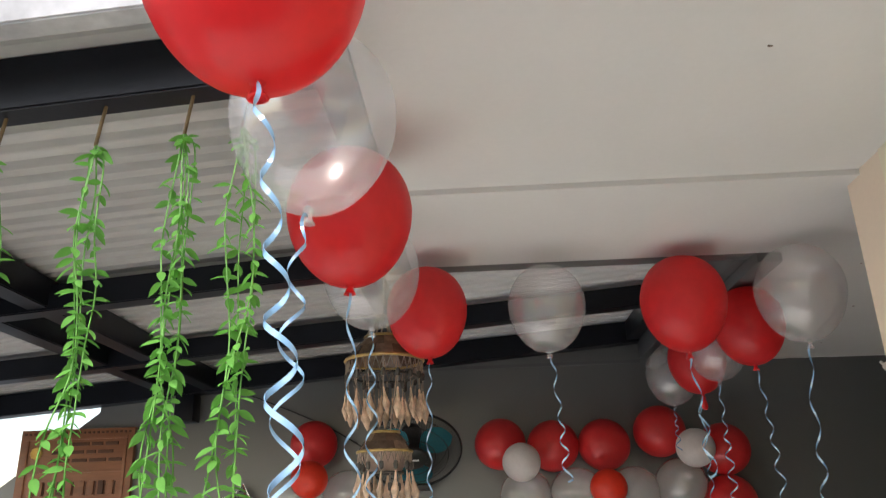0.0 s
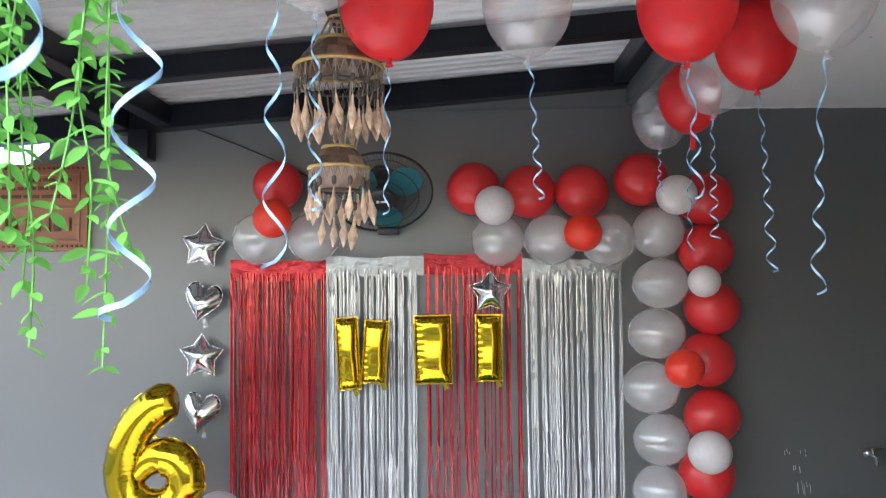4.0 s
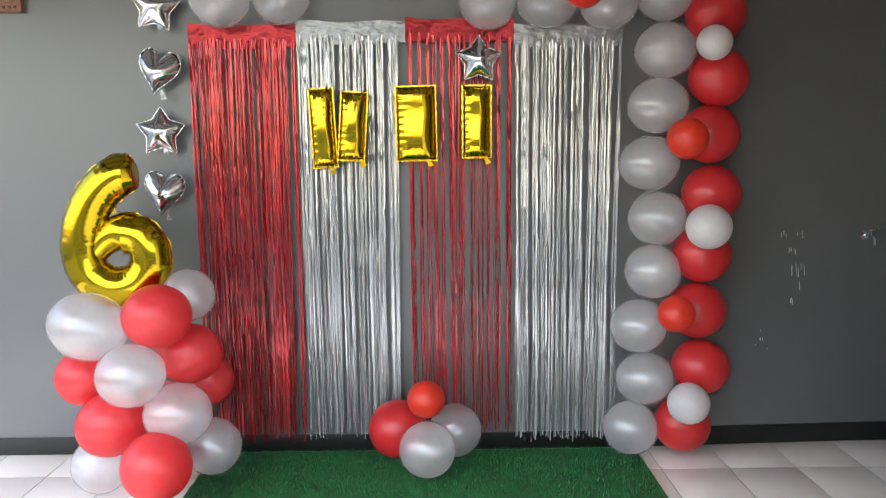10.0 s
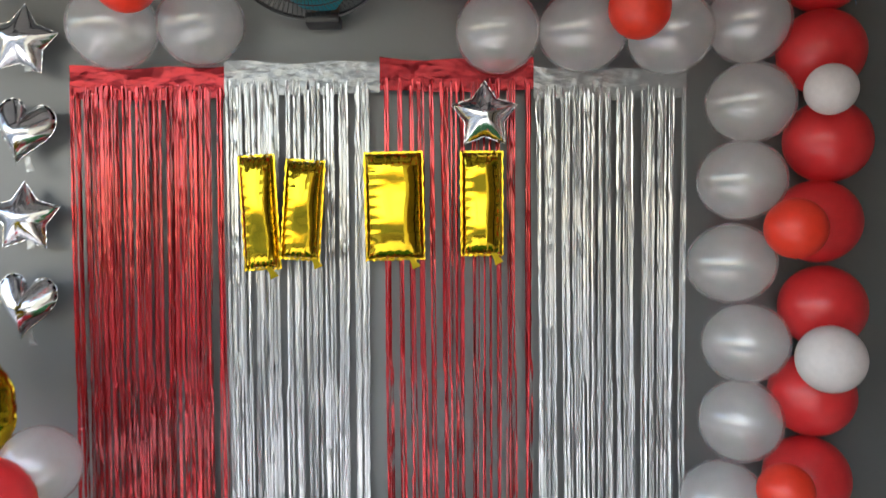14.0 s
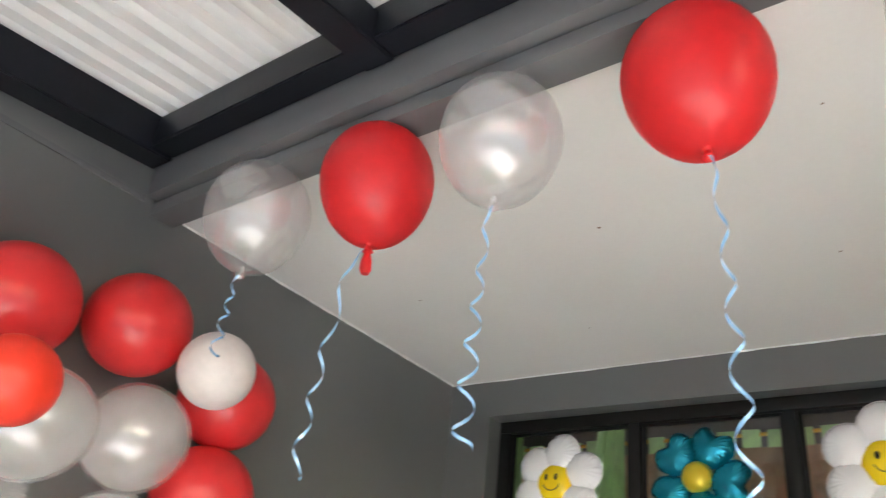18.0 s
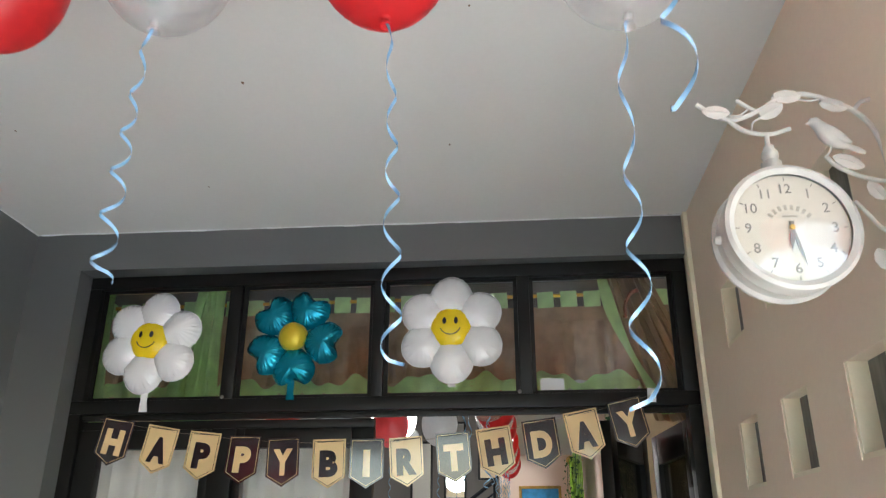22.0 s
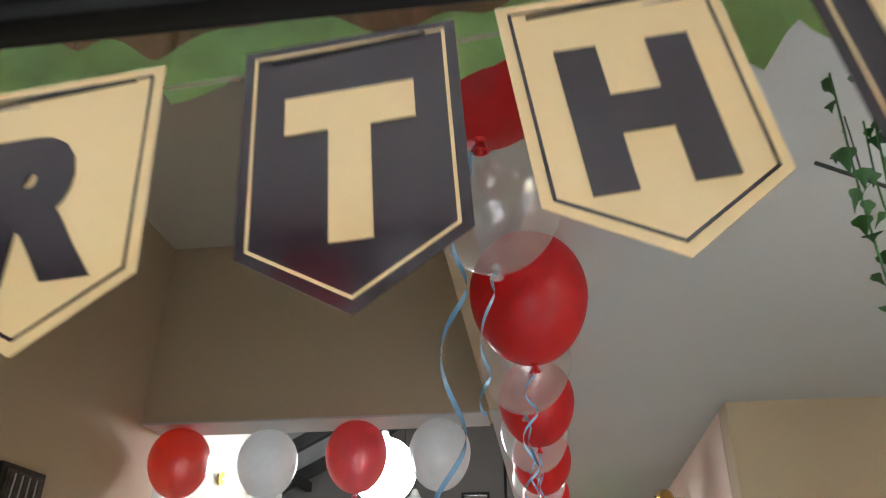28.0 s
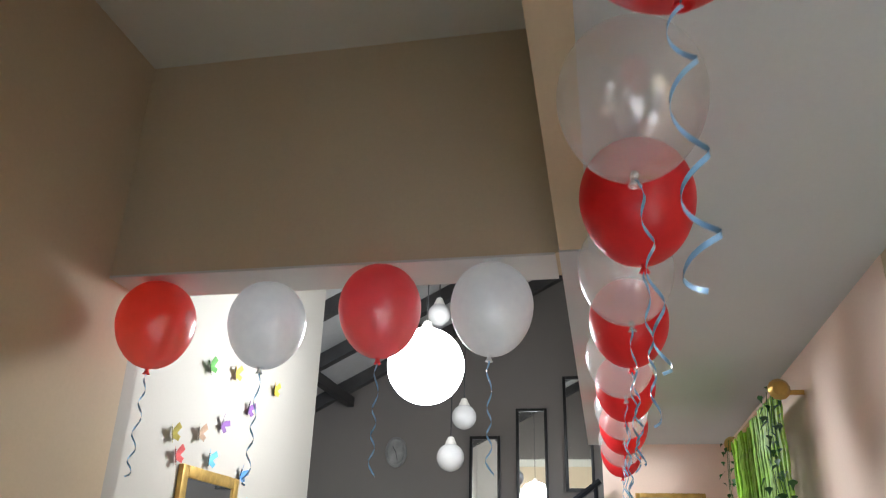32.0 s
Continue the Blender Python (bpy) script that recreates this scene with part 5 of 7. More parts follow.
# ---- wooden plaque, its carving as plain bars ----
plq = thing("wall_plaque", (-2.15, 4.11, 1.975), "carved reddish brown wooden plaque on the wall", "plaque")
part("board", boxes(((-2.46, 4.085, 1.975), (-1.84, 4.119, 2.412)), bevel=0.006), M_PLAQUE, plq)
bm = bmesh.new()
box(bm, (-2.425, 4.078, 2.355), (-1.875, 4.087, 2.37), 0.002)
box(bm, (-2.425, 4.078, 2.015), (-1.875, 4.087, 2.03), 0.002)
box(bm, (-2.425, 4.078, 2.03), (-2.41, 4.087, 2.355), 0.002)
box(bm, (-1.89, 4.078, 2.03), (-1.875, 4.087, 2.355), 0.002)
box(bm, (-2.41, 4.079, 2.185), (-1.89, 4.087, 2.195), 0.002)
part("moulding", bm, M_PLAQUE, plq)
notch = finish(boxes(((-0.006, -0.004, -0.006), (0.006, 0.004, 0.006)), bevel=0.002), "notch", M_PLAQUE_CUT)
for k in range(24):
    for z in (2.390, 1.996):
        place("notch", notch, plq, Matrix.Translation(Vector((-2.435 + k * 0.0247, 4.084, z)) - Vector((-2.15, 4.11, 1.975))))
for z, x0, words in ((2.331, -2.245, (0.05, 0.10, 0.06, 0.07)), (2.29, -2.28, (0.07, 0.09, 0.05, 0.08)), (2.247, -2.28, (0.10, 0.08, 0.09, 0.07))):
    for w in words:
        part("carved_bar", boxes(((x0, 4.079, z - 0.009), (x0 + w, 4.0865, z + 0.009)), bevel=0.002), M_PLAQUE_CUT, plq)
        x0 += w + 0.014
for k in range(9):
    x0 = -2.385 + k * 0.052 + (0.014 if k > 4 else 0)
    part("raised_bar", boxes(((x0, 4.074, 2.072), (x0 + 0.030, 4.0865, 2.142)), bevel=0.004), M_PLAQUE_CUT if k % 4 == 3 else M_PLAQUE, plq)
    part("carved_bar", boxes(((x0 + 0.031, 4.083, 2.070), (x0 + 0.037, 4.0862, 2.138)), bevel=0.001), M_PLAQUE_CUT, plq)
part("emblem", lathe(bmesh.new(), [(0, 0.006), (0.03, 0.006), (0.035, 0), (0, 0)], 8, Matrix.Translation((-2.365, 4.084, 2.29)) @ FACE_Y), M_GOLD_FRAME, plq, "small pale carved emblem")

# ---- tap and scuffs on the wall ----
TAP = Matrix.Translation((0.018, wall_y(2.0) - BACK, -0.018))
tap = thing("wall_tap", (2.02, 4.1, 0.96), "small chrome water tap on the grey wall", "tap")
part("flange", lathe(bmesh.new(), [(0, 0.012), (0.014, 0.012), (0.022, 0.0), (0, 0)], 16, Matrix.Translation((2.0, 4.118, 0.955)) @ FACE_Y), M_SILVER, tap)
part("spout", tube(bmesh.new(), spline([(2.0, 4.11, 0.955), (2.0, 4.07, 0.958), (2.0, 4.04, 0.945), (2.0, 4.03, 0.915)], 5), 0.009, 8), M_SILVER, tap)
part("lever", tube(bmesh.new(), [(1.985, 4.065, 0.985), (2.0, 4.065, 0.988), (2.045, 4.062, 0.992)], 0.006, 8), M_SILVER, tap)
part("stem", tube(bmesh.new(), [(2.0, 4.066, 0.96), (2.0, 4.066, 0.99)], 0.006, 8), M_SILVER, tap)
tap.matrix_basis = TAP @ tap.matrix_basis
rng = random.Random(12)
bm = bmesh.new()
for x, z, n, L in ((1.63, 0.945, 5, 0.012), (1.70, 0.94, 4, 0.014), (1.66, 0.86, 3, 0.02), (1.705, 0.77, 5, 0.05), (1.70, 0.70, 2, 0.03), (1.675, 0.625, 2, 0.028), (1.535, 0.45, 5, 0.010), (1.545, 0.40, 2, 0.006)):
    for _ in range(n):
        cx, cz = x + rng.gauss(0, 0.014), z + rng.gauss(0, 0.014)
        l, w = L * rng.uniform(0.3, 0.9), rng.uniform(0.0010, 0.0024)
        plate(bm, [(-w, -l), (w * 0.4, -l * 0.8), (w, l * 0.7), (0, l), (-w * 0.8, l * 0.3)], 0.001, Matrix.Translation((cx, wall_y(cx) - 0.0007, cz)) @ FACE_Y @ pose(0, 0, 0, 0, 0, rng.uniform(2, 16)))
scuff = part("scuff_marks", bm, M_PAPER, smooth=False)
tagged(scuff, "scraped pale scuff marks in the grey paint", "scuff marks", kind="stuff")

# ---- shell chandelier ----
CX, CY = -0.295, 2.40
ch = thing("shell_chandelier", (CX, CY, 1.86), "two-tier hanging lamp of brown shells and rattan hoops", "chandelier")
bm = tube(bmesh.new(), [(CX, CY, 2.75), (CX, CY, 2.53)], 0.004, 6)
part("cord", bm, M_CORD, ch)
def hoop(R, z, r, mat, name="hoop"):
    part(name, torus(bmesh.new(), (CX, CY, z), R, r, "z", 36, 6), mat, ch)
hoop(0.027, 2.515, 0.004, M_RATTAN)
hoop(0.026, 2.50, 0.003, M_CAPIZ)
hoop(0.061, 2.448, 0.005, M_RATTAN)
hoop(0.123, 2.372, 0.0055, M_RATTAN)
hoop(0.102, 2.322, 0.004, M_BEAD)
hoop(0.045, 2.150, 0.0045, M_RATTAN)
hoop(0.083, 2.092, 0.005, M_RATTAN)
hoop(0.055, 2.030, 0.004, M_BEAD)
def shade(r0, z0, r1, z1, n, name="shell_plate", mat=M_CAPIZ, rows=2):
    for j in range(rows):
        for k in range(n):
            bm = bmesh.new()
            q = []
            for u, v in ((0, 0), (1, 0), (1, 1), (0, 1)):
                s = (j + v) / rows
                bulge = 0.10 * math.sin(math.pi * s) * (r1 - r0)
                r = r0 + (r1 - r0) * s + bulge
                a = 2 * math.pi * (k + u + 0.5 * (j % 2)) / n
                q.append(bm.verts.new((CX + r * math.cos(a), CY + r * math.sin(a), z0 + (z1 - z0) * s)))
            mid = bm.verts.new(sum((v.co for v in q), Vector()) / 4 + Vector((math.cos(a) * 0.003, math.sin(a) * 0.003, 0.001)))
            for i in range(4):
                bm.faces.new((q[i], q[(i + 1) % 4], mid))
            bmesh.ops.solidify(bm, geom=bm.faces[:], thickness=0.0016)
            part(name, bm, mat, ch)
shade(0.061, 2.446, 0.122, 2.374, 13)
shade(0.045, 2.148, 0.082, 2.095, 9)
shade(0.080, 2.088, 0.052, 2.034, 9, "shell_plate", M_CAPIZ_PALE, 1)
for k in range(10):
    a = 2 * math.pi * k / 10
    c, s = math.cos(a), math.sin(a)
    part("strand", tube(bmesh.new(), [(CX + 0.027 * c, CY + 0.027 * s, 2.515), (CX + 0.06 * c, CY + 0.06 * s, 2.45)], 0.0028, 5), M_CORD, ch)
for k in range(4):
    a = 2 * math.pi * k / 4 + 0.5
    c, s = math.cos(a), math.sin(a)
    part("strand", tube(bmesh.new(), spline([(CX + 0.102 * c, CY + 0.102 * s, 2.322), (CX + 0.075 * c, CY + 0.075 * s, 2.23), (CX + 0.045 * c, CY + 0.045 * s, 2.15)], 4), 0.0028, 5), M_CORD, ch)
shell_me = finish(lathe(bmesh.new(), [(0, 0.0), (0.003, -0.004), (0.0042, -0.018), (0.0062, -0.030), (0.0095, -0.039), (0.0092, -0.042), (0.0128, -0.050), (0.0148, -0.057), (0.0138, -0.062), (0.0105, -0.070), (0.0068, -0.080), (0.0030, -0.090), (0, -0.094)], 9, Matrix.Diagonal((1, 0.8, 1, 1))), "shell", M_SHELL)
bead_me = finish(lathe(bmesh.new(), [(0, 0.014), (0.006, 0.010), (0.007, 0), (0.006, -0.010), (0, -0.014)], 8), "bead", M_BEAD)
base = Vector((CX, CY, 1.86))
rng = random.Random(3)
def dangle(R, n, ztop, zbead, zshell, off=0.0):
    for k in range(n):
        a = 2 * math.pi * (k + off) / n
        x, y = R * math.cos(a), R * math.sin(a)
        part("strand", tube(bmesh.new(), [(CX + x, CY + y, ztop), (CX + x * 1.01, CY + y * 1.01, zbead), (CX + x, CY + y, zshell)], 0.0022, 4), M_CORD, ch)
        place("bead", bead_me, ch, Matrix.Translation(Vector((CX + x, CY + y, zbead)) - base))
        place("shell", shell_me, ch, Matrix.Translation(Vector((CX + x, CY + y, zshell)) - base) @ pose(0, 0, 0, rng.uniform(-8, 8), rng.uniform(-8, 8), rng.uniform(0, 360)) @ Matrix.Scale(rng.uniform(0.9, 1.12), 4))
dangle(0.121, 17, 2.37, 2.318, 2.275)
dangle(0.070, 6, 2.322, 2.29, 2.255, 0.5)
dangle(0.082, 12, 2.09, 2.05, 2.035)
dangle(0.045, 4, 2.03, 1.99, 1.965, 0.3)
bm = bmesh.new()
for k in range(34):
    a, b = 2 * math.pi * k / 34, 2 * math.pi * (k + 0.5) / 34
    tube(bm, [(CX + 0.121 * math.cos(a), CY + 0.121 * math.sin(a), 2.368), (CX + 0.119 * math.cos(b), CY + 0.119 * math.sin(b), 2.330), (CX + 0.121 * math.cos(2 * b - a), CY + 0.121 * math.sin(2 * b - a), 2.368)], 0.0021, 4, False)
part("netting", bm, M_CORD, ch)
bm = bmesh.new()
for k in range(26):
    a, b = 2 * math.pi * k / 26, 2 * math.pi * (k + 0.5) / 26
    tube(bm, [(CX + 0.083 * math.cos(a), CY + 0.083 * math.sin(a), 2.09), (CX + 0.081 * math.cos(b), CY + 0.081 * math.sin(b), 2.058), (CX + 0.083 * math.cos(2 * b - a), CY + 0.083 * math.sin(2 * b - a), 2.09)], 0.0019, 4, False)
part("netting", bm, M_CORD, ch)

# ---- hanging artificial vines ----
def leaf_mesh(mat, L, W, name="leaf", lobes=False):
    bm = bmesh.new()
    n = 6
    left, right, mid = [], [], []
    for i in range(n + 1):
        s = i / n
        w = W * math.sin(math.pi * s ** 0.85) ** 0.8 * (1 - 0.15 * s)
        if lobes:
            w = W * (0.9 if 0.1 < s < 0.45 else 0.55 * (1 - s) * 1.6) * (0 if s in (0, 1) else 1)
        z = -0.18 * L * s * s
        mid.append(bm.verts.new((0, L * s, z - 0.0012)))
        left.append(bm.verts.new((-w, L * s, z + 0.10 * w)))
        right.append(bm.verts.new((w, L * s, z + 0.10 * w)))
    for i in range(n):
        bm.faces.new((mid[i], mid[i + 1], left[i + 1], left[i]))
        bm.faces.new((right[i], right[i + 1], mid[i + 1], mid[i]))
    bmesh.ops.remove_doubles(bm, verts=bm.verts[:], dist=1e-5)
    return finish(bm, name, mat)


LEAVES = [leaf_mesh(M_LEAF, 0.036, 0.0076), leaf_mesh(M_LEAF, 0.032, 0.0078), leaf_mesh(M_LEAF, 0.027, 0.0062)]
def vine(x, y, ztop, length, strands, seed, spread=0.030, per=70):
    rng = random.Random(seed)
    v = thing("hanging_vine", (x, y, ztop), "bright green artificial leaf vine hung from the canopy beam", "vine", "hanging vines")
    part("stalk", tube(bmesh.new(), spline([(x + 0.006, y, ztop + 0.006), (x, y, ztop - 0.04), (x - 0.008, y + 0.003, ztop - 0.09)], 4), 0.0035, 6), M_STEM, v)
    for k in range(strands):
        a = 6.28 * (k + 0.5 * rng.random()) / strands + seed
        dx, dy = spread * math.cos(a) * rng.uniform(0.6, 1), spread * math.sin(a) * rng.uniform(0.6, 1)
        L = length * rng.uniform(0.72, 1.0)
        bow = 0.014 * rng.uniform(0.2, 1)
        way = [(x - 0.008, y + 0.003, ztop - 0.085), (x + dx * 0.6, y + dy * 0.6, ztop - 0.13 - 0.05 * k % 0.07)]
        for f in (0.25, 0.4, 0.55, 0.7, 0.85, 1.0):
            way.append((x + dx * (0.7 + 0.4 * f) + bow * math.cos(a + 5 * f) + rng.uniform(-0.012, 0.012), y + dy + rng.uniform(-0.012, 0.012), ztop - 0.09 - L * f))
        pts = spline(way, 6)
        part("stem", tube(bmesh.new(), pts, 0.0016, 4), M_STEM_GREEN, v)
        cnt = int(per * L / length)
        for i in range(cnt):
            s = (i // 2 * 2 + 1) / cnt
            p = pts[min(len(pts) - 1, int(s * (len(pts) - 1)) + 1)]
            if s < 0.16 and rng.random() < 0.62:
                continue
            yaw = (i // 2) * 1.3 + (i % 2) * math.pi + rng.uniform(-0.5, 0.5)
            m = Matrix.Translation(p - Vector((x, y, ztop))) @ Matrix.Rotation(yaw, 4, 'Z') @ Matrix.Rotation(rng.uniform(-0.85, 0.1), 4, 'X') @ Matrix.Rotation(rng.uniform(-0.9, 0.9), 4, 'Y') @ Matrix.Scale(rng.uniform(0.7, 1.1), 4)
            place("leaf", rng.choice(LEAVES), v, m)
    return v


VINES = [(-0.86, 1.22, 2.628, 0.86, 4, 11), (-0.672, 1.22, 2.645, 0.91, 4, 12), (-0.508, 1.22, 2.660, 0.92, 5, 13), (-0.400, 1.22, 2.668, 0.93, 4, 14), (-1.05, 1.22, 2.615, 0.80, 3, 15)]
for x, y, z, L, s, seed in VINES:
    vine(x, y, z, L, s, seed)

# ---- birthday banner ----
CW, CH, CS = 0.112, 0.158, 0.123
TEXT = "HAPPYBIRTHDAY"
DARK = "1001101010101"
CARD_Y = [3.803, 3.640, 3.489, 3.350, 3.217, 3.061, 2.933, 2.806, 2.651, 2.519, 2.369, 2.235, 2.093]
CARD_TILT = [9, 10, 6.6, 2, -2, -1, 0, -3.5, -4, -8, -7, -11, -12]
def banner_z(y):
    return 1.911 + (0.116 if y > 2.985 else 0.146) * (y - 2.985) ** 2
bm = tube(bmesh.new(), [(2.514, y, banner_z(y) - 0.013) for y in [1.98 + 0.05 * k for k in range(39)]], 0.0008, 4)
string = part("banner_string", bm, M_CORD)
tagged(string, "thin dark string that carries the birthday banner", "string")
card_out = [(-CW / 2, 0), (CW / 2, 0), (CW / 2, -CS), (0, -CH), (-CW / 2, -CS)]
def outline_frame(t, w):
    a = [(-CW / 2 + t, -t), (CW / 2 - t, -t), (CW / 2 - t, -CS + t * 0.4), (0, -CH + t * 1.25), (-CW / 2 + t, -CS + t * 0.4)]
    b = [(-CW / 2 + t + w, -t - w), (CW / 2 - t - w, -t - w), (CW / 2 - t - w, -CS + t * 0.4 + w * 0.6), (0, -CH + t * 1.25 + w * 1.2), (-CW / 2 + t + w, -CS + t * 0.4 + w * 0.6)]
    return a, b
CARD = {}
for d, mc, ml in ((1, M_CARD_DARK, M_CARD_GOLD), (0, M_CARD_GOLD, M_CARD_DARK)):
    bm = plate(bmesh.new(), card_out, 0.0008)
    body = finish(bm, "card", mc, False)
    bm = bmesh.new()
    a, b = outline_frame(0.0055, 0.0018)
    va, vb = [bm.verts.new((x, y, 0.0009)) for x, y in a], [bm.verts.new((x, y, 0.0009)) for x, y in b]
    for i in range(5):
        bm.faces.new((va[i], va[(i + 1) % 5], vb[(i + 1) % 5], vb[i]))
    CARD[d] = (body, finish(bm, "border", ml, False))
slit = finish(boxes(((-0.042, -0.0135, 0.0005), (0.040, -0.0115, 0.0014))), "slit", M_INK)
rng = random.Random(8)
for k, (c, d, y) in enumerate(zip(TEXT, DARK, CARD_Y)):
    d = int(d)
    z = banner_z(y)
    card = thing("banner_card", (2.51, y, z), f"{'black' if d else 'gold'} pennant card with the {'gold' if d else 'black'} letter {c}", "banner card", "birthday banner cards")
    card.matrix_basis = Matrix.Translation((2.511 + 0.002 * (k % 2), y, z)) @ pose(0, 0, 0, 0, rng.uniform(-1, 5), rng.uniform(-4, 4)) @ FACE_X @ pose(0, 0, 0, 0, 0, -CARD_TILT[k])
    place("card", CARD[d][0], card)
    place("border", CARD[d][1], card)
    place("slit", slit, card, pose(0, 0.004, 0, 0, 0, 2))
    bm = glyph(c, 0.105, 0.0003, 0.0065)
    w, h = extent(bm)
    bm.transform(Matrix.Translation((0, -0.079, 0.0012)) @ Matrix.Diagonal((min(1.0, 0.066 / w) if c not in "I" else 1.0, 0.086 / h, 1, 1)))
    place("letter", finish(bm, "letter", M_CARD_GOLD if d else M_CARD_DARK, False), card)


# ---- flower foil balloons on the transom ----
def petal_outline(L, W, notch=0.0, n=84):
    out = []
    for i in range(n):
        a = 2 * math.pi * i / n
        x, y = W * math.sin(a), L * math.cos(a)
        if notch:
            y -= notch * math.exp(-(a if a < math.pi else a - 2 * math.pi) ** 2 * 5)
        k = 1 + 0.006 * math.sin(i * 1.9) + 0.004 * math.sin(i * 1.1 + L * 900)
        out.append((x * (1.0 - 0.28 * max(0, -math.cos(a))) * k, y * k))
    return out


def flower(y, z, R, petals, mat, centre, label, turn=0, smile=False, notch=0.0, x=2.513, tail=0.05, angles=()):
    f = thing("flower_balloon", (x, y, z), label, "foil balloon", "flower foil balloons")
    M0 = Matrix.Translation((x, y, z)) @ FACE_X
    for k in range(petals):
        ang = angles[k] if angles else 360 / petals * k + turn
        L, W = R * (0.44 if petals == 6 else 0.41), R * (0.40 if petals == 6 else 0.41)
        m = M0 @ pose(0, 0, 0, 0, 0, -ang) @ Matrix.Translation((0, R * (0.56 if petals == 6 else 0.6), 0))
        part("petal", pillow(bmesh.new(), petal_outline(L, W, notch), 0.042, 10, 0.0022 if petals == 6 else 0.0034, k + int(y * 100), m, 0.55, 1.025), mat, f)
    C = 0.39 if petals == 6 else 0.285
    disc = [(R * C * math.cos(2 * math.pi * i / 40), R * C * math.sin(2 * math.pi * i / 40)) for i in range(40)]
    mid = part("centre", pillow(bmesh.new(), disc, 0.036, 8, 0.001, 1, M0 @ Matrix.Translation((0, 0, 0.018)), 0.55, 1.0), centre, f, "round yellow middle" if smile else "round gold middle")
    if smile:
        def on(px, py, lift=0.003):
            s = min(0.99, math.hypot(px, py) / (R * 0.39))
            return M0 @ Vector((px, py, 0.018 + 0.036 * (1 - s * s) ** 0.55 + lift))
        for sx in (-1, 1):
            bm = bmesh.new()
            c = Vector((sx * R * 0.105, R * 0.09, 0))
            ring = [bm.verts.new(on(c.x + 0.0065 * R / 0.18 * math.cos(a * 0.5236), c.y + 0.012 * R / 0.18 * math.sin(a * 0.5236))) for a in range(12)]
            bm.faces.new(ring)
            part("eye", bm, M_INK, mid)
        pts = [on(R * 0.19 * math.sin(a), -R * 0.19 * math.cos(a) + R * 0.03, 0.001) for a in [(-1.15 + 2.3 * i / 18) for i in range(19)]]
        part("smile", tube(bmesh.new(), pts, 0.0017, 5), M_INK, mid)
    bm = bmesh.new()
    plate(bm, [(-0.012, 0.02), (0.012, 0.02), (0.010, -tail * 0.5), (0.016, -tail), (-0.014, -tail)], 0.004, M0 @ Matrix.Translation((0, -R * 0.95, 0)))
    part("tail", bm, mat, f)
    return f


flower(3.728, 2.258, 0.186, 6, M_WHITE_FOIL, M_YELLOW, "white daisy foil balloon with a yellow smiling face", 8, True, tail=0.07)
flower(3.207, 2.262, 0.182, 5, M_TEAL, M_GOLD_SATIN, "shiny teal flower foil balloon with a gold middle", 0, False, 0.034, tail=0.045, angles=(-43, 26, 100, 177, 240))
flower(2.652, 2.278, 0.189, 6, M_WHITE_FOIL, M_YELLOW, "white daisy foil balloon with a yellow smiling face", 0, True, tail=0.02)


# ---- double-sided clock on a scrolled bracket ----
KC = Vector((1.10, 2.008, 2.031))
clock = thing("station_clock", tuple(KC), "antique white double-sided clock on a leafy bracket", "clock")
KM = Matrix.Translation(KC) @ pose(0, 0, 0, 0, 0, 4) @ FACE_X
DIAL = ("drum", "face", "rear_face", "glass", "numeral", "tick", "printed_bar", "hour_hand", "minute_hand", "hand_cap", "side_knob")
def kpart(name, bm, mat, parent=clock, label=""):
    if name in DIAL:
        bm.transform(Matrix.Translation((0.002, -0.006, 0)) @ Matrix.Scale(0.855, 4))
    bm.transform(KM)
    return part(name, bm, mat, parent, label)
kpart("drum", lathe(bmesh.new(), [(0.102, 0.040), (0.112, 0.046), (0.119, 0.042), (0.120, 0.034), (0.114, 0.028), (0.112, 0.010), (0.116, 0.0), (0.112, -0.010), (0.114, -0.028), (0.120, -0.034), (0.119, -0.042), (0.112, -0.046), (0.102, -0.040)], 56), M_CLOCK)
dial = kpart("face", lathe(bmesh.new(), [(0, 0.032), (0.103, 0.032), (0.103, 0.030), (0, 0.030)], 48), M_CLOCK_FACE, clock, "ivory dial")
kpart("rear_face", lathe(bmesh.new(), [(0, -0.030), (0.103, -0.030), (0.103, -0.032), (0, -0.032)], 48), M_CLOCK_FACE)
kpart("glass", lathe(bmesh.new(), [(0.0, 0.0455), (0.06, 0.044), (0.103, 0.040)], 40), M_GLASS_DIAL).visible_shadow = False
for h in range(1, 13):
    a = math.radians(90 - 30 * h)
    bm = glyph(str(h), 0.026, 0.0002, 0.0002)
    bm.transform(Matrix.Translation((0.076 * math.cos(a), 0.076 * math.sin(a), 0.0328)))
    kpart("numeral", bm, M_NUM, dial)
    bm = boxes(((-0.0009, 0.091, 0.0322), (0.0009, 0.098, 0.0328)))
    bm.transform(Matrix.Rotation(-math.radians(30 * h), 4, 'Z'))
    kpart("tick", bm, M_NUM, dial)
for k in range(8):
    bm = boxes(((-0.0028, 0.040, 0.0322), (0.0028, 0.050, 0.0326)))
    bm.transform(Matrix.Translation((0, -0.006, 0)) @ Matrix.Rotation(math.radians(49 - 14 * k), 4, 'Z'))
    kpart("printed_bar", bm, M_PALE_NUM, dial)
kpart("printed_bar", boxes(((-0.013, 0.020, 0.0322), (0.013, 0.0235, 0.0326))), M_PALE_NUM, dial)
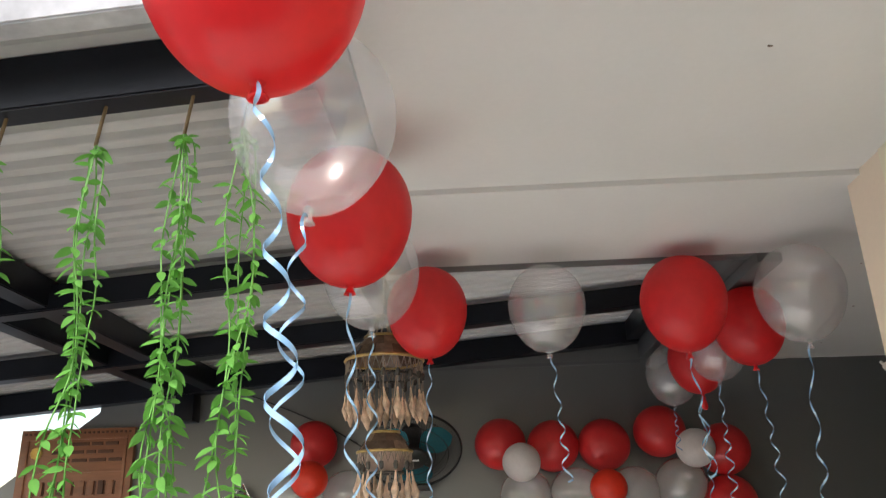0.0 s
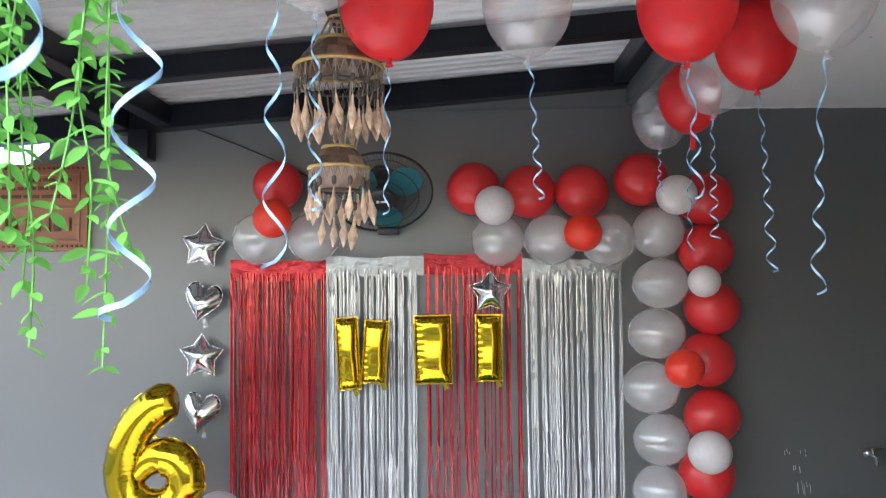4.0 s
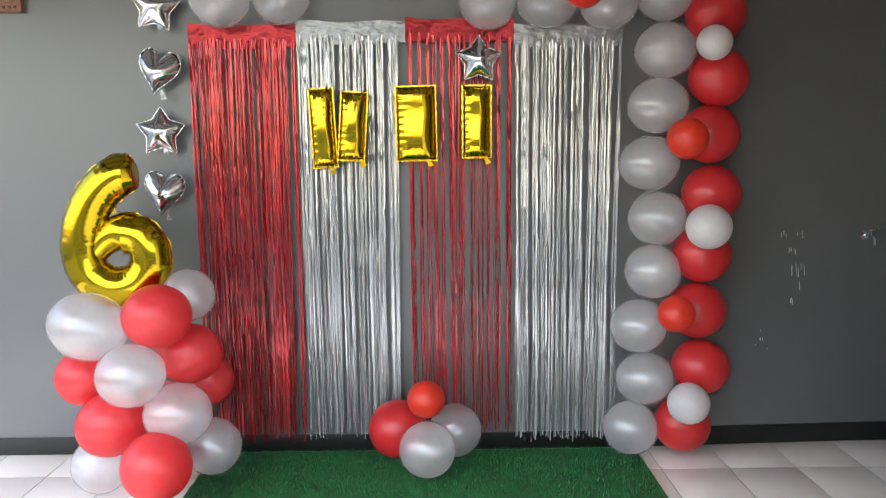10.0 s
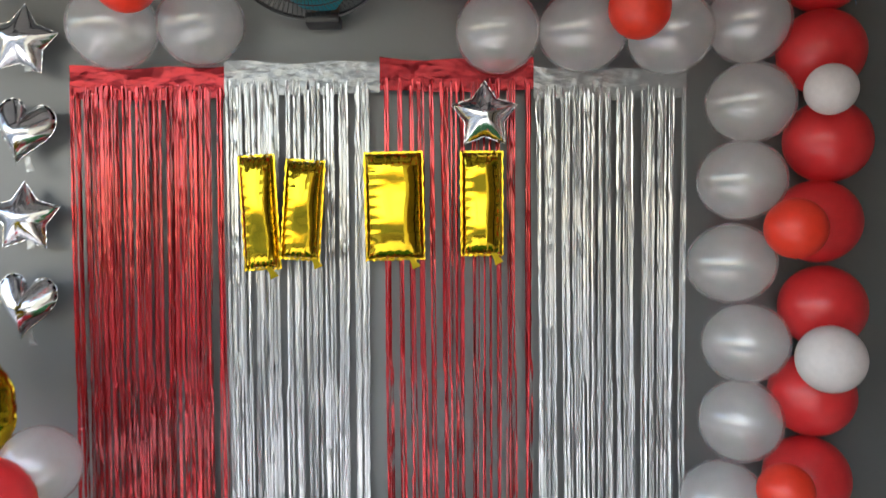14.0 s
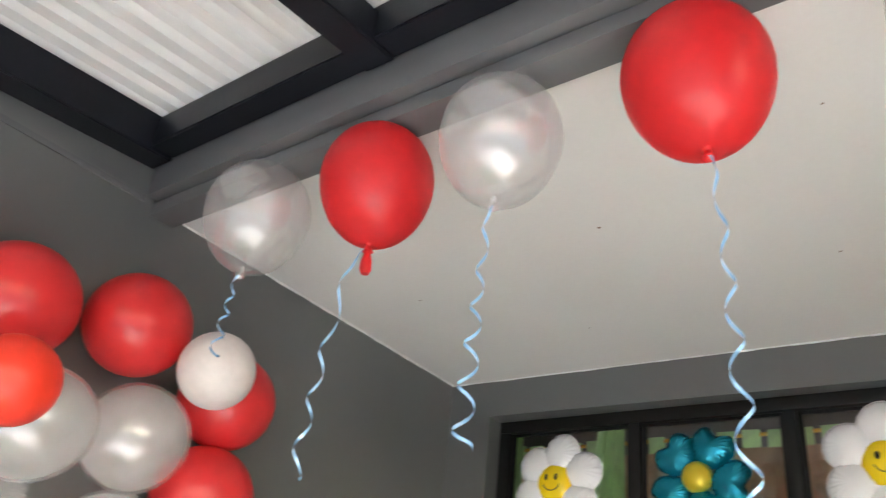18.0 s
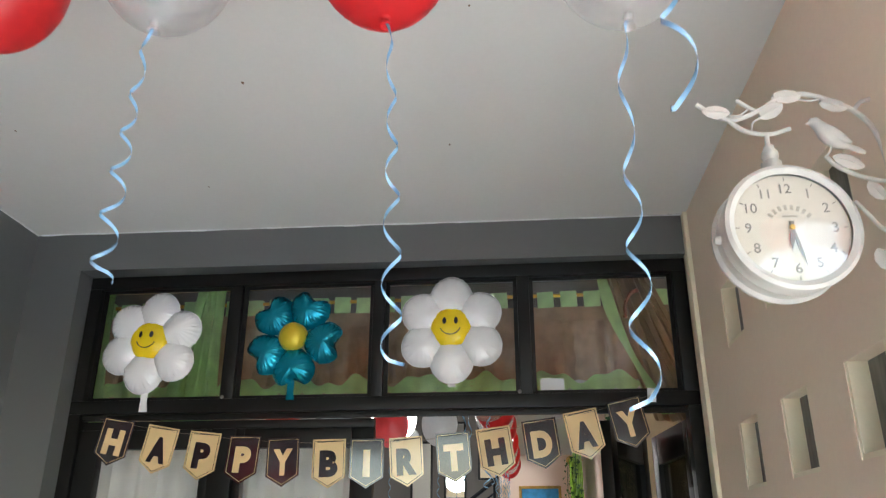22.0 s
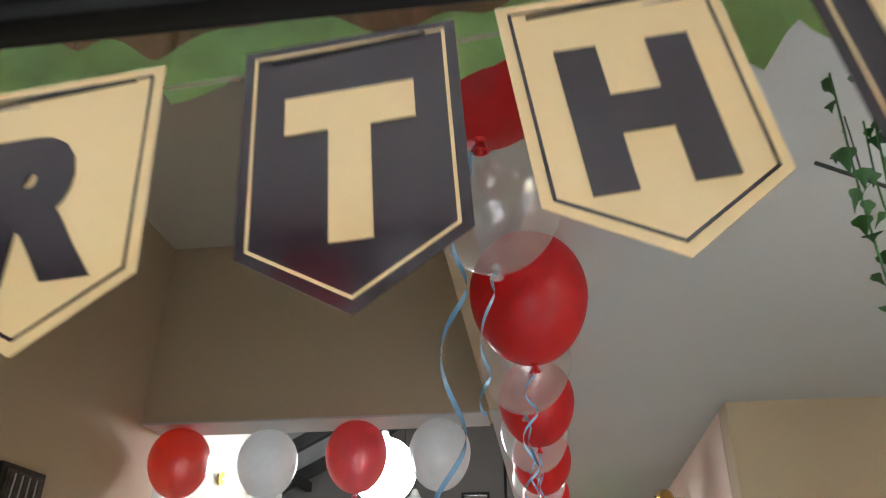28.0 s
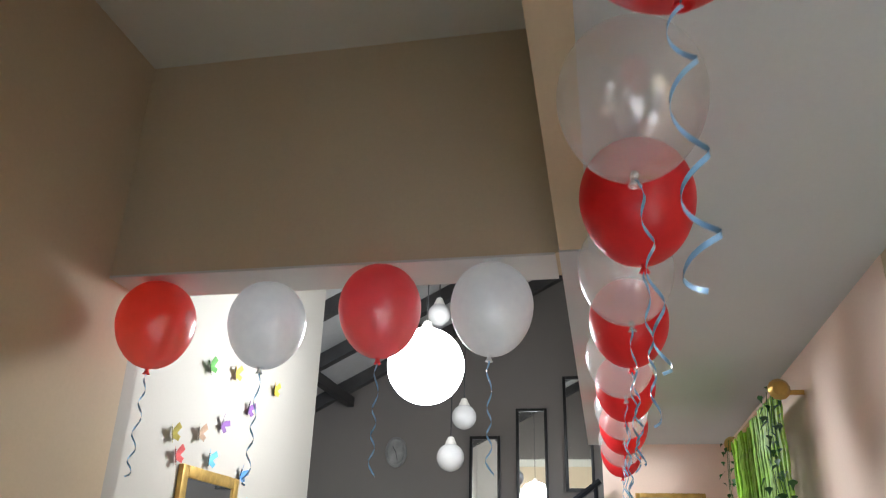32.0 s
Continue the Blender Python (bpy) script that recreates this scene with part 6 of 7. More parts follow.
for name, ang, L, w in (("hour_hand", 188, 0.045, 0.003), ("minute_hand", 168, 0.075, 0.0022)):
    bm = plate(bmesh.new(), [(-w, -0.012), (w, -0.012), (w * 1.4, L * 0.55), (0, L), (-w * 1.4, L * 0.55)], 0.0012, Matrix.Rotation(-math.radians(ang), 4, 'Z') @ Matrix.Translation((0, 0, 0.0345)))
    kpart(name, bm, M_NUM, dial)
kpart("hand_cap", lathe(bmesh.new(), [(0, 0.038), (0.005, 0.037), (0.005, 0.033), (0, 0.033)], 12), M_RING)
kpart("side_knob", lathe(bmesh.new(), [(0, 0.012), (0.006, 0.010), (0.009, 0), (0, 0)], 10, Matrix.Translation((-0.117, -0.01, 0)) @ pose(0, 0, 0, 0, -90)), M_CLOCK)
kpart("finial", lathe(bmesh.new(), [(0.016, 0.095), (0.016, 0.117), (0.011, 0.121), (0.0135, 0.128), (0.013, 0.136), (0.0085, 0.142), (0.0085, 0.147), (0.004, 0.149), (0.004, 0.172), (0, 0.173)], 16, pose(0, 0, 0, -90)), M_CLOCK)
def scroll(name, pts, r=0.005):
    bm = tube(bmesh.new(), spline([(x, y, 0) for x, y in pts], 6), r, 8)
    return kpart(name, bm, M_CLOCK)
scroll("arm", [(-0.106, 0.228), (-0.086, 0.212), (-0.058, 0.198), (-0.030, 0.203), (0.000, 0.218), (0.030, 0.237), (0.066, 0.245), (0.095, 0.239), (0.126, 0.225), (0.152, 0.208), (0.172, 0.180), (0.181, 0.140), (0.181, 0.09), (0.170, 0.04), (0.172, -0.02), (0.185, -0.06)], 0.0042)
scroll("hook_arm", [(-0.058, 0.197), (-0.033, 0.177), (0.004, 0.170), (0.040, 0.180)], 0.0038)
scroll("twig", [(-0.040, 0.235), (-0.011, 0.213)], 0.0034)
scroll("tendril", [(-0.055, 0.205), (-0.038, 0.206), (-0.023, 0.217)], 0.0016)
scroll("tendril", [(-0.022, 0.178), (-0.018, 0.192), (-0.004, 0.202)], 0.0016)
scroll("tendril", [(0.060, 0.236), (0.080, 0.232), (0.096, 0.236)], 0.0018)
scroll("branch", [(0.088, 0.129), (0.100, 0.113), (0.123, 0.098), (0.150, 0.088), (0.180, 0.082)], 0.0034)
scroll("lower_branch", [(0.119, 0.049), (0.134, 0.028), (0.150, 0.005), (0.172, -0.012)], 0.003)
scroll("upper_stay", [(0.148, 0.212), (0.162, 0.228), (0.186, 0.236)], 0.0036)
kpart("wall_plate", boxes(((0.186, -0.085, -0.010), (0.190, 0.275, 0.010)), bevel=0.002), M_CLOCK)
def metal_leaf(x, y, ang, L=0.046, W=0.0125):
    """A thin pressed leaf with two pointed ends and a raised rib."""
    out = []
    for i in range(28):
        a = 2 * math.pi * i / 28
        out.append((L / 2 * math.cos(a), W * math.sin(a) * abs(math.sin(a)) ** 0.35))
    m = Matrix.Translation((x, y, 0.003)) @ pose(0, 0, 0, 0, 0, ang)
    kpart("leaf", pillow(bmesh.new(), out, 0.0022, 4, 0.0, 0, m, 0.8, 1.01), M_CLOCK)
    kpart("leaf_rib", tube(bmesh.new(), [m @ Vector((L * u, 0, 0.0026 - 0.008 * u * u)) for u in (-0.46, -0.2, 0.1, 0.46)], 0.0008, 5), M_CLOCK)
for x, y, a, L in ((-0.076, 0.211, -4, 0.045), (0.042, 0.239, 4, 0.050), (0.013, 0.212, 32, 0.050), (0.115, 0.221, -14, 0.046), (0.121, 0.117, -22, 0.050), (0.154, 0.066, -60, 0.036), (0.141, -0.049, -75, 0.036), (0.176, -0.03, -70, 0.040)):
    metal_leaf(x, y, a, L)
bird = [(0.065, 0.1885), (0.071, 0.189), (0.0745, 0.190), (0.080, 0.1905), (0.087, 0.184), (0.095, 0.172), (0.103, 0.163), (0.112, 0.155), (0.121, 0.149), (0.130, 0.145), (0.142, 0.139), (0.152, 0.134)]
girth = [0.0004, 0.0022, 0.0075, 0.0102, 0.0105, 0.0150, 0.0160, 0.0140, 0.0088, 0.0048, 0.0050, 0.0034]
bm = tube(bmesh.new(), [(x, y, 0.0) for x, y in bird], girth, 12)
bm.transform(Matrix.Diagonal((1, 1, 0.75, 1)))
body = kpart("bird_ornament", bm, M_CLOCK, clock, "white metal bird ornament")
wing = [(0.026 * math.cos(2 * math.pi * i / 24), 0.0085 * math.sin(2 * math.pi * i / 24) * (1 - 0.45 * math.cos(2 * math.pi * i / 24))) for i in range(24)]
kpart("wing", pillow(bmesh.new(), wing, 0.003, 4, 0.0, 0, Matrix.Translation((0.109, 0.163, 0.0095)) @ pose(0, 0, 0, 0, 0, -38), 0.7, 1.0), M_CLOCK, body)
scroll("bird_leg", [(0.100, 0.148), (0.097, 0.138), (0.090, 0.129)], 0.0018)


# ---- curtains behind the transom and the doors ----
def wavy(y0, y1, z0, z1, x, amp, wave, seed, nz=10):
    """A hanging cloth in folds across y, with a thickness."""
    rng = random.Random(seed)
    n = int((y1 - y0) / 0.012)
    p1, p2 = rng.random() * 6.28, rng.random() * 6.28
    bm = bmesh.new()
    rows = []
    for j in range(nz + 1):
        s = j / nz
        row = []
        for i in range(n + 1):
            y = y0 + (y1 - y0) * i / n
            f = math.sin(2 * math.pi * y / wave + p1) + 0.5 * math.sin(2 * math.pi * y / (wave * 0.61) + p2) + 0.35 * math.sin(2 * math.pi * y / (wave * 2.3) + p2 * 2)
            row.append(bm.verts.new((x + amp * f * (0.35 + 0.65 * s), y + 0.004 * math.sin(17 * s + y * 31), z1 + (z0 - z1) * s)))
        rows.append(row)
    for a, b in zip(rows, rows[1:]):
        for i in range(n):
            bm.faces.new((a[i], a[i + 1], b[i + 1], b[i]))
    bmesh.ops.solidify(bm, geom=bm.faces[:], thickness=0.0015)
    return bm


ROD_X = 2.745
val = thing("curtain_valance", (ROD_X, 2.9, 2.45), "brown satin valance with mint green tabs and hem", "valance")
part("rod", tube(bmesh.new(), [(ROD_X, 1.86, 2.463), (ROD_X, 4.2, 2.463)], 0.007, 10), M_BRASS_ROD, val, "yellow brass curtain rod")
part("cloth", wavy(1.80, 4.2, 2.14, 2.372, ROD_X + 0.012, 0.017, 0.098, 3), M_BROWN_CLOTH, val)
part("upper_band", wavy(1.80, 4.2, 2.363, 2.418, ROD_X, 0.003, 0.16, 3), M_BROWN_CLOTH, val)


def hem_strip(y0, y1, x, period):
    """A band cut in points below and wavy above, folded with the cloth."""
    bm = bmesh.new()
    n = int((y1 - y0) / period * 8)
    rows = [[], [], []]
    for i in range(n + 1):
        y = y0 + (y1 - y0) * i / n
        u = (y - y0) / period
        k = abs((u % 1.0) - 0.5) * 2
        fold = 0.010 * math.sin(2 * math.pi * y / 0.085) + 0.006 * math.sin(2 * math.pi * y / 0.21)
        top = 2.150 + 0.018 * math.sin(2 * math.pi * y / 0.23 + 1) + 0.010 * math.sin(2 * math.pi * y / 0.097)
        low = 2.052 + 0.058 * (1 - k) ** 0.8 + 0.003 * math.sin(u * 5.1)
        for r, f in zip(rows, (0.0, 0.5, 1.0)):
            r.append(bm.verts.new((x + fold * (0.6 + 0.6 * f), y, top + (low - top) * f)))
    for a, b in zip(rows, rows[1:]):
        for i in range(n):
            bm.faces.new((a[i], a[i + 1], b[i + 1], b[i]))
    bmesh.ops.solidify(bm, geom=bm.faces[:], thickness=0.0015)
    return bm


part("hem", hem_strip(1.80, 4.2, ROD_X - 0.027, 0.0815), M_GREEN_CLOTH, val, "mint green hem cut in points")
tab = finish(boxes(((-0.009, -0.0305, -0.040), (-0.007, 0.0305, 0.022)), ((0.007, -0.0305, -0.040), (0.009, 0.0305, 0.022)), ((-0.009, -0.0305, 0.020), (0.009, 0.0305, 0.0225)), bevel=0.001), "tab", M_GREEN_CLOTH, False)
rng = random.Random(21)
for k in range(27):
    place("tab", tab, val, Matrix.Translation((0, 1.885 + k * 0.0865 - 2.9, 0.005 + rng.uniform(-0.003, 0.003))) @ pose(0, 0, 0, rng.uniform(-2, 2), 0, rng.uniform(-4, 4)))
# Added dark board; stands in for reflections and the dark wall above the rod.
structure("wall_pelmet", boxes(((2.80, 1.80, 2.39), (2.825, 4.29, 2.539))), M_ADDED_BAND, "added grey brown board for the dark band behind the rod", "wall")
track = thing("curtain_track", (2.70, 2.9, 2.525), "white curtain track with small hooks behind the transom", "curtain track")
part("rail", boxes(((2.695, 1.86, 2.528), (2.705, 4.2, 2.539)), bevel=0.001), M_PAPER, track)
glider = finish(boxes(((-0.003, -0.006, -0.016), (0.003, -0.003, 0.004)), ((-0.003, 0.003, -0.016), (0.003, 0.006, 0.004)), ((-0.003, -0.006, -0.016), (0.003, 0.006, -0.012))), "hook", M_PAPER, False)
for y in (2.125, 2.105, 2.088, 2.070, 2.040, 2.015, 2.000, 1.965, 2.50, 3.02, 3.13, 3.30, 3.62, 3.66, 3.80):
    place("hook", glider, track, Matrix.Translation((-0.004, y - 2.9, 0.0)))


def drape(name, label, top, foot, width0, width1, mat, folds, seed):
    """A gathered drape that runs from one top line to a foot, in upright folds."""
    rng = random.Random(seed)
    d = thing(name, top, label, "curtain")
    bm = bmesh.new()
    rows = []
    nz, n = 22, folds * 7
    for j in range(nz + 1):
        s = j / nz
        c = Vector(top).lerp(Vector(foot), s)
        w = width0 + (width1 - width0) * math.sin(s * math.pi / 2)
        row = []
        for i in range(n + 1):
            u = i / n - 0.5
            row.append(bm.verts.new((c.x + (0.016 + 0.006 * math.sin(9 * u + seed)) * math.sin(2 * math.pi * folds * (u + 0.5) + 1.3 * math.sin(3 * s + 4 * u) + 0.8 * math.sin(11 * u)) + 0.008 * math.sin(13 * u + 5 * s), c.y + u * w + 0.05 * math.sin(math.pi * s) * (0.5 - u) * 0.3, c.z)))
        rows.append(row)
    for a, b in zip(rows, rows[1:]):
        for i in range(n):
            bm.faces.new((a[i], a[i + 1], b[i + 1], b[i]))
    bmesh.ops.solidify(bm, geom=bm.faces[:], thickness=0.0015)
    part("cloth", bm, mat, d)
    return d


d = drape("drape", "brown satin drape gathered beside the door", (2.678, 2.025, 2.525), (2.678, 1.843, 1.98), 0.15, 0.25, M_BROWN_CLOTH, 7, 1)
bm = bmesh.new()
edge = spline([(2.652, 2.113, 2.495), (2.649, 2.085, 2.36), (2.648, 2.035, 2.22), (2.649, 1.975, 2.10), (2.651, 1.925, 2.00)], 6)
rows = [[bm.verts.new((p.x + 0.006 * math.sin(a * 1.6), p.y + (a - 0.5) * (0.034 + 0.012 * math.sin(i * 0.35)), p.z)) for a in (0, 0.33, 0.66, 1)] for i, p in enumerate(edge)]
for a, b in zip(rows, rows[1:]):
    for i in range(3):
        bm.faces.new((a[i], a[i + 1], b[i + 1], b[i]))
bmesh.ops.solidify(bm, geom=bm.faces[:], thickness=0.002)
part("lining", bm, M_GREEN_CLOTH, d, "mint green edge of the drape")
beads = bmesh.new()
for k, p in enumerate(spline([(2.640, 1.995, 2.440), (2.637, 2.015, 2.430), (2.637, 2.038, 2.39), (2.642, 2.042, 2.345)], 5)):
    bmesh.ops.create_icosphere(beads, subdivisions=1, radius=0.0075 if k % 3 else 0.009, matrix=Matrix.Translation(p))
part("bead_tieback", beads, M_RED_BEAD, d, "reddish bead string")
drape("drape", "mint green satin drape behind the transom", (2.69, 3.60, 2.52), (2.69, 3.64, 1.95), 0.11, 0.20, M_GREEN_CLOTH, 4, 2)
drape("drape", "mint green satin drape in the glass corner", (2.69, 4.03, 2.52), (2.69, 4.03, 1.95), 0.06, 0.12, M_GREEN_CLOTH, 2, 3)
for y0, y1 in ((2.97, 3.41), (3.45, 3.95)):
    s = thing("sheer_curtain", (2.62, (y0 + y1) / 2, 1.94), "white sheer curtain behind the glass door", "curtain", "sheer curtains")
    part("cloth", wavy(y0, y1, 0.0, 1.925, 2.63, 0.008, 0.055, int(y0 * 10), 8), M_SHEER, s)
    part("rod", tube(bmesh.new(), [(2.63, y0 - 0.02, 1.928), (2.63, y1 + 0.02, 1.928)], 0.004, 6), M_PAPER, s)

# ---- hanging ivy and small things inside ----
IVY = [leaf_mesh(M_LEAF_DARK, 0.038, 0.017, "leaf", True), leaf_mesh(M_LEAF_DARK, 0.030, 0.014, "leaf", True)]
def ivy(x, y, z0, z1, n, seed, spread=0.02, label="dark green artificial ivy strand hung inside the doorway"):
    rng = random.Random(seed)
    v = thing("ivy_strand", (x, y, z0), label, "ivy", "ivy strands")
    pts = spline([(x, y, z0), (x + rng.uniform(-0.02, 0.02), y + 0.015, z0 + (z1 - z0) * 0.35), (x, y - 0.015, z0 + (z1 - z0) * 0.7), (x + 0.01, y, z1)], 10)
    part("stem", tube(bmesh.new(), pts, 0.002, 4), M_LEAF_DARK, v)
    for i in range(n):
        p = pts[min(len(pts) - 1, int((i + 0.5) / n * len(pts)))] + Vector((rng.uniform(-spread, spread), rng.uniform(-spread, spread), rng.uniform(-0.01, 0.01)))
        m = Matrix.Translation(p - Vector((x, y, z0))) @ Matrix.Rotation(rng.random() * 6.28, 4, 'Z') @ Matrix.Rotation(rng.uniform(-1.4, -0.5), 4, 'X') @ Matrix.Scale(rng.uniform(0.8, 1.3), 4)
        place("leaf", rng.choice(IVY), v, m)
for x, y, z0, z1, n, s in ((3.33, 2.035, 2.54, 1.5, 30, 1), (3.36, 1.965, 2.54, 1.5, 30, 2), (3.48, 1.93, 2.54, 2.0, 14, 3)):
    ivy(x, y, z0, z1, n, s)
hook = thing("hanging_hoop", (3.45, 1.97, 2.40), "dark twig hoop hung among ivy leaves", "hoop")
part("twig", tube(bmesh.new(), [(3.42, 2.06, 2.415), (3.46, 1.97, 2.40), (3.50, 1.90, 2.395)], 0.004, 5), M_BEAM_DARK, hook)
part("wire", tube(bmesh.new(), [(3.46, 1.97, 2.40), (3.46, 1.97, 2.54)], 0.0015, 4), M_WIRE, hook)

# round ceiling lamp in the raised ceiling
cl = thing("ceiling_lamp", (3.97, 3.51, 3.385), "round white ceiling lamp, switched off", "lamp")
part("ring", lathe(bmesh.new(), [(0.0, 3.383), (0.165, 3.383), (0.165, 3.365), (0.150, 3.358), (0.0, 3.358)], 40, Matrix.Translation((3.97, 3.51, 0))), M_LAMP_OFF, cl)
part("diffuser", lathe(bmesh.new(), [(0.148, 3.357), (0.13, 3.340), (0.07, 3.328), (0, 3.325)], 40, Matrix.Translation((3.97, 3.51, 0))), M_LAMP_OFF, cl)

# framed woven picture on the left wall
wp = thing("wall_picture", (4.60, 4.285, 2.0), "dark woven picture on the tan wall", "picture")
part("frame", boxes(((4.47, 4.275, 1.92), (4.70, 4.294, 2.19)), bevel=0.004), M_BEAM_DARK, wp)
part("weave", boxes(((4.49, 4.268, 1.94), (4.68, 4.276, 2.17))), M_WOVEN, wp)
for k in range(9):
    part("stick", tube(bmesh.new(), [(4.495 + 0.021 * k, 4.266, 1.95 + 0.01 * (k % 3)), (4.50 + 0.019 * k + 0.01 * (k % 2), 4.264, 2.16)], 0.003, 5), M_PALE_PRINT if k % 2 else M_BEAD, wp)

# globe lamps of the stair hall
def globe(x, y, z, r, mat, label, cat="lamp"):
    g = thing("globe_lamp", (x, y, z), label, cat, "globe lamps")
    part("globe", lathe(bmesh.new(), [(0, -r)] + [(r * math.sin(math.pi * k / 20), -r * math.cos(math.pi * k / 20)) for k in range(1, 20)] + [(0, r)], 36, Matrix.Translation((x, y, z))), mat, g)
    part("cap", lathe(bmesh.new(), [(0.0, r + 0.05), (0.02, r + 0.045), (0.04, r + 0.0), (0.045, r - 0.02), (0, r - 0.02)], 16, Matrix.Translation((x, y, z))), M_CLOCK, g)
    top = hall_z(y) - 0.01
    part("cord", tube(bmesh.new(), [(x, y, z + r + 0.04), (x, y, top)], 0.004, 5), M_BLACK_PLASTIC, g)
globe(7.24, 3.638, 2.722, 0.215, M_GLOBE_ON, "large lit white globe pendant lamp")
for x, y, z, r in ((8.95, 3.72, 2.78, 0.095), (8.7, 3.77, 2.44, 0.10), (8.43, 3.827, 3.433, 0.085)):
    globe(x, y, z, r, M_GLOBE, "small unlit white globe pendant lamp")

# mirrors and clock on the hall wall
for y0, y1, z0, z1 in ((3.21, 3.517, 2.05, 3.215), (3.67, 3.975, 1.84, 2.95), (2.775, 3.05, 2.43, 3.53)):
    mr = thing("wall_mirror", (10.74, (y0 + y1) / 2, z0), "tall narrow mirror in a black frame", "mirror", "hall mirrors")
    part("glass", boxes(((10.735, y0 + 0.03, z0 + 0.03), (10.741, y1 - 0.03, z1 - 0.03))), M_MIRROR, mr)
    for lo, hi in (((10.72, y0, z0), (10.749, y0 + 0.03, z1)), ((10.72, y1 - 0.03, z0), (10.749, y1, z1)), ((10.72, y0 + 0.03, z0), (10.749, y1 - 0.03, z0 + 0.03)), ((10.72, y0 + 0.03, z1 - 0.03), (10.749, y1 - 0.03, z1))):
        part("frame_bar", boxes((lo, hi), bevel=0.003), M_BLACK_WOOD, mr)
hc = thing("wall_clock", (10.74, 4.74, 2.80), "oval grey wall clock in the hall", "clock")
HM = Matrix.Translation((10.735, 4.72, 2.80)) @ FACE_X @ Matrix.Diagonal((0.8, 1.1, 1, 1))
part("case", lathe(bmesh.new(), [(0, 0.02), (0.10, 0.02), (0.115, 0.03), (0.135, 0.02), (0.135, -0.012), (0, -0.012)], 30, HM), M_CONCRETE, hc)
part("dial", lathe(bmesh.new(), [(0, 0.024), (0.095, 0.024), (0.095, 0.021), (0, 0.021)], 30, HM), M_CONCRETE, hc)
for a, L in ((40, 0.06), (200, 0.08)):
    part("hand", plate(bmesh.new(), [(-0.004, 0), (0.004, 0), (0.003, L), (-0.003, L)], 0.002, HM @ Matrix.Translation((0, 0, 0.027)) @ Matrix.Rotation(math.radians(a), 4, 'Z')), M_INK, hc)

# paper butterflies and gilt mirror on the white wall
def butterfly(x, z, mat, ang, label, size=0.052):
    b = thing("paper_butterfly", (x, 4.716, z), label, "butterfly", "paper butterflies")
    for s in (-1, 1):
        bm = bmesh.new()
        pts = [(0, -0.35), (0.55, -0.75), (0.8, -0.35), (0.45, 0.0), (1.0, 0.45), (0.75, 1.0), (0.2, 0.55), (0, 0.15)]
        plate(bm, [(px * size * s, py * size) for px, py in (pts if s > 0 else pts[::-1])], 0.0012, Matrix.Translation((x, 4.714, z)) @ FACE_Y @ pose(0, 0, 0, 0, 0, ang) @ pose(0, 0, 0.006, 0, -s * 30))
        part("wing", bm, mat, b)
    bm = tube(bmesh.new(), [(0, -0.03, 0.006), (0, 0.035, 0.006)], 0.003, 5)
    bm.transform(Matrix.Translation((x, 4.714, z)) @ FACE_Y @ pose(0, 0, 0, 0, 0, ang))
    part("trunk", bm, M_INK, b)
BF = {"green": (0.10, 0.36, 0.06), "yellow": (0.80, 0.52, 0.03), "purple": (0.16, 0.05, 0.26), "olive": (0.42, 0.36, 0.06), "brown": (0.45, 0.30, 0.20), "red": (0.70, 0.12, 0.12), "blue": (0.05, 0.20, 0.50), "sky blue": (0.15, 0.50, 0.75)}
for k, (x, z, c, a) in enumerate(((6.80, 2.625, "green", 30), (7.097, 2.662, "yellow", 15), (7.642, 2.695, "yellow", 10), (7.311, 2.508, "purple", -10), (7.014, 2.363, "purple", -25), (6.788, 2.274, "brown", 10), (6.538, 2.229, "olive", 20), (6.60, 2.135, "red", 20), (6.93, 2.165, "sky blue", 0), (7.316, 2.141, "blue", -25), (7.37, 1.97, "sky blue", 10))):
    butterfly(x, z, surf("butterfly_paper_" + c.replace(" ", "_"), BF[c], 0.6, var=0.3, scale=25, fine=90, bump=0.0), a, f"{c} paper butterfly on the white wall")
gm = thing("gilt_mirror", (6.98, 4.70, 1.5), "gilt framed mirror on the white wall", "mirror")
part("glass", boxes(((6.72, 4.700, 1.55), (7.22, 4.706, 2.05))), M_MIRROR, gm)
for lo, hi in (((6.66, 4.69, 1.49), (6.72, 4.721, 2.11)), ((7.22, 4.69, 1.49), (7.28, 4.721, 2.11)), ((6.72, 4.69, 2.05), (7.22, 4.721, 2.11)), ((6.72, 4.69, 1.49), (7.22, 4.721, 1.55))):
    part("frame_bar", boxes((lo, hi), bevel=0.008), M_GOLD_FRAME, gm)

# picture on the end wall
pc = thing("framed_picture", (8.78, 2.27, 1.6), "gilt framed picture of a blue sky and clouds", "picture")
part("print", boxes(((8.772, 2.06, 1.59), (8.779, 2.46, 2.18))), M_SKYBLUE, pc)
rng = random.Random(5)
for k in range(9):
    o = [(0.05 * math.cos(a * 0.7) * rng.uniform(0.7, 1.5), 0.02 * math.sin(a * 0.7) * rng.uniform(0.7, 1.5)) for a in range(9)]
    part("cloud", plate(bmesh.new(), o, 0.002, Matrix.Translation((8.770, rng.uniform(2.12, 2.40), rng.uniform(1.78, 2.05))) @ FACE_X), M_CLOUD, pc)
part("dark_cube", boxes(((8.768, 2.14, 1.66), (8.7725, 2.34, 1.80))), M_INK, pc)
part("gold_band", boxes(((8.766, 2.14, 1.765), (8.7685, 2.34, 1.775))), M_RING, pc)
for k in range(2):
    part("script_bar", boxes(((8.768, 2.22 - 0.03 * k, 2.06 - 0.05 * k), (8.7725, 2.38 - 0.02 * k, 2.075 - 0.05 * k))), M_RING, pc)
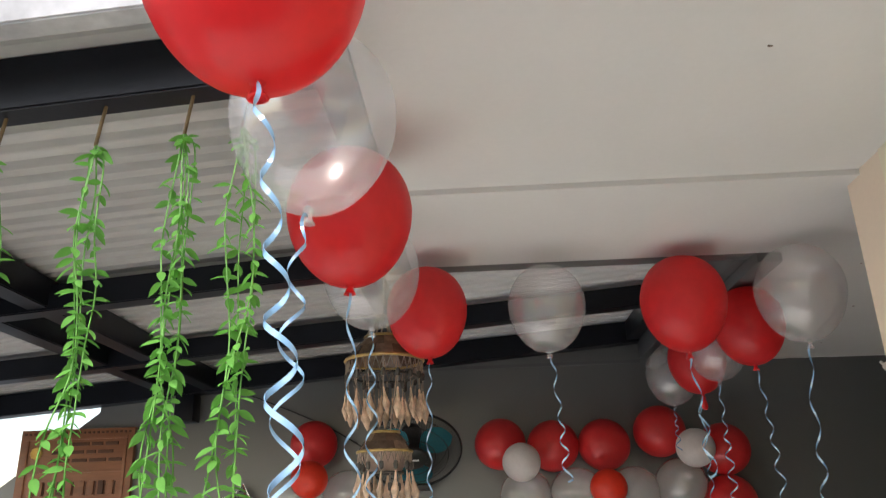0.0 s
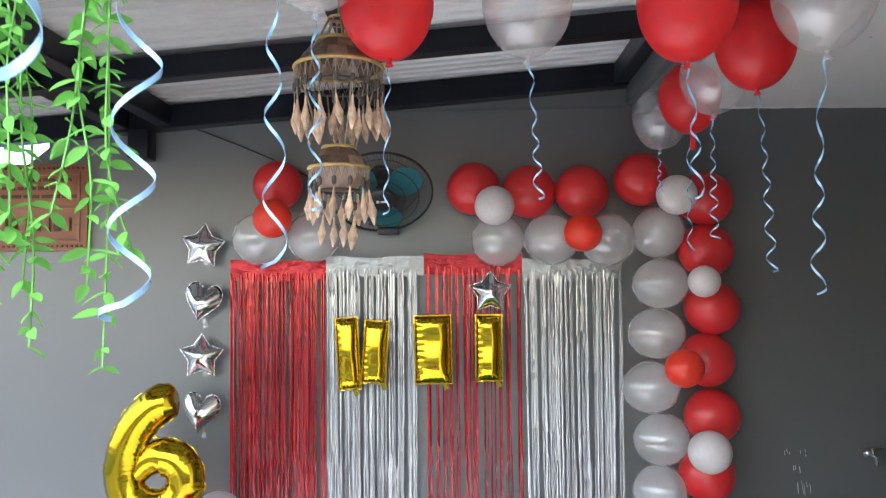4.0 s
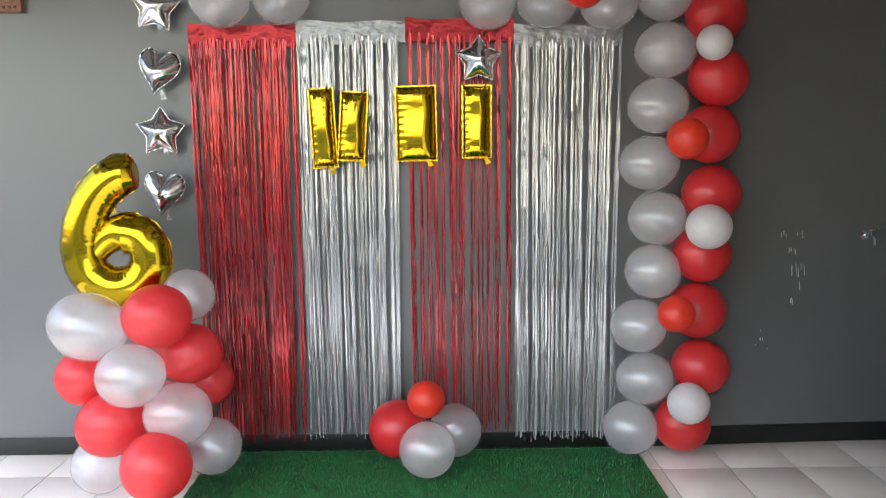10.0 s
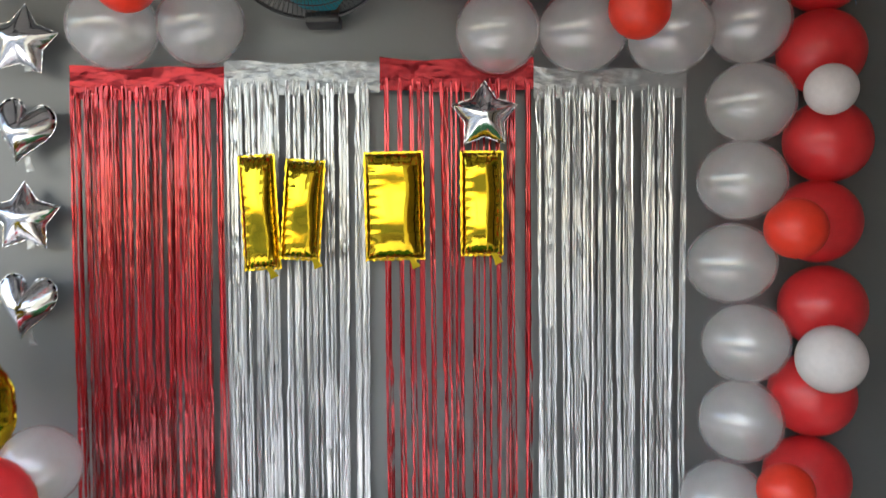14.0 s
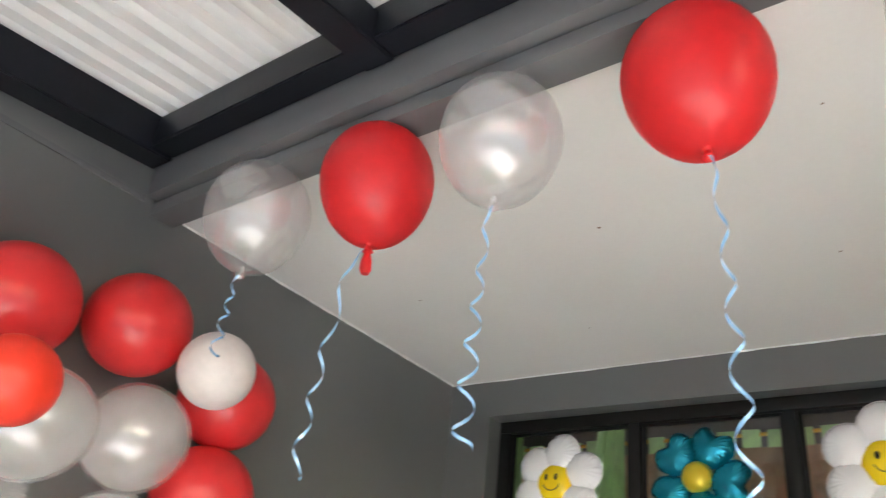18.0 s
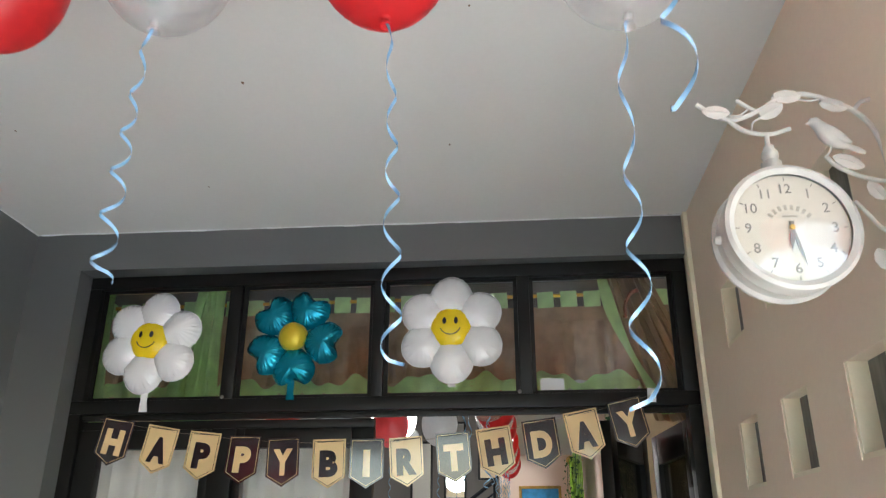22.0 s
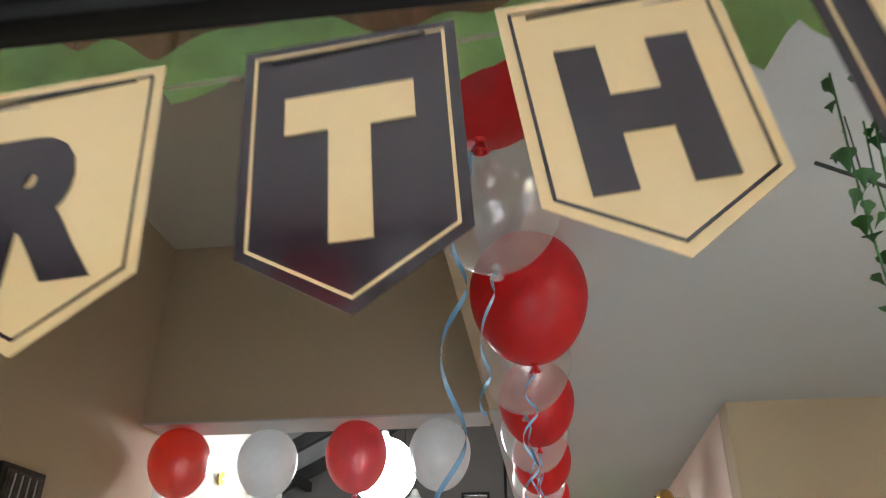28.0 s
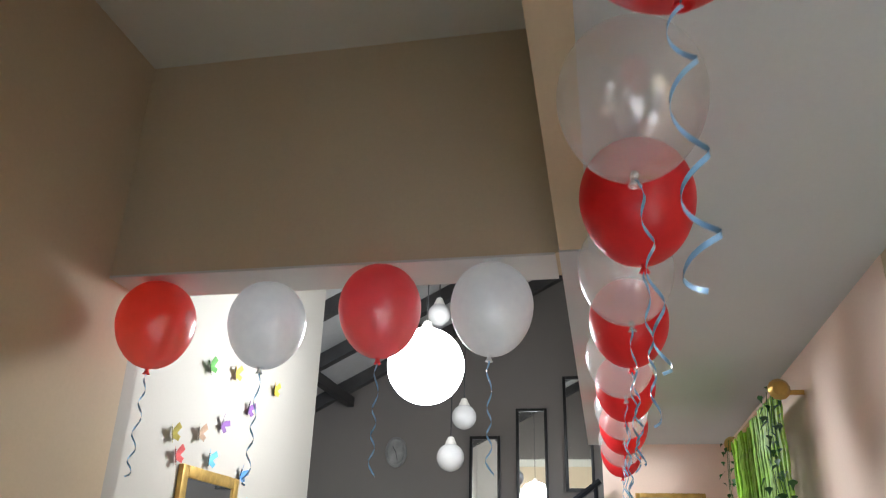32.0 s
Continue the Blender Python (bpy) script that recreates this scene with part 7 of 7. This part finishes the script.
for lo, hi in (((8.76, 2.03, 1.56), (8.789, 2.06, 2.21)), ((8.76, 2.46, 1.56), (8.789, 2.49, 2.21)), ((8.76, 2.06, 2.18), (8.789, 2.46, 2.21)), ((8.76, 2.06, 1.56), (8.789, 2.46, 1.59))):
    part("frame_bar", boxes((lo, hi), bevel=0.005), M_GOLD_FRAME, pc)

# green strand curtain on a gold rod, with ivy
sc = thing("strand_curtain", (7.15, 1.96, 2.37), "lime green strand curtain on a gold rod", "curtain")
part("rod", tube(bmesh.new(), [(6.50, 1.965, 2.38), (7.83, 1.965, 2.38)], 0.012, 8), M_RING, sc)
for x in (6.49, 7.84):
    part("finial", lathe(bmesh.new(), [(0, -0.03), (0.03, -0.025), (0.045, 0.0), (0.03, 0.02), (0, 0.025)], 14, Matrix.Translation((x, 1.965, 2.38)) @ pose(0, 0, 0, 0, 90)), M_RING, sc, "gold rod end")
    part("rod_bracket", boxes(((x + (0.06 if x < 7 else -0.07), 1.854, 2.37), (x + (0.07 if x < 7 else -0.06), 1.97, 2.39))), M_RING, sc)
rng = random.Random(9)
strand_me = [finish(tube(bmesh.new(), [(0.003 * math.sin(k * 1.3 + s), 0.003 * math.cos(k * 1.7 + s), -0.055 * k) for k in range(26)], [0.006 + 0.002 * (k % 2) for k in range(26)], 5), "strand", M_BEADS_GREEN) for s in range(4)]
for k in range(90):
    place("strand", rng.choice(strand_me), sc, Matrix.Translation(Vector((6.56 + k * 0.0137, 1.965 + rng.uniform(-0.018, 0.018), 2.375)) - Vector((7.15, 1.96, 2.37))))
for x, n, s in ((6.50, 34, 21), (6.53, 30, 22), (6.62, 26, 23), (7.80, 26, 24), (7.86, 26, 25)):
    ivy(x, 1.99, 2.40, 1.55, n, s, 0.035, "dark green artificial ivy strand beside the strand curtain")

# stair rail of the hall
st = thing("stair_rail", (8.6, 3.1, 1.8), "dark sloped stair railing with thin bars", "railing")
for k, dz in enumerate((0, -0.12, -0.22, -0.32, -0.42)):
    part("rail", tube(bmesh.new(), [(8.62, 3.55, 1.67 + dz), (8.62, 2.72, 2.27 + dz)], 0.022 if k == 0 else 0.012, 6), M_BLACK_STEEL, st)
for y in (2.75, 3.15, 3.52):
    part("post", tube(bmesh.new(), [(8.62, y, -0.02), (8.62, y, 2.27 - (y - 2.72) * 0.723)], 0.016, 6), M_BLACK_STEEL, st)

# ---- green turf mat ----
TURF = (-1.085, 0.922, 2.55, 4.09)
turf = thing("turf_mat", (-0.1, 3.3, FLOOR), "green artificial turf mat on the tiled floor", "mat")
part("backing", boxes(((TURF[0], TURF[2], FLOOR), (TURF[1], TURF[3], FLOOR + 0.008)), bevel=0.002), M_TURF, turf)
rng = np.random.default_rng(5)
N = 34000
bx, by = rng.uniform(TURF[0], TURF[1], N), TURF[3] - (TURF[3] - TURF[2]) * rng.uniform(0, 1, N) ** 1.25
ba, bl, bh = rng.uniform(0, 6.283, N), rng.uniform(0.002, 0.009, N), rng.uniform(0.009, 0.018, N)
V = np.zeros((N, 3, 3))
V[:, 0] = np.stack([bx - 0.0016 * np.cos(ba), by - 0.0016 * np.sin(ba), np.full(N, FLOOR + 0.007)], 1)
V[:, 1] = np.stack([bx + 0.0016 * np.cos(ba), by + 0.0016 * np.sin(ba), np.full(N, FLOOR + 0.007)], 1)
V[:, 2] = np.stack([bx - bl * np.sin(ba), by + bl * np.cos(ba), FLOOR + 0.007 + bh], 1)
me = bpy.data.meshes.new("turf_nap")
me.from_pydata((V - np.array([-0.1, 3.3, FLOOR])).reshape(-1, 3).tolist(), [], np.arange(3 * N).reshape(-1, 3).tolist())
me.materials.append(M_BLADE)
tagged(place("turf_nap", me, turf), kind="stuff")

# ---- floor tiles ----
P, Q = 0.306, 0.306
tile_me = finish(boxes(((-P / 2 + 0.0024, -Q / 2 + 0.0024, -0.006), (P / 2 - 0.0024, Q / 2 - 0.0024, 0.0)), bevel=0.0012), "tile", M_TILE)
for i in range(-13, 5):
    for j in range(-12, 1):
        cx, cy = 0.983 + (i + 0.5) * P, 3.86 + (j - 0.5) * Q
        if cx - P / 2 > -3.2 and cx + P / 2 < 2.5:
            place("tile", tile_me, floor, Matrix.Translation((cx, cy, FLOOR)))
cut_me = finish(boxes(((-P / 2 + 0.0024, -0.150, -0.006), (P / 2 - 0.0024, 0.150, 0.0)), bevel=0.0012), "tile", M_TILE)
for i in range(-13, 5):
    cx = 0.983 + (i + 0.5) * P
    if cx - P / 2 > -3.2 and cx + P / 2 < 2.5:
        place("tile", cut_me, floor, Matrix.Translation((cx, 3.862 + 0.150, FLOOR)))
